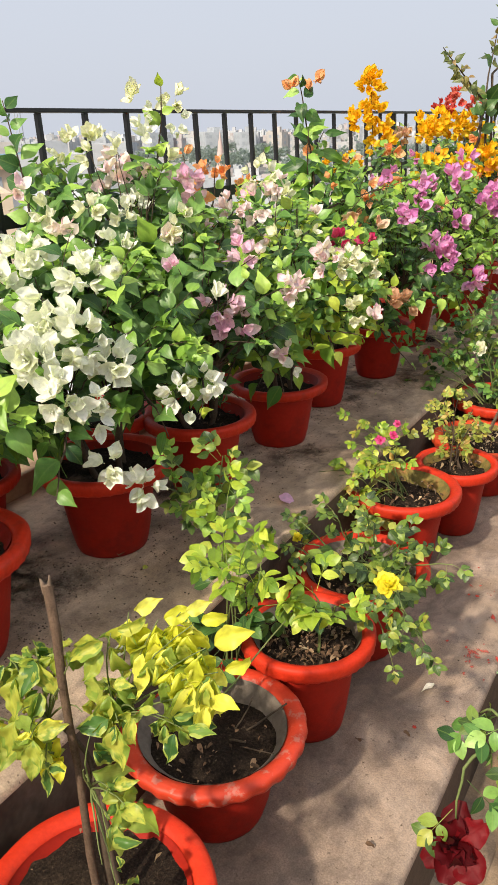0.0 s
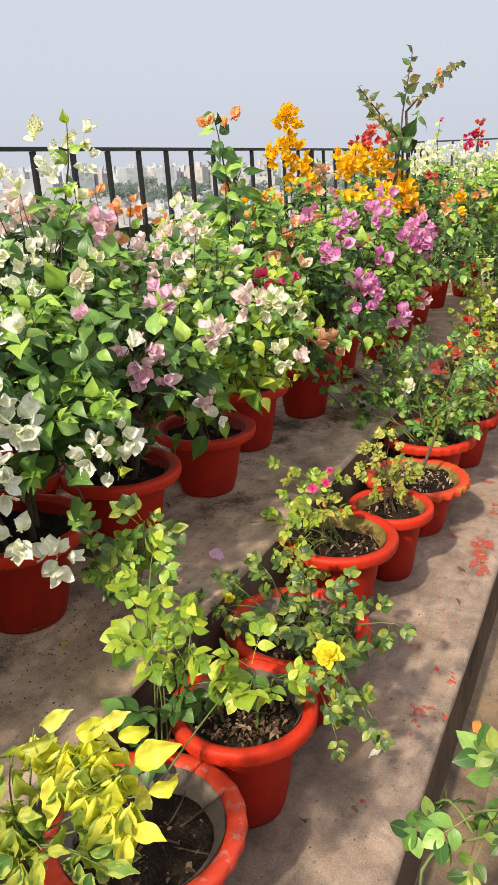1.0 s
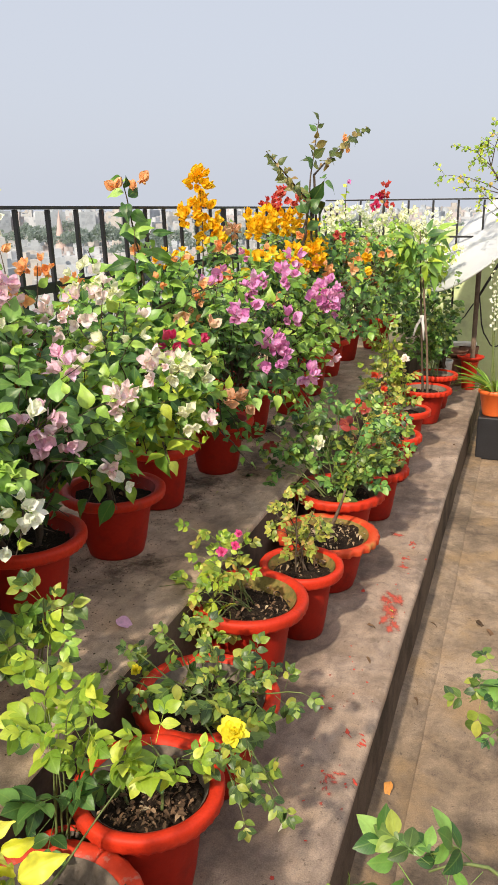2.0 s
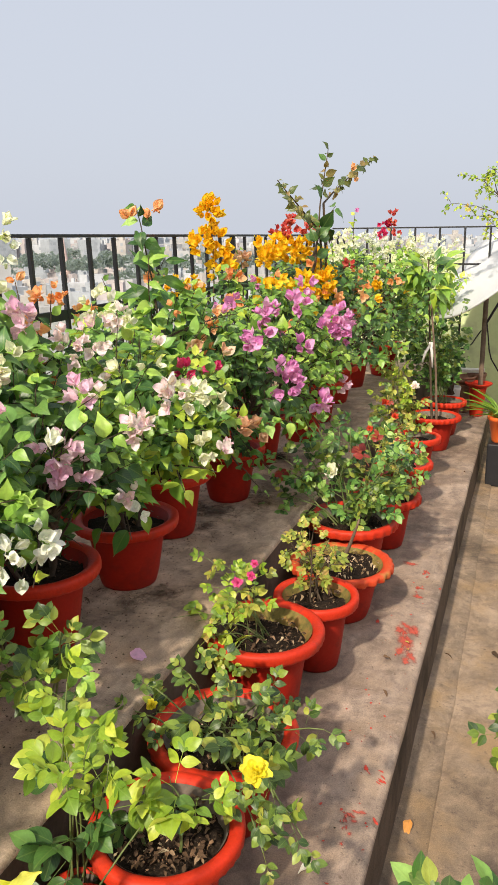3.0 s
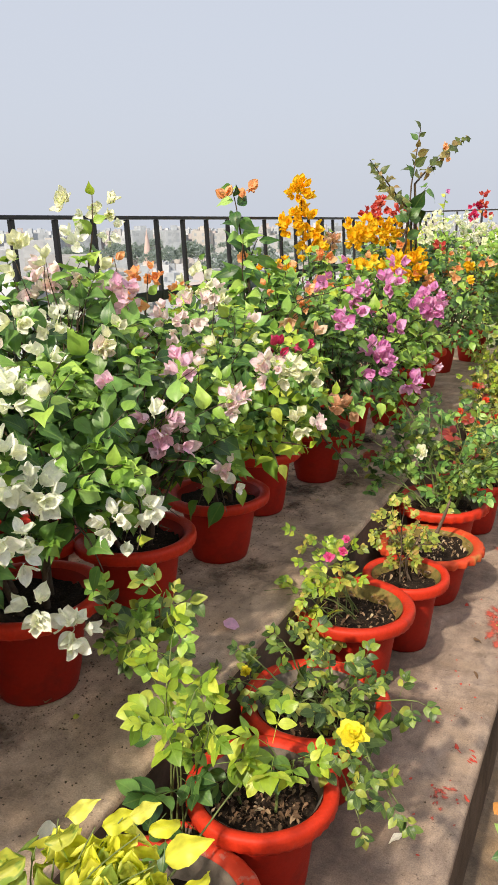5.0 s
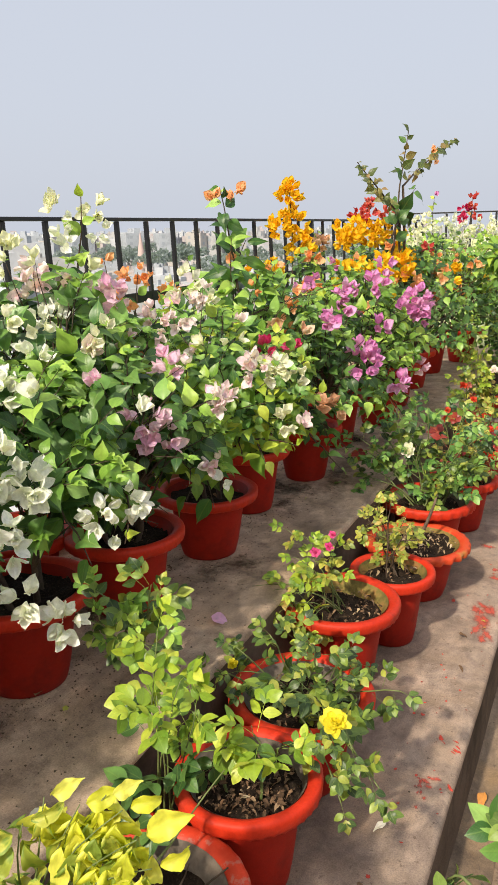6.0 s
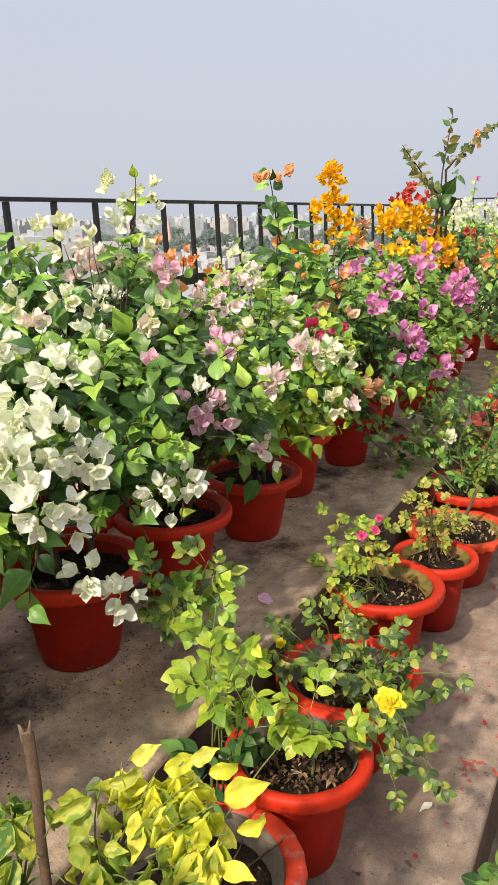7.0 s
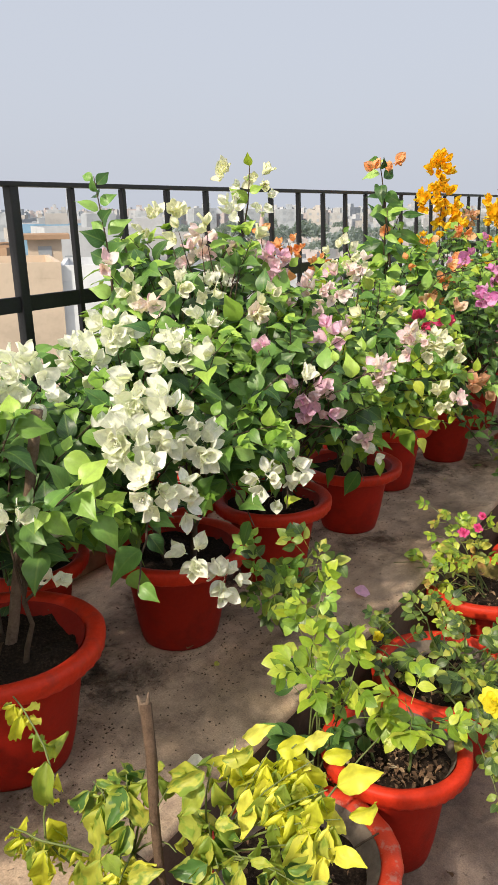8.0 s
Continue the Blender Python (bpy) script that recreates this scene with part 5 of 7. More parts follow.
def rose(label, at, r, h, canes, seed, leaf=0.11, mats=("leaf_rose", "leaf_rose"), blooms=(), per=6, side=3, singles=60, potting=None, name="potted_rose", wood="cane", shape="rose", thick=0.004, flop=0.35, category="potted plant", group="potted roses on the step", start=0.3, accent=0, low_leaves=0):
    """A rose in a pot: canes given as tips, side shoots, compound leaves, blooms."""
    rng = random.Random(seed)
    root = thing(name, at, label, category, group)
    o = Vector(at)
    pot(root, r, h, seed=seed, **(potting or {}))
    paths, items = [], []
    for tip, *rest in canes:
        tip = Vector(tip) - o
        foot = Vector((rng.uniform(-0.25, 0.25) * r, rng.uniform(-0.25, 0.25) * r, 0.76 * h))
        rise = rest[0] if rest else 0.04
        q = bend(foot, tip, rise, rng, 7, 0.02 if thick < 0.008 else 0.004)
        stem_part(root, (q, [thick * (1 - 0.6 * i / 6) for i in range(7)]), M[wood], "thorny green cane" if wood == "cane" else "bare woody cane")
        leaves_on(rng, q, per, leaf, shape, mats, items, start, flop)
        if per:
            way = (q[-1] - q[-2]).normalized() + Vector((0, 0, -0.3))
            items.append((Matrix.Translation(q[-1]) @ frame_of(way, (0.12, -0.55, 0.85), random.Random(len(items)), 0.2) @ Matrix.Scale(0.65 * leaf, 4), shape, len(items) % 4, mats[1]))
        for k in range(side):
            s = q[rng.randrange(2, 6)]
            e = s + Vector((rng.uniform(-0.1, 0.1), rng.uniform(-0.1, 0.1), rng.uniform(0.0, 0.11)))
            t = bend(s, e, 0.01, rng, 4, 0.01)
            paths.append((t, [thick * 0.5, thick * 0.42, thick * 0.35, thick * 0.25]))
            leaves_on(rng, t, 3, leaf * 0.9, shape, mats, items, 0.2, flop)
    # dark leaves hanging low on the canes, in the shade-darkened green
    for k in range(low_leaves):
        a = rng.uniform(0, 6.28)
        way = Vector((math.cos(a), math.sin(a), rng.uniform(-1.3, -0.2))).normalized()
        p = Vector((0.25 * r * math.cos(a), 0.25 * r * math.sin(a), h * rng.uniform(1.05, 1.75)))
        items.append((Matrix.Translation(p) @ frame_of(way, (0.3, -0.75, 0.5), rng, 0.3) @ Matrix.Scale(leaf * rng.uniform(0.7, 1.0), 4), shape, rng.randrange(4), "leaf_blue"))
    if paths:
        tagged(stems("twig_growth", paths, M[wood], root, 5), kind="stuff")
    for k in rng.sample(range(len(items)), min(accent, len(items))):
        items[k] = (*items[k][:3], "leaf_red")
    scatter(root, "leaf", items, singles)
    for c, size, col, *more in blooms:
        kind = more[0] if more else "bloom"
        face = more[1] if len(more) > 1 else (0.3, -0.6, 0.7)
        z = Vector(face).normalized()
        x = z.orthogonal().normalized()
        y = z.cross(x)
        R = Matrix(((x.x, y.x, z.x, 0), (x.y, y.y, z.y, 0), (x.z, y.z, z.z, 0), (0, 0, 0, 1)))
        bloom_part(root, Matrix.Translation(Vector(c) - o) @ R @ Matrix.Scale(size, 4), kind, col, col + " bloom", rng.randrange(99))
    return root


ROSE = ("leaf_rose", "leaf_rose")
rose("pruned rose with one green cane in a scuffed red pot", (0.159, 1.023, ZB), 0.194, 0.226,
     [((0.235, 1.203, 0.067), 0.0)], 31, 0.06, ROSE, per=0, side=0, singles=0, potting=dict(crimp=0.3, rim_mat="rim_worn", fill=0.79, litter=60), thick=0.0034)
rose("lime-green rose squeezed between two larger red pots", (0.075, 1.225, ZB), 0.075, 0.165,
     [((0.105, 1.2, 0.335), 0.01), ((0.065, 1.2, 0.235), 0.03), ((0.15, 1.2, 0.24), 0.03), ((0.10, 1.19, 0.2), 0.03), ((0.175, 1.21, 0.19), 0.03)],
     30, 0.115, ("leaf_lime", "leaf_lime", "leaf_blue"), per=4, side=0, start=0.4, singles=90, potting=dict(litter=4), thick=0.0026, flop=0.25, low_leaves=6)
for k, (tip, w) in enumerate((((0.27, 1.14, -0.09), 0.006), ((0.24, 1.02, -0.11), 0.007), ((0.21, 1.10, -0.07), 0.005), ((0.30, 1.03, -0.12), 0.004))):
    stems("pruned_twig", [(bend((0.15, 1.05, ZB + 0.13), tip, 0.01, random.Random(k), 5, 0.01), [w * 0.5, w * 0.45, w * 0.4, w * 0.36, w * 0.3])], M["bark"], None, 6, "pruned woody twig standing in the pot")["category"] = "twig"
rose("bushy rose with yellow-green leaves in a red pot", (0.209, 1.352, ZB), 0.161, 0.271,
     [((0.112, 1.3, 0.10), 0.05), ((0.205, 1.28, 0.075), 0.05), ((0.15, 1.27, 0.06), 0.06), ((0.253, 1.3, 0.085), 0.05), ((0.30, 1.31, 0.06), 0.06)],
     32, 0.118, ("leaf_lime", "leaf_lime", "leaf_fresh"), per=2, side=0, start=0.76, singles=90, potting=dict(litter=420, fill=0.88), flop=0.2, low_leaves=2)
rose("dark-leaved rose with an open yellow bloom in a red pot", (0.194, 1.70, ZB), 0.186, 0.256,
     [((0.405, 1.33, 0.115), 0.10), ((0.446, 1.33, 0.09), 0.1), ((0.413, 1.33, 0.04), 0.10), ((0.485, 1.33, 0.03), 0.10), ((0.425, 1.33, -0.04), 0.12), ((0.505, 1.34, 0.0), 0.11), ((0.47, 1.6, 0.06), 0.06),
      ((-0.07, 1.6, 0.0), 0.06), ((0.066, 1.6, 0.076), 0.04), ((0.154, 1.6, 0.131), 0.04), ((0.265, 1.6, 0.125), 0.04), ((0.331, 1.6, 0.069), 0.05), ((0.106, 1.58, -0.02), 0.05), ((0.208, 1.58, 0.0), 0.04), ((0.371, 1.6, 0.0), 0.06), ((0.063, 1.6, 0.01), 0.05), ((0.28, 1.6, 0.0), 0.05), ((0.31, 1.8, -0.02), 0.06), ((0.14, 1.78, 0.05), 0.05)],
     33, 0.082, ROSE, [((0.412, 1.33, 0.134), 0.055, "lemon", "bloom", (0.15, -0.5, 0.85)), ((0.033, 1.64, 0.0), 0.026, "lemon")], per=4, side=0, start=0.45, singles=110, potting=dict(litter=220), thick=0.0032)
rose("light rose with small pink blooms in a red pot", (0.132, 2.185, ZB), 0.186, 0.276,
     [((-0.006, 2.1, 0.185), 0.03), ((0.055, 2.1, 0.17), 0.03), ((0.03, 2.08, 0.11), 0.03), ((-0.038, 2.06, 0.0), 0.07), ((-0.11, 2.06, 0.0), 0.09), ((0.06, 2.02, 0.03), 0.05), ((0.09, 2.05, 0.09), 0.03), ((0.02, 2.0, -0.02), 0.08), ((0.10, 1.96, -0.05), 0.09), ((0.143, 2.1, 0.16), 0.03)],
     34, 0.085, ("leaf_mixed", "leaf_lime", "leaf_rose"), [((0.104, 2.041, 0.152), 0.029, "pink"), ((0.142, 2.08, 0.2), 0.022, "pink"), ((0.135, 2.07, 0.165), 0.024, "pink")], per=4, side=0, start=0.5, singles=60, potting=dict(inside="inner_moss", litter=240, fill=0.84), thick=0.0024)
rose("sparse drying rose in a red pot", (0.216, 2.486, ZB), 0.144, 0.262,
     [((0.16, 2.46, 0.14), 0.02), ((0.2, 2.5, 0.16), 0.02), ((0.12, 2.5, 0.10), 0.02), ((0.26, 2.45, 0.08), 0.02)],
     35, 0.06, ("leaf_mixed", "leaf_mixed"), per=6, side=3, singles=30, potting=dict(litter=90, inside="inner_moss", fill=0.87), wood="bark", thick=0.0035)
rose("stout bare cane in a crimped ochre-rimmed red pot", (0.21, 2.871, ZB), 0.198, 0.217,
     [((0.275, 2.87, 0.07), 0.0)],
     36, 0.07, ROSE, per=0, side=0, singles=0, potting=dict(crimp=True, rim_mat="rim_ochre", inside="inner_moss", litter=260, fill=0.9, dry_mat="dry_pale"), wood="stake", thick=0.010)
rose("bushy rose with one white bloom in a red pot", (0.172, 3.21, ZB), 0.198, 0.276,
     [((-0.063, 3.15, 0.129), 0.06), ((0.044, 3.15, 0.285), 0.04), ((0.159, 3.2, 0.34), 0.04), ((0.297, 3.2, 0.306), 0.04), ((0.368, 3.2, 0.196), 0.05), ((0.257, 3.15, 0.137), 0.04), ((0.118, 3.1, 0.165), 0.02), ((0.42, 3.2, 0.156), 0.06), ((-0.025, 3.1, 0.034), 0.06), ((0.19, 3.08, 0.02), 0.05), ((0.307, 3.12, 0.02), 0.06), ((-0.12, 3.15, 0.2), 0.07), ((0.22, 3.3, 0.3), 0.04), ((0.09, 3.3, 0.3), 0.04), ((-0.06, 3.2, 0.29), 0.06), ((-0.1, 3.15, 0.1), 0.07), ((0.0, 3.2, 0.36), 0.04), ((0.4, 3.2, 0.26), 0.05), ((0.33, 3.15, 0.08), 0.05)],
     37, 0.105, ("leaf_rose", "leaf_deep"), [((0.105, 3.1, 0.178), 0.055, "cream", "bloom", (0.2, -0.9, 0.4))], per=4, side=1, start=0.4, singles=90, accent=3, potting=dict(crimp=0.5))
rose("low plant with tiny scarlet blooms in a crimped red pot", (0.24, 3.62, ZB), 0.165, 0.25,
     [((0.3, 3.55, 0.1), 0.03), ((0.2, 3.55, 0.16), 0.03), ((0.36, 3.62, 0.06), 0.03), ((0.14, 3.6, 0.2), 0.03), ((0.3, 3.7, 0.16), 0.03)],
     38, 0.08, ("leaf_mixed", "leaf_rose"), [((0.16, 3.6, 0.24), 0.03, "scarlet"), ((0.30, 3.6, 0.1), 0.03, "scarlet"), ((0.22, 3.55, 0.14), 0.028, "scarlet"), ((0.34, 3.55, 0.06), 0.03, "scarlet")], per=7, side=3, singles=40, accent=12, potting=dict(crimp=True))
rose("scarlet-flowering low plant in a crimped red pot", (0.23, 4.17, ZB), 0.16, 0.26,
     [((0.2, 4.1, 0.16), 0.03), ((0.1, 4.1, 0.22), 0.03), ((0.28, 4.12, 0.1), 0.03), ((0.14, 4.2, 0.28), 0.03)],
     39, 0.08, ("leaf_mixed", "leaf_rose"), [((0.2, 4.05, 0.2), 0.035, "scarlet"), ((0.14, 4.1, 0.26), 0.035, "scarlet"), ((0.26, 4.05, 0.12), 0.03, "scarlet"), ((0.08, 4.0, 0.1), 0.04, "scarlet")], per=7, side=3, singles=40, accent=12, potting=dict(crimp=True))
rose("pale lime shrub rose with a blush bloom in a red pot", (0.215, 4.70, ZB), 0.158, 0.27,
     [((0.12, 4.6, 0.3), 0.03), ((0.05, 4.65, 0.36), 0.03), ((0.2, 4.6, 0.22), 0.03), ((0.0, 4.6, 0.2), 0.03), ((0.08, 4.7, 0.5), 0.03), ((0.02, 4.6, 0.6), 0.02)],
     40, 0.09, ("leaf_mixed", "leaf_lime"), [((0.22, 4.6, 0.26), 0.05, "blush")], per=8, side=3, singles=40)
tree = rose("young staked tree with long drooping leaves in a red pot", (0.245, 5.43, ZB), 0.178, 0.24,
            [((0.165, 5.35, 0.95), 0.0)], 41, 0.17, ("leaf_fresh", "leaf_fresh"), per=0, side=0, singles=0, potting=dict(crimp=True, litter=30), name="potted_sapling", wood="bark", thick=0.010)
rngt = random.Random(5)
its, pth = [], []
for k in range(14):
    a = rngt.uniform(0, 6.28)
    z0 = rngt.uniform(0.86, 1.25)
    s = Vector((-0.08, -0.08, 1.27)) * (z0 / 1.27)
    e = s + Vector((0.13 * math.cos(a), 0.13 * math.sin(a), rngt.uniform(0.0, 0.1)))
    q = bend(s, e, 0.04, rngt, 4, 0.01)
    pth.append((q, [0.003, 0.0026, 0.002, 0.0014]))
    leaves_on(rngt, q, 6, 0.15, "long", ("leaf_fresh", "leaf_lime", "leaf_deep"), its, 0.2, 0.5)
tagged(stems("twig_growth", pth, M["cane"], tree), kind="stuff")
scatter(tree, "leaf", its, 90)
stems("stake", [([(0.02, -0.02, 0.19), (0.0, -0.05, 0.55), (-0.05, -0.075, 1.0)], [0.009, 0.008, 0.007])], M["stake"], tree, 6, "thin wooden stake")
rose("drooping shrub in a crimped red pot at the step's end", (0.262, 5.86, ZB), 0.16, 0.26,
     [((0.2, 5.8, 0.3), 0.03), ((0.1, 5.8, 0.4), 0.03), ((0.15, 5.9, 0.5), 0.03), ((0.05, 5.9, 0.3), 0.03), ((0.3, 5.9, 0.4), 0.03), ((0.0, 5.8, 0.5), 0.03), ((0.25, 5.85, 0.15), 0.03), ((0.35, 5.95, 0.6), 0.03)],
     42, 0.10, ("leaf_deep", "leaf_rose"), per=9, side=4, singles=40, potting=dict(crimp=True))


# nearest pot: wilted variegated shrub with a stake
LIMP = (((0.12, 0.645, 0.12), (0.071, 0.62, 0.14), (-0.007, 0.60, 0.187), (-0.006, 0.62, 0.295), (-0.073, 0.64, 0.341), (-0.112, 0.65, 0.35)),
        ((0.12, 0.645, 0.14), (0.06, 0.61, 0.19), (0.012, 0.58, 0.207), (-0.023, 0.58, 0.203), (-0.057, 0.58, 0.195)))


def croton(at, r, h, seed):
    rng = random.Random(seed)
    root = thing("potted_shrub", at, "wilting shrub with drooping yellow variegated leaves in a red pot", "potted plant", "potted roses on the step")
    o = Vector(at)
    pot(root, r, h, seed=seed, litter=16, fill=0.94, inside="pot")
    foot, node = Vector((0.247, 0.615, ZB + 0.18)), Vector((0.198, 0.65, 0.12))
    fork = {"right": Vector((0.22, 0.69, 0.20)), "left": Vector((0.12, 0.645, 0.19)), "low": Vector((0.22, 0.62, 0.12))}
    trunk = bend(foot - o, node - o, 0.0, rng, 5, 0.008)
    stems("trunk", [(trunk, [0.009, 0.008, 0.0075, 0.007, 0.006])], M["bark"], root, 7, "grey woody trunk")
    stems("trunk", [(bend(foot - o + Vector((0.03, -0.01, 0)), node - o + Vector((0.008, 0, -0.03)), 0.0, rng, 5, 0.01), [0.006, 0.0055, 0.005, 0.0045, 0.004])], M["bark"], root, 6, "grey woody trunk")
    for key, p in fork.items():
        stems("branch", [(bend(node - o, p - o, 0.015, rng, 5, 0.01), [0.005, 0.0045, 0.004, 0.0036, 0.003])], M["bark"], root, 6)
    Y, V, G = "croton_y", "croton", "croton_g"
    hubs = [((0.318, 0.73, 0.40), 11, Y, "right"), ((0.35, 0.725, 0.395), 12, Y, "right"), ((0.375, 0.72, 0.375), 12, Y, "right"), ((0.395, 0.715, 0.345), 9, Y, "right"), ((0.285, 0.725, 0.39), 8, Y, "right"), ((0.25, 0.715, 0.385), 5, Y, "right"),
            ((0.222, 0.70, 0.36), 6, V, "right"), ((0.205, 0.66, 0.34), 7, V, "left"), ((0.24, 0.665, 0.29), 5, V, "right"), ((0.23, 0.68, 0.25), 6, G, "right"),
            ((0.138, 0.665, 0.33), 6, V, "left"), ((0.112, 0.64, 0.325), 6, G, "left"), ((0.09, 0.62, 0.29), 6, V, "left"), ((0.17, 0.63, 0.27), 4, G, "left"), ((0.06, 0.64, 0.29), 4, G, "left"), ((0.07, 0.635, 0.22), 4, V, "left"), ((0.075, 0.63, 0.16), 4, V, "left"),
            ((0.165, 0.575, 0.24), 6, Y, "left"), ((0.125, 0.59, 0.25), 3, V, "left"), ((0.40, 0.71, 0.30), 3, Y, "right"), ((0.17, 0.57, 0.25), 5, V, "left"), ((0.19, 0.575, 0.19), 3, G, "left"),
            ((0.295, 0.57, 0.20), 5, G, "low"), ((0.345, 0.56, 0.215), 7, V, "low"), ((0.26, 0.585, 0.19), 6, G, "low"), ((0.32, 0.55, 0.16), 6, G, "low"), ((0.23, 0.60, 0.17), 5, V, "low"),
            ((0.315, 0.63, 0.30), 3, V, "right"), ((0.30, 0.555, 0.07), 8, G, "low"), ((0.32, 0.56, 0.04), 6, G, "low"), ((0.195, 0.64, 0.25), 7, G, "left"), ((0.225, 0.64, 0.20), 7, G, "low"), ((0.205, 0.63, 0.12), 6, G, "low"), ((0.26, 0.64, 0.25), 6, G, "right"), ((0.28, 0.60, 0.10), 6, G, "low"), ((0.13, 0.635, 0.27), 6, G, "left"), ((0.345, 0.665, 0.285), 4, G, "right"), ((0.365, 0.66, 0.265), 3, G, "right")]
    twig, items = [], []
    pole = (Vector((0.239, 0.588, ZB + 0.17)) - o, Vector((0.1396, 0.664, 0.426)) - o)

    def hang(p, a, mat, k, grow=1.0, limp=0.0):
        way = Vector((math.cos(a), math.sin(a), rng.uniform(-1.7, 0.2) - limp if k else 0.4)).normalized()
        L = rng.uniform(0.036, 0.08) * (0.75 if k == 0 else 1) * grow
        mid = p + way * 0.5 * L
        t = max(0.0, min(1.0, (mid.z - pole[0].z) / (pole[1].z - pole[0].z)))
        gap = mid - pole[0].lerp(pole[1], t)
        if gap.dot(Vector((0.72, -0.6, 0.3))) > -0.015 and abs(gap.x * 0.64 + gap.y * 0.77) < 0.034:
            return
        m = Matrix.Translation(p + way * 0.008) @ frame_of(way, (0.5, -0.75, 0.5), rng, 0.3) @ Matrix.Scale(L, 4)
        items.append((m, "wilt", rng.randrange(7), mat if rng.random() < 0.8 else V))

    for c, n, mat, src in hubs:
        e = Vector(c) - o + Vector((rng.uniform(-0.01, 0.01), rng.uniform(-0.01, 0.01), rng.uniform(-0.01, 0.01)))
        q = bend(fork[src] - o, e, 0.02 if src == "low" else 0.035, rng, 6, 0.006)
        twig.append((q, [0.0019, 0.0017, 0.0015, 0.0012, 0.001, 0.0008]))
        for k in range(int(1.4 * n)):
            f = max(0.55, 1 - 0.03 * k) * 5
            b = min(int(f), 4)
            hang(q[b].lerp(q[b + 1], f - b), 2.4 * k + rng.uniform(-0.6, 0.6), mat, k, 1.15 if mat == Y else 0.95, 1.9 if mat == Y else 0.5)
    # limp shoots arching out over the step
    for way in LIMP:
        knots = [Vector(p) - o for p in way]
        knots = [knots[0], *knots, knots[-1]]
        q = []
        for k in range(1, len(knots) - 2):
            a, b, c, d = knots[k - 1:k + 3]
            q += [0.5 * (2 * b + (c - a) * t + (2 * a - 5 * b + 4 * c - d) * t * t + (3 * b - a - 3 * c + d) * t ** 3) for t in (0.0, 0.33, 0.67)]
        q.append(knots[-1])
        twig.append((q, [0.0022 * (1 - 0.5 * k / len(q)) for k in range(len(q))]))
        for k in range(1, len(q)):
            for s in (0.2, 0.75):
                hang(q[k - 1].lerp(q[k], s), rng.uniform(0, 6.28), rng.choice((V, Y, Y)), 1, 0.95, 1.6)
    tagged(stems("twig_growth", twig, M["cane"], root, 5), kind="stuff")
    scatter(root, "leaf", items, 200)
    a, b = Vector((0.239, 0.588, ZB + 0.17)), Vector((0.1396, 0.664, 0.426))
    q = [a.lerp(b, t / 8) + Vector((0.0015 * math.sin(t * 2.0), 0.0015 * math.cos(t * 1.7), 0)) for t in range(9)]
    st = stems("stake", [([p - o for p in q], [0.0072, 0.007, 0.0066, 0.0064, 0.0063, 0.0066, 0.007, 0.0078, 0.0084])], M["stick"], root, 7, "split wooden stake")
    # splinters at the stake's broken head
    for dx, dz, w in ((-0.004, 0.022, 0.0042), (0.004, 0.030, 0.0036), (0.0, 0.012, 0.005)):
        p = q[-1] - o + Vector((dx, 0.6 * dx, -0.012))
        stems("splinter", [([p, p + Vector((-0.002, 0.0, 0.014)), p + Vector((-0.004 + dx, 0.001, dz))], [w, 0.9 * w, 0.35 * w])], M["stake"], st, 5, "pale splintered wood")
    return root


croton((0.227, 0.594, ZB), 0.19, 0.25, 51)


# ---- far end: dish, planters, wall ----
bm = box(bmesh.new(), -1.02, 7.6, -1.2, 4.2, 7.75, 0.93, 0.01)
whole("wall_north", bm, M["green_wall"], "low pale green plastered wall past the railing", "wall", "structure")

dish = thing("dish_antenna", (0.47, 6.55, ZC), "large white dish antenna on a rusty pole", "dish antenna")
vs, fs = [], []
for k in range(9):
    for i in range(56):
        a, q = 2 * math.pi * i / 56, 0.70 * k / 8
        vs.append((q * math.cos(a), q * math.sin(a), 0.2 * q * q - 0.098))
for k in range(8):
    for i in range(56):
        j = (i + 1) % 56
        fs.append((k * 56 + i, k * 56 + j, (k + 1) * 56 + j, (k + 1) * 56 + i))
aim = Vector((-0.67, -0.27, 0.69)).to_track_quat("Z", "Y").to_matrix().to_4x4()
bowl = part("reflector", mesh_of("reflector", vs, fs), M["white"], dish, "white sheet-metal reflector", Matrix.Translation((0.125, -0.05, 1.56)) @ aim)
md = bowl.modifiers.new("thickness", "SOLIDIFY")
md.thickness = 0.012
stems("pole", [([(0, 0, 0), (0, 0, 1.26)], [0.019, 0.019])], M["stake"], dish, 12, "rusty brown pole")
stems("strut", [([(0, 0, 1.22), (0.17, -0.03, 1.48)], [0.016, 0.016])], M["iron"], dish, 8)
stems("strut", [([(0, 0, 0.98), (0.3, -0.03, 1.56)], [0.01, 0.01])], M["iron"], dish, 8)
stems("cable", [(bend((0.02, -0.02, 1.0), (0.2, 0.1, 0.62), -0.3, random.Random(3), 9, 0.03), [0.006] * 9)], M["iron"], dish, 6, "hanging black cable")
stems("cable", [(bend((-0.02, -0.02, 0.95), (-0.25, 0.05, 0.9), -0.25, random.Random(4), 9, 0.03), [0.005] * 9)], M["iron"], dish, 6, "hanging black cable")


def planter(name, label, x, y, z, r, h, mat, category="planter"):
    root = thing(name, (x, y, z), label, category, "planters at the far end")
    part("bowl", lathe("bowl", [(0, 0.003), (0.7 * r, 0), (0.74 * r, 0.01), (0.95 * r, 0.9 * h), (r, 0.92 * h), (r, h), (0.93 * r, h), (0.88 * r, 0.8 * h)], 32), M[mat], root)
    part("soil", lathe("soil", [(0.9 * r, 0.84 * h), (0.4 * r, 0.86 * h), (0.001, 0.85 * h)], 24), M["soil"], root, "dark soil")
    return root


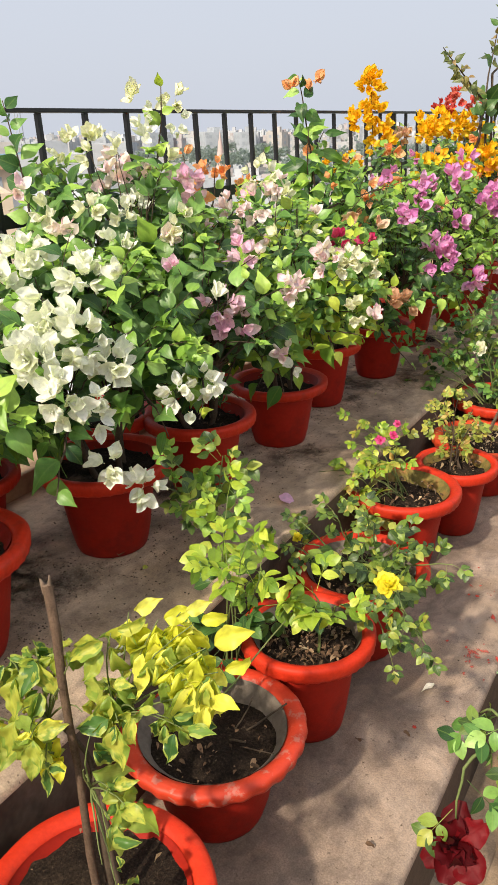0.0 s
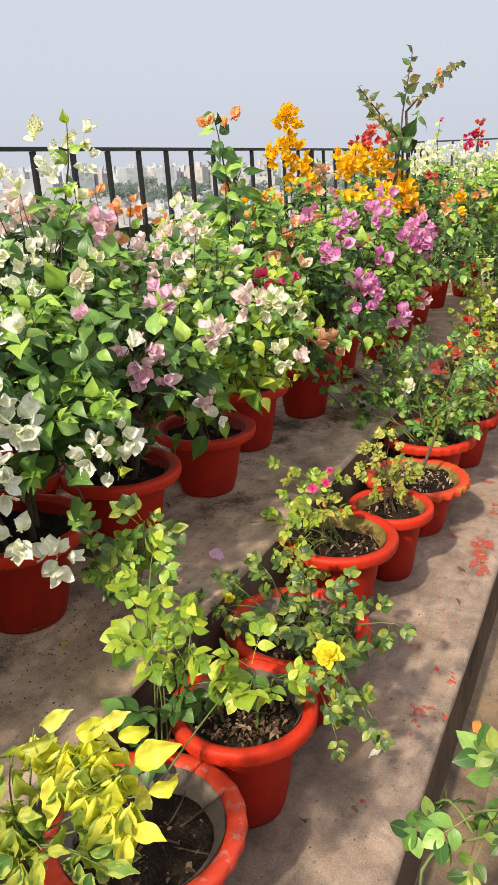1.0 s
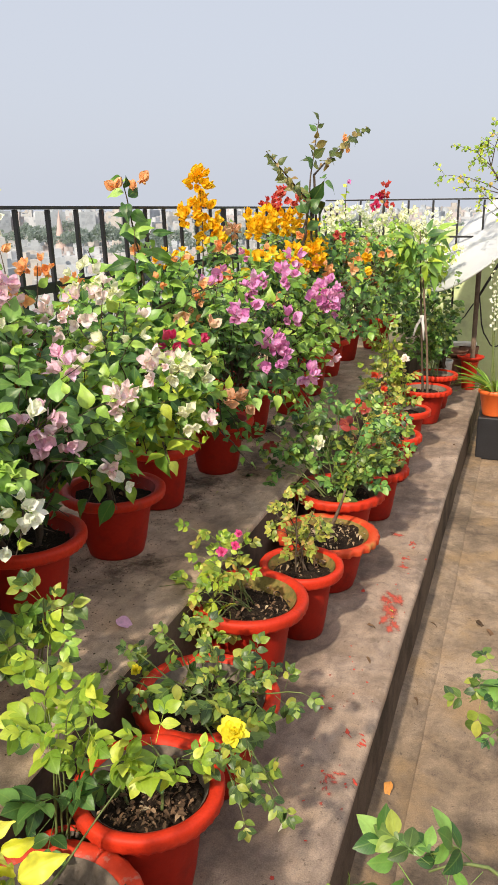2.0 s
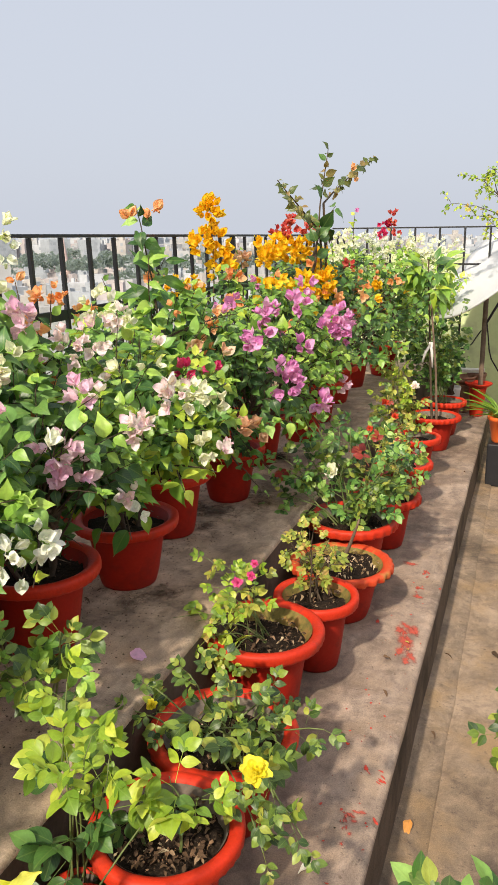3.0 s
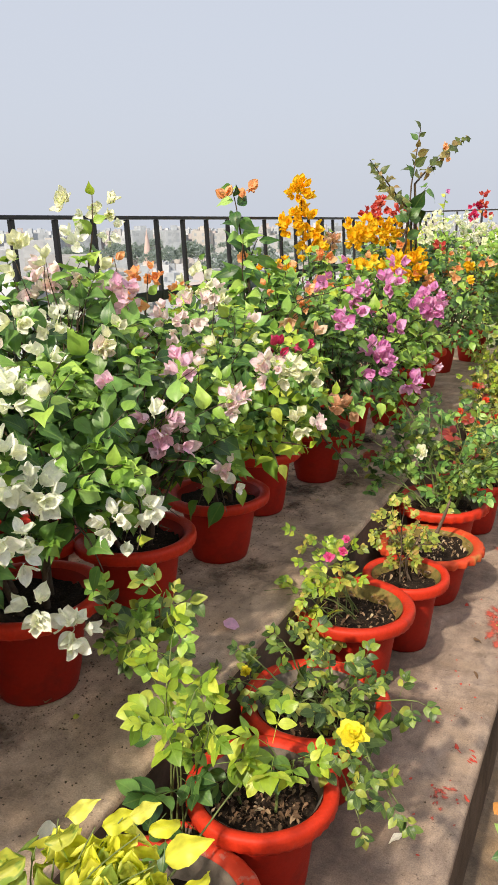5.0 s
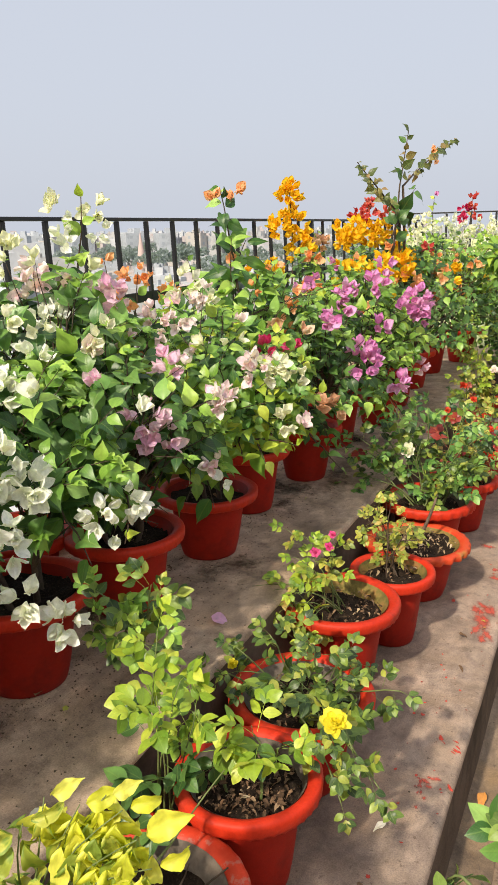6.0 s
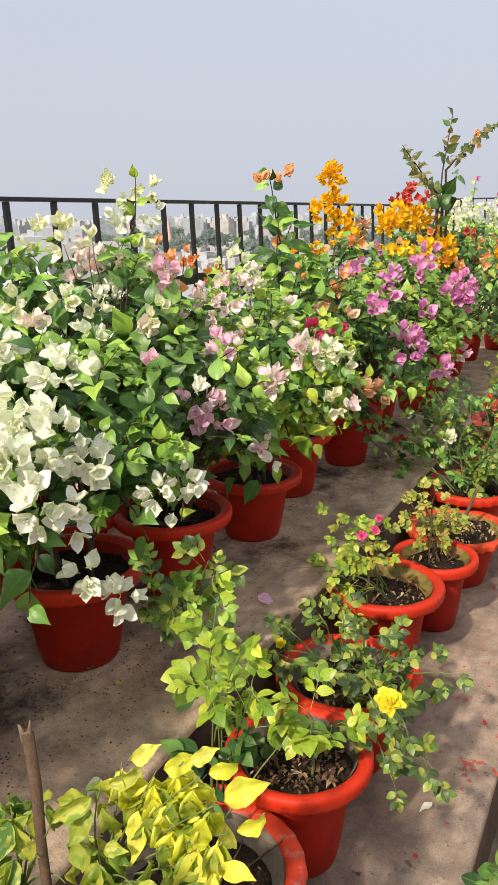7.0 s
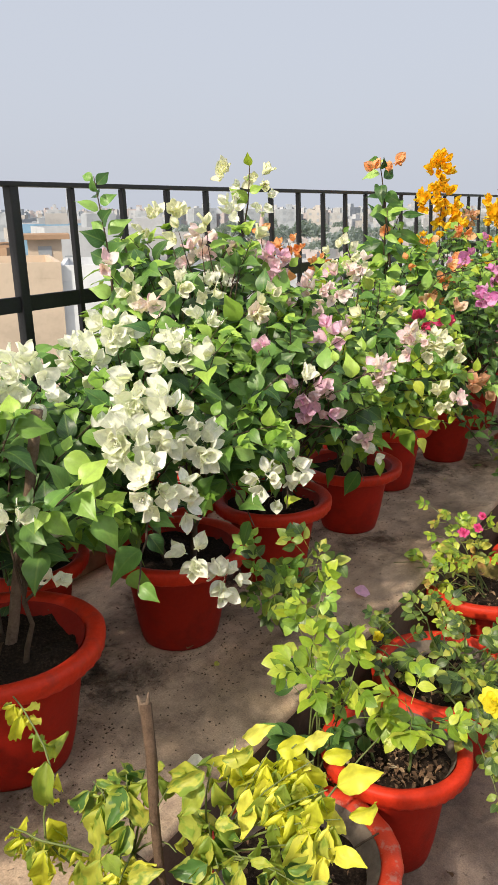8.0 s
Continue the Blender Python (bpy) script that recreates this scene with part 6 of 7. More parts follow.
def saucer(label, x, y, z, r, mat):
    whole("saucer", lathe("saucer", [(0.001, 0.0), (0.7 * r, 0.0), (0.95 * r, 0.018), (r, 0.03), (0.95 * r, 0.032), (0.86 * r, 0.016), (0.6 * r, 0.008), (0.001, 0.008)], 32), M[mat], label, "saucer", "", "clay saucers at the far end", pose(x, y, z, 0, 0, 20 * x))


planter("planter", "dirty white plastic basin half hidden by leaves", 0.26, 6.45, ZB, 0.07, 0.25, "plastic_w")
planter("clay_bowl", "shallow brown clay bowl under stacked saucers", 0.32, 6.68, ZB, 0.085, 0.24, "clay", "bowl")
saucer("brown clay saucer stacked on a bowl", 0.32, 6.68, ZB + 0.245, 0.1, "clay")
saucer("brown clay saucer stacked on another saucer", 0.33, 6.675, ZB + 0.268, 0.098, "clay")
planter("clay_bowl", "brown clay bowl near the dish's pole", 0.42, 6.8, ZB, 0.08, 0.31, "clay", "bowl")
planter("flower_pot", "faded red pot turned to the far end", 0.45, 6.56, ZB, 0.07, 0.235, "rim", "flower pot")
saucer("red clay saucer lying across a pot", 0.455, 6.56, ZB + 0.24, 0.11, "rim")
bm = box(bmesh.new(), 0.29, 6.75, -0.008, 0.48, 6.85, 0.02, 0.006)
whole("board", bm, M["cloth"], "pale board lying across a clay bowl", "board")

bm = box(bmesh.new(), 0.60, 5.5, ZC, 0.80, 5.7, -0.28, 0.01)
whole("stand", bm, M["iron"], "dark block stand under the orange pot", "stand")
grass = thing("potted_grass", (0.70, 5.6, -0.28), "tuberose with grassy leaves and white spikes in an orange pot", "potted plant")
part("pot", lathe("pot", [(0, 0.003), (0.075, 0), (0.08, 0.01), (0.105, 0.15), (0.115, 0.155), (0.115, 0.18), (0.102, 0.18), (0.098, 0.15), (0.001, 0.155)], 32), M["orange_pot"], grass)
rg = random.Random(8)
its = []
for k in range(60):
    a = rg.uniform(0, 6.28)
    way = Vector((math.cos(a), math.sin(a), rg.uniform(0.5, 1.8))).normalized()
    m = Matrix.Translation((0.03 * math.cos(a), 0.03 * math.sin(a), 0.15)) @ frame_of(way, (0, 0, 1), rg, 0.2) @ Matrix.Diagonal((0.045, rg.uniform(0.22, 0.36), 0.3, 1))
    its.append((m, "long", k, "leaf_fresh"))
scatter(grass, "leaf", its, 60)
for a, b in (((-0.03, 0.0, 0.14), (-0.09, 0.0, 1.04)), ((-0.02, 0.01, 0.14), (-0.05, 0.01, 0.92)), ((0.0, 0.0, 0.14), (-0.06, -0.02, 0.8))):
    q = bend(a, b, 0.0, rg, 7, 0.012)
    stems("flower_stem", [(q, [0.005, 0.0048, 0.0045, 0.004, 0.0036, 0.003, 0.0025])], M["cane"], grass, 6, "tall green flower stem")
    fl = []
    for k in range(12):
        s = q[4].lerp(q[6], k / 11)
        d = Vector((math.cos(2.4 * k), math.sin(2.4 * k), 0.9)).normalized()
        fl.append((Matrix.Translation(s + d * 0.008) @ d.to_track_quat("Z", "Y").to_matrix().to_4x4() @ Matrix.Scale(0.042 * (1 - 0.03 * k), 4), "bud", k, "bract_white"))
    scatter(grass, "flower", fl, 12)

# ivy over the white planter, yellow-green tree beside the dish
def bush(name, label, at, centre, radii, n, leaf, mats, seed, singles, per=7, shape="round", category="plant", trunk_r=0.006, reach=0.14):
    rng = random.Random(seed)
    root = thing(name, at, label, category)
    o = Vector(at)
    paths, items = [], []
    loc = Vector(centre) - o
    for e, way, L in twigs(rng, (0, 0, 0), loc, radii, n, reach, -0.8):
        q = bend((rng.uniform(-0.03, 0.03), rng.uniform(-0.03, 0.03), 0), e, 0.08, rng, 6)
        paths.append((q, [trunk_r * (1 - 0.75 * i / 5) for i in range(6)]))
        leaves_on(rng, q, per // 2, leaf, shape, mats, items, 0.5)
        t = bend(e, e + way * L, 0.0, rng, 4, 0.01)
        paths.append((t, [0.0016, 0.0014, 0.0011, 0.0008]))
        leaves_on(rng, t, per, leaf, shape, mats, items, 0.0)
    tagged(stems("twig_growth", paths, M["bark"], root), kind="stuff")
    scatter(root, "leaf", items, singles)
    return root


bush("ivy", "dark green trailing ivy growing from the white planter", (0.27, 6.2, -0.09), (0.13, 6.2, 0.2), (0.15, 0.15, 0.28), 44, 0.055, ("leaf_deep", "leaf_rose"), 61, 40)
tree = thing("small_tree", (1.02, 6.3, ZC), "airy yellow-green small tree leaning beside the dish", "tree")
rngt = random.Random(62)
trunk = [Vector((0.0, 0.0, 0.0)), Vector((-0.1, 0.0, 0.7)), Vector((-0.2, -0.03, 1.3)), Vector((-0.38, -0.06, 1.75)), Vector((-0.5, -0.08, 1.95))]
stems("trunk", [(trunk, [0.02, 0.017, 0.014, 0.01, 0.006])], M["bark"], tree, 7, "thin leaning trunk")
its, pth = [], []
for src, tip in ((3, (0.2, 6.2, 1.32)), (3, (0.27, 6.2, 1.22)), (3, (0.42, 6.15, 1.42)), (4, (0.33, 6.2, 1.50)), (2, (0.46, 6.2, 1.12)), (4, (0.52, 6.2, 1.60)), (3, (0.6, 6.2, 1.47)), (2, (0.42, 6.25, 1.24)), (2, (0.7, 6.2, 1.22)), (4, (0.6, 6.1, 1.67))):
    e = Vector(tip) - Vector((1.02, 6.3, ZC))
    q = bend(trunk[src], e, 0.06, rngt, 7, 0.03)
    pth.append((q, [0.004, 0.0035, 0.003, 0.0026, 0.0022, 0.0018, 0.0012]))
    leaves_on(rngt, q, 12, 0.034, "boug", ("leaf_lime", "leaf_lime"), its, 0.25, 0.6, (0.3, -0.8, 0.4))
    for k in range(5):
        a = q[rngt.randrange(2, 7)]
        t = bend(a, a + Vector((rngt.uniform(-0.1, 0.06), rngt.uniform(-0.05, 0.05), rngt.uniform(-0.08, 0.08))), 0.01, rngt, 4, 0.01)
        pth.append((t, [0.0016, 0.0014, 0.0012, 0.001]))
        leaves_on(rngt, t, 5, 0.034, "boug", ("leaf_lime", "leaf_mixed"), its, 0.2, 0.6, (0.3, -0.8, 0.4))
tagged(stems("twig_growth", pth, M["bark"], tree), kind="stuff")
scatter(tree, "leaf", its, 60)

# roses leaning in over the lower floor
def leaning(label, at, arms, seed, bloom=None, leaf=0.1):
    root = thing("potted_rose", at, label, "potted plant", "potted roses on the floor")
    pot(root, 0.17, 0.27, seed=seed, litter=10)
    rl = random.Random(seed)
    its, o = [], Vector(at)
    for a, b, k in arms:
        q = bend(Vector(a) - o, Vector(b) - o, 0.05, rl, 6, 0.012)
        stems("cane", [(q, [0.0032, 0.003, 0.0028, 0.0024, 0.002, 0.0016])], M["cane"], root, 6, "thorny green cane")
        leaves_on(rl, q, k, leaf, "rose", ("leaf_deep", "leaf_rose"), its, 0.35, 0.3)
    scatter(root, "leaf", its, 80)
    if bloom:
        z = Vector((0.1, -0.72, 0.62)).normalized()
        x = z.orthogonal().normalized()
        y = z.cross(x)
        R = Matrix(((x.x, y.x, z.x, 0), (x.y, y.y, z.y, 0), (x.z, y.z, z.z, 0), (0, 0, 0, 1)))
        bloom_part(root, Matrix.Translation(Vector(bloom) - o) @ R @ Matrix.Scale(0.108, 4), "ragged", "rosered", "drooping dark red rose bloom", 5)


leaning("rose with a drooping dark red bloom standing on the roof floor", (1.22, 0.85, ZC),
        [((1.2, 0.87, -0.36), (0.86, 1.04, 0.13), 0), ((0.86, 1.04, 0.13), (0.70, 1.02, 0.085), 4), ((0.70, 1.02, 0.085), (0.683, 0.955, -0.02), 2), ((0.74, 1.04, 0.11), (0.68, 1.06, 0.12), 3),
         ((1.2, 0.87, -0.36), (0.92, 1.06, 0.2), 3), ((0.92, 1.06, 0.2), (0.81, 1.04, 0.22), 5), ((0.88, 1.07, 0.16), (0.80, 1.06, 0.14), 4), ((0.86, 1.05, 0.16), (0.73, 1.04, 0.14), 3)], 71, (0.687, 0.94, -0.05))
leaning("leafy rose without blooms standing on the roof floor", (1.36, 1.72, ZC),
        [((1.34, 1.72, -0.36), (0.96, 1.85, -0.02), 3), ((0.96, 1.85, -0.02), (0.82, 1.82, -0.03), 4), ((0.95, 1.85, -0.02), (0.84, 1.84, 0.05), 3), ((1.0, 1.8, -0.06), (0.87, 1.78, -0.08), 3)], 73)

# ---- small rose creeping from between the white bougainvilleas ----
creep = thing("rose_seedling", (-0.17, 1.52, 0), "small wild rose growing between the red pots", "plant")
rc = random.Random(72)
its = []
for tip in ((0.24, -0.22, 0.34), (0.20, -0.22, 0.37), (0.15, -0.24, 0.27), (0.06, -0.22, 0.33), (0.12, -0.24, 0.22), (0.05, -0.24, 0.27), (0.17, -0.23, 0.24)):
    q = bend((0, 0, 0.0), tip, 0.08, rc, 6, 0.02)
    stems("cane", [(q, [0.003, 0.0028, 0.0024, 0.002, 0.0016, 0.0012])], M["cane"], creep, 5)
    leaves_on(rc, q, 5, 0.085, "rose", ("leaf_rose", "leaf_fresh"), its, 0.3, 0.3)
scatter(creep, "leaf", its, 40)


# ---- splashes, fallen leaves, dirt ----
def blot(name, x, y, z, rx, ry, seed, mat, label, turn=0.0):
    """Thin irregular patch of dried paint."""
    rr = random.Random(seed)
    n = 44
    vs, uv = [(0, 0, 0.0018)], [(0.0, 0.0)]
    for q in (0.55, 1.0):
        for i in range(n):
            a = 2 * math.pi * i / n
            s = q * (0.78 + 0.42 * noise.noise(Vector((math.cos(a) * 1.3, math.sin(a) * 1.3, seed * 3.1))) + 0.2 * noise.noise(Vector((math.cos(a) * 4, math.sin(a) * 4, seed * 1.7))))
            vs.append((rx * s * math.cos(a), ry * s * math.sin(a), 0.0018 - 0.0006 * q))
            uv.append((q, 0.0))
    fs = [(0, 1 + i, 1 + (i + 1) % n) for i in range(n)] + [(1 + i, 1 + n + i, 1 + n + (i + 1) % n, 1 + (i + 1) % n) for i in range(n)]
    whole(name, mesh_of(name, vs, fs, uv), M[mat], label, "paint splash", "", "paint splashes on the step", pose(x, y, z, 0, 0, turn))


SPLASH = "dried red paint splash on the concrete step"
SPLASHES = ((0.487, 2.735, 0.046, 0.120, "splash_thin", 10),
            (0.470, 2.790, 0.020, 0.040, "splash_thin", -15),
            (0.362, 2.842, 0.010, 0.020, "splash", 0),
            (0.468, 3.177, 0.022, 0.030, "splash_thin", 30),
            (0.472, 3.324, 0.020, 0.045, "splash_thin", 10),
            (0.493, 1.997, 0.009, 0.014, "splash", 20),
            (0.500, 1.985, 0.002, 0.020, "splash", 45),
            (0.545, 1.961, 0.008, 0.026, "splash", 55),
            (0.398, 2.081, 0.006, 0.008, "splash", 0),
            (0.421, 2.085, 0.008, 0.010, "splash", 60),
            (0.499, 1.803, 0.022, 0.032, "splash_thin", 70),
            (0.485, 1.785, 0.014, 0.030, "splash_thin", 10),
            (0.557, 1.804, 0.006, 0.018, "splash", 35),
            (0.387, 2.135, 0.004, 0.018, "splash_thin", 50),
            (0.430, 2.347, 0.004, 0.005, "splash", 0),
            (0.498, 2.251, 0.005, 0.007, "splash", 60),
            (0.467, 1.820, 0.005, 0.007, "splash", 0),
            (0.535, 1.792, 0.005, 0.006, "splash", 0),
            (0.493, 1.706, 0.009, 0.012, "splash_thin", 0),
            (0.448, 1.453, 0.008, 0.009, "splash", 0),
            (0.380, 2.252, 0.008, 0.010, "splash_thin", 0),
            (0.445, 2.307, 0.005, 0.007, "splash", 0),
            (0.504, 1.744, 0.010, 0.012, "splash_thin", 0),
            (0.552, 3.202, 0.006, 0.010, "splash", 0),
            (0.468, 2.622, 0.008, 0.012, "splash_thin", 0))
rs = random.Random(17)
for k, (x, y, rx, ry, mat, turn) in enumerate(SPLASHES):
    if max(rx, ry) > 0.025:
        for i in range(7):
            s = rs.uniform(0.3, 0.62)
            blot("paint_splash", x + rs.gauss(0, 0.5 * rx), y + rs.gauss(0, 0.5 * ry), ZB + 0.0003 * i, rx * s, ry * s, 100 + 9 * k + i, mat, SPLASH, turn + rs.uniform(-25, 25))
    else:
        blot("paint_splash", x, y, ZB, rx, ry, k + 1, mat, SPLASH, turn)
blot("paint_splash", 0.484, 2.715, ZB + 0.001, 0.04, 0.10, 901, "splash_thin", SPLASH, 22)
blot("paint_splash", 0.52, 2.625, ZB + 0.0013, 0.022, 0.07, 902, "splash_thin", SPLASH, 26)
blot("paint_splash", 0.45, 2.80, ZB + 0.0016, 0.03, 0.05, 903, "splash_thin", SPLASH, 10)
blot("paint_splash", 0.40, 3.42, ZB + 0.001, 0.03, 0.06, 904, "splash_thin", SPLASH, 60)
blot("paint_splash", 0.475, 3.10, ZB + 0.001, 0.035, 0.04, 905, "splash_thin", SPLASH, 30)
for k in range(40):
    x, y = rs.uniform(0.40, 0.56), rs.choice((rs.uniform(1.5, 2.5), rs.uniform(2.4, 3.4)))
    s = rs.uniform(0.0015, 0.005)
    blot("paint_splash", x, y, ZB, s, s * rs.uniform(1.0, 2.0), 40 + k, rs.choice(("splash", "splash_thin")), SPLASH, rs.uniform(0, 180))


def fallen(name, label, x, y, z, size, shape, mat, seed):
    rr = random.Random(seed)
    ob = part(name, shared(shape, seed, mat), None, None, label, pose(x, y, z + 0.014, rr.uniform(-12, 6), rr.uniform(-10, 10), rr.uniform(0, 360)) @ Matrix.Scale(size, 4))
    tagged(ob, "", "fallen leaf", "fallen leaves")


fallen("fallen_bract", "fallen mauve bract on the upper tier", -0.123, 1.82, 0.0, 0.055, "round", "bract_mauve", 1)
fallen("fallen_leaf", "curled ochre leaf lying beside a pot", -0.325, 1.315, 0.0, 0.06, "litter", "dry", 2)
fallen("fallen_bract", "fallen white bract on the upper tier", -0.05, 1.02, 0.0, 0.05, "round", "bract_white", 3)
fallen("fallen_leaf", "pale fallen leaf on the concrete step", 0.444, 1.612, ZB, 0.04, "litter", "bract_cream", 4)
fallen("fallen_leaf", "small ochre leaf on the concrete step", 0.432, 2.572, ZB, 0.035, "litter", "dry", 5)
fallen("fallen_leaf", "curled orange-brown leaf on the roof floor", 0.605, 2.104, ZC + 0.02, 0.055, "litter", "orange_leaf", 6)
fallen("fallen_leaf", "large dry leaf on the roof floor", 0.817, 2.464, ZC, 0.05, "litter", "dry", 12)
fallen("fallen_leaf", "curled dry leaf on the roof floor", 0.773, 3.194, ZC, 0.05, "litter", "dry", 13)
fallen("fallen_leaf", "brown dry leaf on the roof floor", 0.821, 3.138, ZC, 0.055, "litter", "dry", 14)
fallen("fallen_leaf", "dry leaf at the riser's foot", 0.60, 3.085, ZC + 0.02, 0.04, "litter", "dry", 15)
fallen("fallen_leaf", "dry leaf on the roof floor", 0.61, 2.55, ZC + 0.02, 0.035, "litter", "dry", 7)
fallen("fallen_leaf", "dry leaf on the concrete step", 0.36, 1.33, ZB, 0.03, "litter", "dry", 8)
fallen("fallen_leaf", "green leaf on the upper tier", -0.17, 3.07, 0.0, 0.06, "litter", "leaf_fresh", 9)
rf = random.Random(23)
for k in range(26):
    up = rf.random() < 0.65
    x, y = (rf.uniform(-0.5, -0.03), rf.uniform(0.9, 4.5)) if up else (rf.uniform(0.4, 0.56), rf.uniform(1.0, 5.0))
    fallen("fallen_leaf", "small dry leaf on the concrete", x, y, 0.0 if up else ZB, rf.uniform(0.012, 0.03), "litter", rf.choice(("dry", "dry", "leaf_mixed")), 30 + k)

# crumbs of earth swept round the pots
vs, fs = [], []
for k in range(9000):
    lot = rf.random()
    if lot < 0.985:
        y = rf.uniform(0.7, 5.0)
        x, z0 = -0.40 + rf.gauss(0, 0.17), 0.0
        if lot < 0.3:
            px, py, pr, _ = rf.choice(UPPER_POTS[:5])
            a, q = rf.uniform(-2.2, 1.2), pr * (0.6 + abs(rf.gauss(0, 0.5)))
            x, y = px + q * math.cos(a), py + q * math.sin(a)
        if x > -0.02 or x < -0.8:
            continue
    else:
        x, y, z0 = rf.uniform(0.38, XB - 0.01), rf.uniform(0.6, 5.0), ZB
    s = 0.0006 + 0.0034 * rf.random() ** 3.6
    b = len(vs)
    a = rf.uniform(0, 6.28)
    for i in range(3):
        vs.append((x + s * math.cos(a + 2.1 * i), y + s * math.sin(a + 2.1 * i), z0 + 0.0004))
    vs.append((x, y, z0 + s * 0.9))
    fs += [(b, b + 1, b + 3), (b + 1, b + 2, b + 3), (b + 2, b, b + 3)]
whole("dirt", mesh_of("dirt", vs, fs, shade=False), M["grit"], "dark crumbs of earth scattered round the pots", "dirt", "stuff")

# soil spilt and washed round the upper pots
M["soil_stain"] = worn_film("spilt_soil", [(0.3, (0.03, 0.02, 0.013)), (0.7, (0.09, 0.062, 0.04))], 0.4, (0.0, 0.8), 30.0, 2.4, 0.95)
for x, y, r, h in UPPER_POTS:
    vs, fs, uv = [], [], []
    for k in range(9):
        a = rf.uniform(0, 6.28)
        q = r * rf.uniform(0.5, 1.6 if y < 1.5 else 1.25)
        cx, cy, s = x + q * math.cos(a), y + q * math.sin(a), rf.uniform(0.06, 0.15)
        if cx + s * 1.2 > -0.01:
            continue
        b = len(vs)
        vs.append((cx, cy, 0.001 + 0.0003 * k))
        uv.append((0.0, 0.0))
        for ring in (0.5, 1.0):
            for i in range(32):
                t = 2 * math.pi * i / 32
                g = ring * s * (0.8 + 0.5 * noise.noise(Vector((math.cos(t) * 1.6, math.sin(t) * 1.6, cx * 31))))
                vs.append((cx + g * math.cos(t), cy + g * math.sin(t), 0.001 + 0.0003 * k))
                uv.append((ring, 0.0))
        fs += [(b, b + 1 + i, b + 1 + (i + 1) % 32) for i in range(32)] + [(b + 1 + i, b + 33 + i, b + 33 + (i + 1) % 32, b + 1 + (i + 1) % 32) for i in range(32)]
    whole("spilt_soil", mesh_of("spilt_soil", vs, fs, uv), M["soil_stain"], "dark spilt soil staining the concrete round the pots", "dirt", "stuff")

# white cloth strip on the sapling's stake
vs = []
bm = bmesh.new()
box(bm, -0.014, -0.014, 0, 0.014, 0.014, 0.035, 0.006)
tie = thing("cloth_tie", (0.205, 5.378, 0.38), "white cloth strip tied round the sapling", "cloth tie")
part("knot", bm, M["cloth"], tie)
for sx, ln in ((-0.03, 0.1), (0.012, 0.13)):
    v, f = tube([([(0, -0.015, 0.02), (sx, -0.025, -0.03), (sx * 1.6, -0.02, -ln)], [0.009, 0.010, 0.006])], 5)
    part("loose_end", mesh_of("loose_end", v, f), M["cloth"], tie)

# stake of the nearest white bougainvillea
STAKE_FOOT, STAKE_TOP = Vector((-0.39, 0.85, 0.2)), Vector((-0.325, 0.925, 0.70))
stk = [STAKE_FOOT.lerp(STAKE_TOP, t / 6) + Vector((0.003 * math.sin(t * 1.9), 0, 0)) for t in range(7)]
v, f = tube([(stk, [0.012, 0.0115, 0.011, 0.011, 0.0105, 0.011, 0.0115])], 8)
whole("wooden_stake", mesh_of("wooden_stake", v, f), M["stake"], "weathered wooden stake pushed into a pot", "stake")

# ---- city below ----
GROUND = -16.0
# ground tone is paled: the haze over it is in the base colour
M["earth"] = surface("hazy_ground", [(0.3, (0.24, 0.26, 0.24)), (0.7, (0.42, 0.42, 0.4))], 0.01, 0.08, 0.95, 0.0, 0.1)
bm = bmesh.new()
bmesh.ops.create_grid(bm, x_segments=40, y_segments=40, size=4000, matrix=Matrix.Translation((0, 0, GROUND)))
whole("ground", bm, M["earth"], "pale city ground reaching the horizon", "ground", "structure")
# far house paints are pulled towards grey-blue, with the haze mixed in
HAZED_PAINT = {"cream": (0.50, 0.475, 0.45), "white": (0.53, 0.55, 0.58), "grey": (0.41, 0.44, 0.475), "pink": (0.49, 0.445, 0.445), "blue": (0.26, 0.42, 0.58), "ochre": (0.62, 0.51, 0.4), "rust": (0.4, 0.27, 0.18), "sand": (0.45, 0.455, 0.46), "pale": (0.445, 0.48, 0.52), "bright": (0.68, 0.71, 0.75)}
for key, c in HAZED_PAINT.items():
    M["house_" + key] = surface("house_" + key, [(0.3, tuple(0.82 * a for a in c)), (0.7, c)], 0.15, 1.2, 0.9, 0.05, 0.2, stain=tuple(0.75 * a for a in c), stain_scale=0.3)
# window panes lightened to grey, as haze would lower their contrast
M["pane"] = surface("hazed_window", [(0.3, (0.28, 0.31, 0.345)), (0.7, (0.34, 0.37, 0.405))], 0.5, 5.0, 0.3, 0.0, 0.5)
rb = random.Random(91)


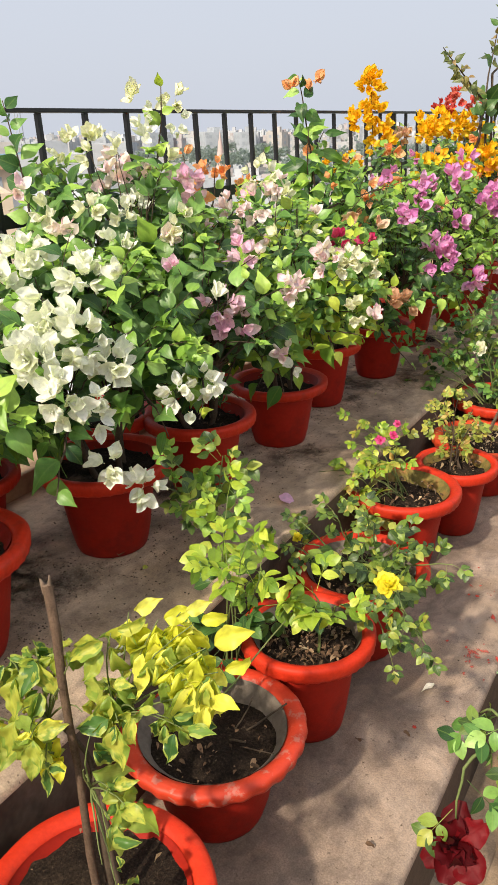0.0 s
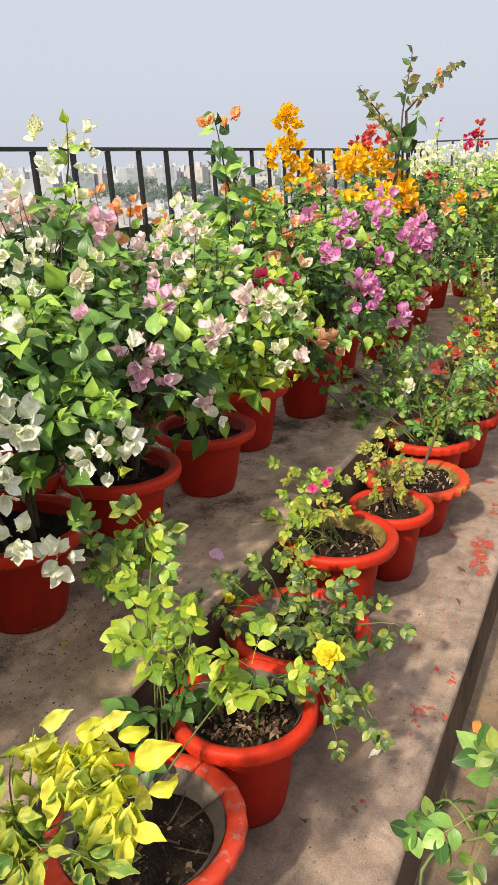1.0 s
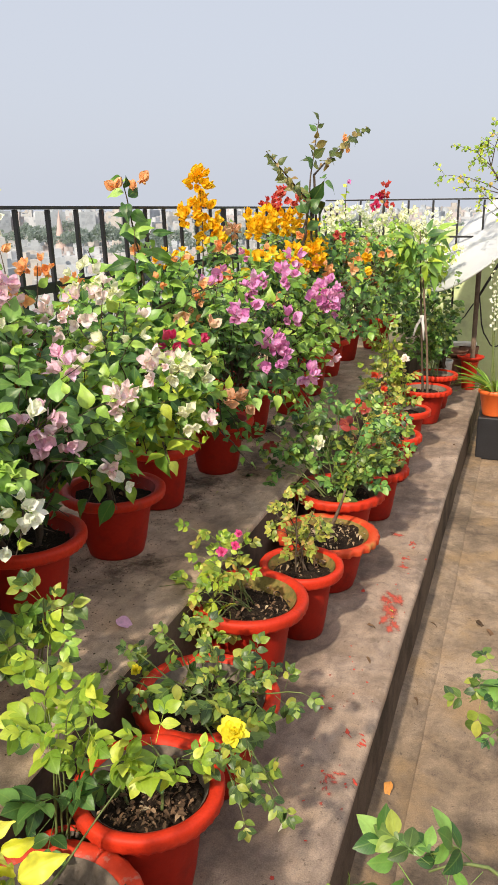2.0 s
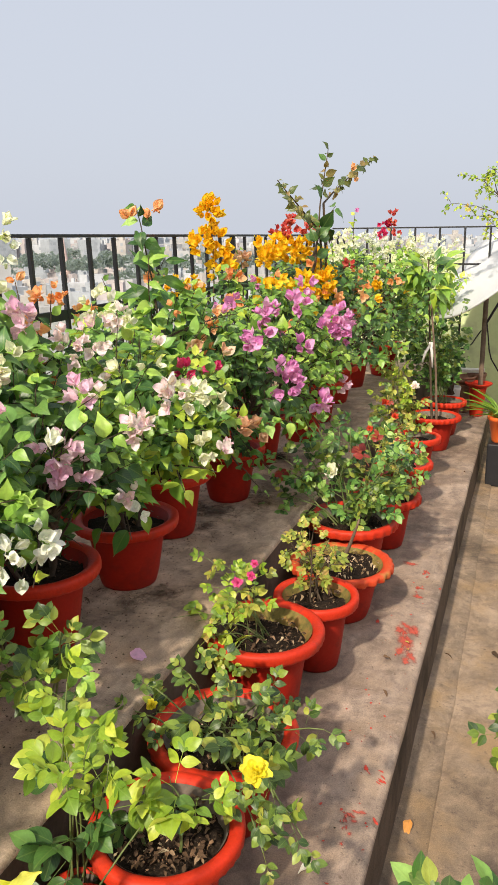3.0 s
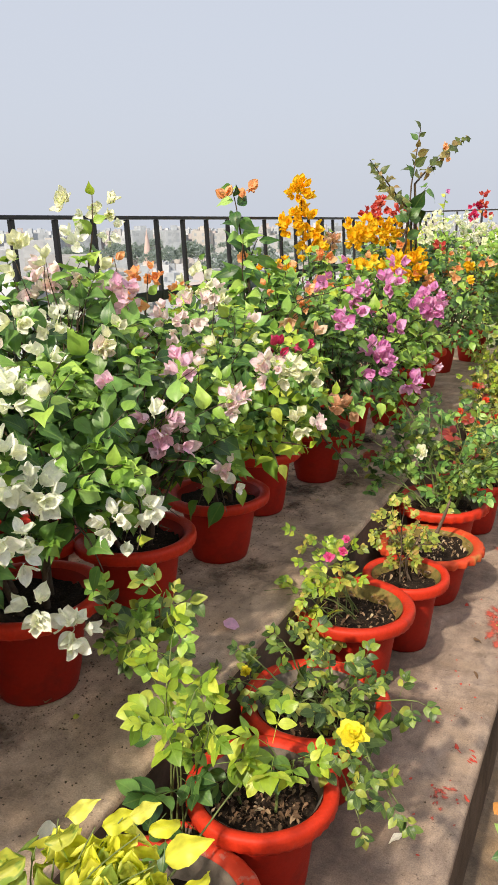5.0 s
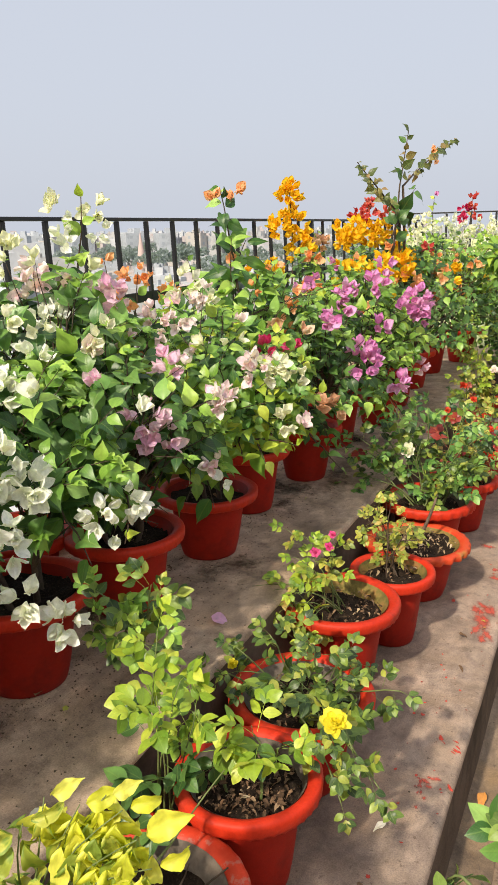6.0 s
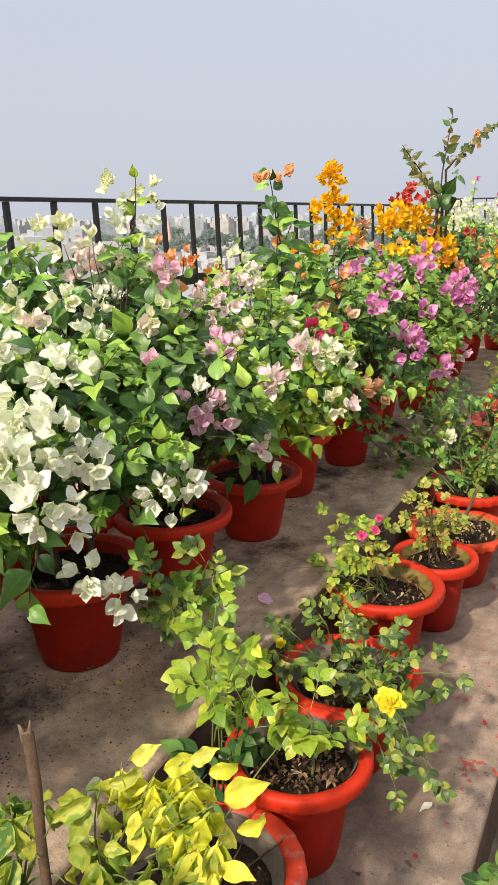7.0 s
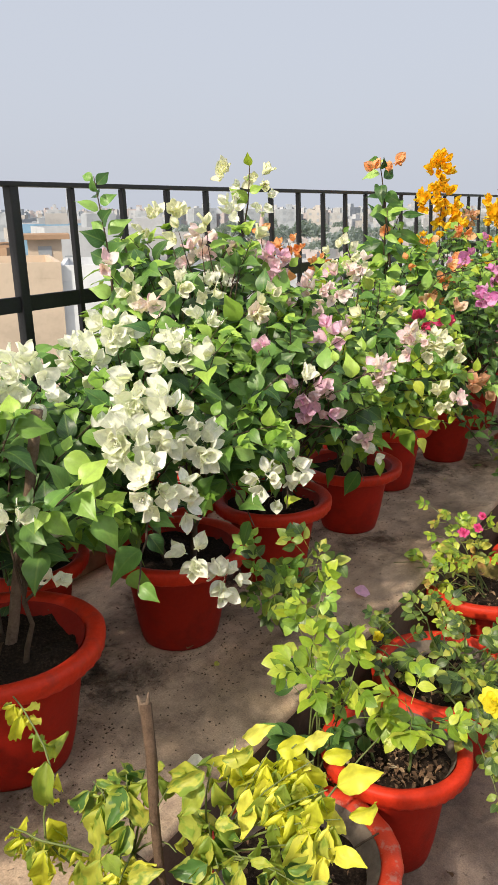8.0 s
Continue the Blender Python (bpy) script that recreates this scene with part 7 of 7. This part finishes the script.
def house(x, y, w, d, top, mat, seed, turn=0.0, windows=True, label="", head=True):
    """Flat-roofed town house with parapet, stair head, window openings."""
    rr = random.Random(seed)
    root = thing("town_house", (x, y, GROUND), label or "flat-roofed plastered town house in the haze", "building", "town houses", turn=turn)
    H = top - GROUND
    bm = box(bmesh.new(), -w / 2, -d / 2, 0, w / 2, d / 2, H - 0.8)
    part("wall", bm, M[mat], root)
    bm = bmesh.new()
    for x0, y0, x1, y1 in ((-w / 2, -d / 2, w / 2, -d / 2 + 0.25), (-w / 2, d / 2 - 0.25, w / 2, d / 2), (-w / 2, -d / 2 + 0.25, -w / 2 + 0.25, d / 2 - 0.25), (w / 2 - 0.25, -d / 2 + 0.25, w / 2, d / 2 - 0.25)):
        box(bm, x0, y0, H - 0.796, x1, y1, H)
    part("parapet", bm, M[mat], root)
    sw, sd, sh = rr.uniform(2.2, 3.6), rr.uniform(2.2, 3.6), rr.uniform(1.6, 2.6)
    sx, sy = rr.uniform(-w / 4, w / 4), rr.uniform(-d / 4, d / 4)
    if head:
        part("stair_head", box(bmesh.new(), sx - sw / 2, sy - sd / 2, H - 0.79, sx + sw / 2, sy + sd / 2, H + sh - 0.8), M["house_" + rr.choice(("cream", "grey", "white"))], root)
    if windows:
        pane = bpy.data.meshes.new("window")
        b2 = box(bmesh.new(), -0.6, -0.06, -0.7, 0.6, 0.06, 0.7)
        b2.to_mesh(pane)
        b2.free()
        pane.materials.append(M["pane"])
        for side, (length, off) in enumerate(((w, d), (d, w), (w, d), (d, w))):
            n = int(length // 3.4)
            for fl in range(2):
                for i in range(n):
                    u = (i + 0.5) / n * length - length / 2
                    part("window", pane, None, root, m=pose(0, 0, H - 3.0 - 3.1 * fl, 0, 0, 90 * side) @ Matrix.Translation((u, -off / 2, 0)))
    return root


def polar(az, dist):
    a = radians(az)
    return 0.8 - dist * math.sin(a), 0.1 + dist * math.cos(a)


x, y = polar(52.6, 44)
house(x, y, 7.2, 7, -1.39, "house_ochre", 1, 52.6, False, head=False, label="peach plastered house with a stained wall below the railing")
x, y = polar(48.5, 51)
roof = thing("rooftop_room", (x, y, GROUND), "small brown rooftop room with an overhanging slab", "building", "town houses", turn=48.5)
part("wall", box(bmesh.new(), -1.0, -1.2, 0, 1.0, 1.2, 15.4), M["house_ochre"], roof)
part("slab", box(bmesh.new(), -1.5, -1.7, 15.4, 1.5, 1.7, 15.7, 0.02), M["house_rust"], roof, "dark overhanging slab")
part("window", box(bmesh.new(), -0.4, -1.25, 14.3, 0.4, -1.195, 15.0), M["pane"], roof, "dark window")
x, y = polar(44.6, 44.5)
house(x, y, 4.4, 7, -1.6, "house_bright", 2, 44.6, False, head=False, label="bright white neighbouring house below the railing")
x, y = polar(47.8, 95)
house(x, y, 9, 5, -0.4, "house_blue", 3, 47.8, label="long blue and white building in the haze")
x, y = polar(52, 190)
house(x, y, 12, 10, 0.6, "house_pale", 4, 40)
for k, (az, dist, w, d, top, col) in enumerate(((38, 530, 9, 9, -6.5, "white"), (41.5, 560, 10, 8, -5.6, "pale"), (30, 620, 12, 10, -5.4, "cream"), (26, 540, 8, 9, -7.2, "pink"), (22, 580, 9, 10, -6.0, "white"), (34.5, 590, 10, 10, -6.6, "pale"), (18, 550, 10, 9, -5.8, "cream"), (45, 460, 10, 10, -2.4, "white"), (14, 520, 12, 9, -5.6, "sand"), (36.5, 640, 12, 10, -4.6, "pink"), (28, 600, 11, 10, -6.4, "white"))):
    x, y = polar(az, dist)
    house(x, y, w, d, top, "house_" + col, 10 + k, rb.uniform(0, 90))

# roofs stepping away beyond the near houses
for k in range(22):
    az, dist = rb.uniform(39, 57), 75 + 11 * k
    x, y = polar(az, dist)
    house(x, y, rb.uniform(6, 11), rb.uniform(6, 10), 1.04 - dist * math.tan(radians(rb.uniform(0.9, 2.6) - 0.003 * dist)), "house_" + rb.choice(("cream", "white", "pink", "grey", "sand", "pale", "rust", "bright")), 60 + k, rb.uniform(25, 65))

# far blocks, one mesh a colour
far = {}
for k in range(2600):
    dist = 420 + 2000 * rb.random() ** 1.2
    x, y = polar(rb.uniform(-12, 66), dist)
    w, d = rb.uniform(5, 13), rb.uniform(5, 13)
    top = min(GROUND + rb.choice((7, 10, 10, 13, 13, 16)) + rb.uniform(-1, 2), 0.4 + 0.0035 * dist)
    far.setdefault(rb.choice(("white", "white", "pale", "pale", "sand", "pale", "cream", "pink")), []).append((x, y, w, d, top, rb.uniform(0, 90)))
panes = []
for key, rows in far.items():
    vs, fs = [], []
    for x, y, w, d, top, turn in rows:
        m = pose(x, y, 0, 0, 0, turn)
        for ww, dd, z0, z1, ox in ((w, d, GROUND, top, 0.0), (w * 0.3, d * 0.3, top, top + 2.4, w * 0.2)):
            b = len(vs)
            for z in (z0, z1):
                for sx, sy in ((-1, -1), (1, -1), (1, 1), (-1, 1)):
                    vs.append(tuple(m @ Vector((ox + sx * ww / 2, sy * dd / 2, z))))
            fs += [(b + 4, b + 5, b + 6, b + 7)] + [(b + i, b + (i + 1) % 4, b + 4 + (i + 1) % 4, b + 4 + i) for i in range(4)]
        # window bands on the faces turned to the terrace
        fl = top - 1.4
        while fl > top - 7:
            for side in range(4):
                mm = m @ pose(0, 0, 0, 0, 0, 90 * side)
                L, off = (w, d) if side % 2 == 0 else (d, w)
                n = int(L // 4)
                for i in range(n):
                    u = (i + 0.5) / n * L - L / 2
                    panes.append([tuple(mm @ Vector((u + a, -off / 2 - 0.05, fl + c))) for a, c in ((-0.8, -1.4), (0.8, -1.4), (0.8, 0), (-0.8, 0))])
            fl -= 3.2
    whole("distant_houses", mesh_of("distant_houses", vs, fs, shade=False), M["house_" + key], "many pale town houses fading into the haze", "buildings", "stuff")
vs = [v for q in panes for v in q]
whole("distant_windows", mesh_of("distant_windows", vs, [(4 * k, 4 * k + 1, 4 * k + 2, 4 * k + 3) for k in range(len(panes))], shade=False), M["pane"], "haze-greyed windows of the distant houses", "windows", "stuff")

# low houses nearer by, between the trees
low = {}
for k in range(900):
    dist = 170 + 300 * rb.random()
    x, y = polar(rb.uniform(-8, 62), dist)
    w, d = rb.uniform(4, 8), rb.uniform(4, 9)
    low.setdefault(rb.choice(("white", "pale", "sand", "pink", "grey", "cream")), []).append((x, y, w, d, GROUND + rb.uniform(2.5, 6.5), rb.uniform(0, 90)))
for key, rows in low.items():
    vs, fs = [], []
    for x, y, w, d, top, turn in rows:
        m = pose(x, y, 0, 0, 0, turn)
        for ww, dd, z0, z1, ox in ((w, d, GROUND, top, 0.0), (w * 0.35, d * 0.35, top, top + 2.0, w * 0.2), (0.9, 0.9, top, top + 1.1, -w * 0.3)):
            b = len(vs)
            for z in (z0, z1):
                for sx, sy in ((-1, -1), (1, -1), (1, 1), (-1, 1)):
                    vs.append(tuple(m @ Vector((ox + sx * ww / 2, sy * dd / 2, z))))
            fs += [(b + 4, b + 5, b + 6, b + 7)] + [(b + i, b + (i + 1) % 4, b + 4 + (i + 1) % 4, b + 4 + i) for i in range(4)]
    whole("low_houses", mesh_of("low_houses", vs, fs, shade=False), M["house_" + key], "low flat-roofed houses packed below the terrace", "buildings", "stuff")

# far trees, their leaf colours greyed to stand for haze
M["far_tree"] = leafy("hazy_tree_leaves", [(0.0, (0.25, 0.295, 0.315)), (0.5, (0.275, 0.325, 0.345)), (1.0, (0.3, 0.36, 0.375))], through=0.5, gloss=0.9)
rt = np.random.default_rng(4)
V, F, n0 = [], [], 0
for k in range(520):
    dist = 230 + 1300 * rb.random() ** 1.3
    x, y = polar(rb.uniform(-5, 60), dist)
    r = rb.uniform(4, 8)
    c = np.array((x, y, GROUND + rb.uniform(4.5, 9.5)))
    n = 620
    d = rt.normal(size=(n, 3))
    d /= np.linalg.norm(d, axis=1)[:, None]
    d[:, 2] = np.abs(d[:, 2]) * 1.0 - 0.25
    lump = 0.72 + 0.28 * np.sin(d[:, 0] * 5 + k) * np.cos(d[:, 1] * 4 + k)
    p = c + d * (r * lump * rt.uniform(0.75, 1.05, n))[:, None] * (1, 1, 0.8)
    a, b = rt.normal(size=(n, 3)), rt.normal(size=(n, 3))
    s = r * 0.06
    quad = np.stack([p - a * s * 0.7, p + b * s * 0.7, p + a * s * 0.7, p - b * s * 0.7], 1).reshape(-1, 3)
    V.append(quad)
    F += [(n0 + 4 * i, n0 + 4 * i + 1, n0 + 4 * i + 2, n0 + 4 * i + 3) for i in range(n)]
    n0 += 4 * n
V = np.concatenate(V)
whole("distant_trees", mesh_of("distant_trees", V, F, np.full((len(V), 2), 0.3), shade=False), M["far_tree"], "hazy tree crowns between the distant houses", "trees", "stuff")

# terracotta spire
x, y = polar(33.1, 260)
spire = thing("temple_spire", (x, y, GROUND), "slender terracotta temple spire far off", "tower")
# terracotta muted by haze, put into its base colour
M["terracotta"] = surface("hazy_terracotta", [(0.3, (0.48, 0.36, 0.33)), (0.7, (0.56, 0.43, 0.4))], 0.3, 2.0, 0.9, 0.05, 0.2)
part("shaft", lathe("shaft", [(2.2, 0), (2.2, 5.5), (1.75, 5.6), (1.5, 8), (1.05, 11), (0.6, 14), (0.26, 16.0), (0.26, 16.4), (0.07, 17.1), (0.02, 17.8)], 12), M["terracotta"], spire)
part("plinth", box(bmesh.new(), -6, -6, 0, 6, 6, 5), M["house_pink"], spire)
# lattice mast
x, y = polar(46.5, 120)
mast = thing("radio_mast", (x, y, GROUND), "thin lattice radio mast above the roofs", "mast")
for sx, sy in ((-1, -1), (1, -1), (1, 1), (-1, 1)):
    stems("leg", [([(sx * 0.9, sy * 0.9, 0), (sx * 0.25, sy * 0.25, 21.0)], [0.08, 0.06])], M["house_grey"], mast, 4)
stems("lattice", [([(-0.9 + 0.031 * k, -0.9 + 0.031 * k, k), (0.87 - 0.031 * k, -0.87 + 0.031 * k, k + 1)], [0.04, 0.04]) for k in range(0, 20)], M["house_grey"], mast, 4)
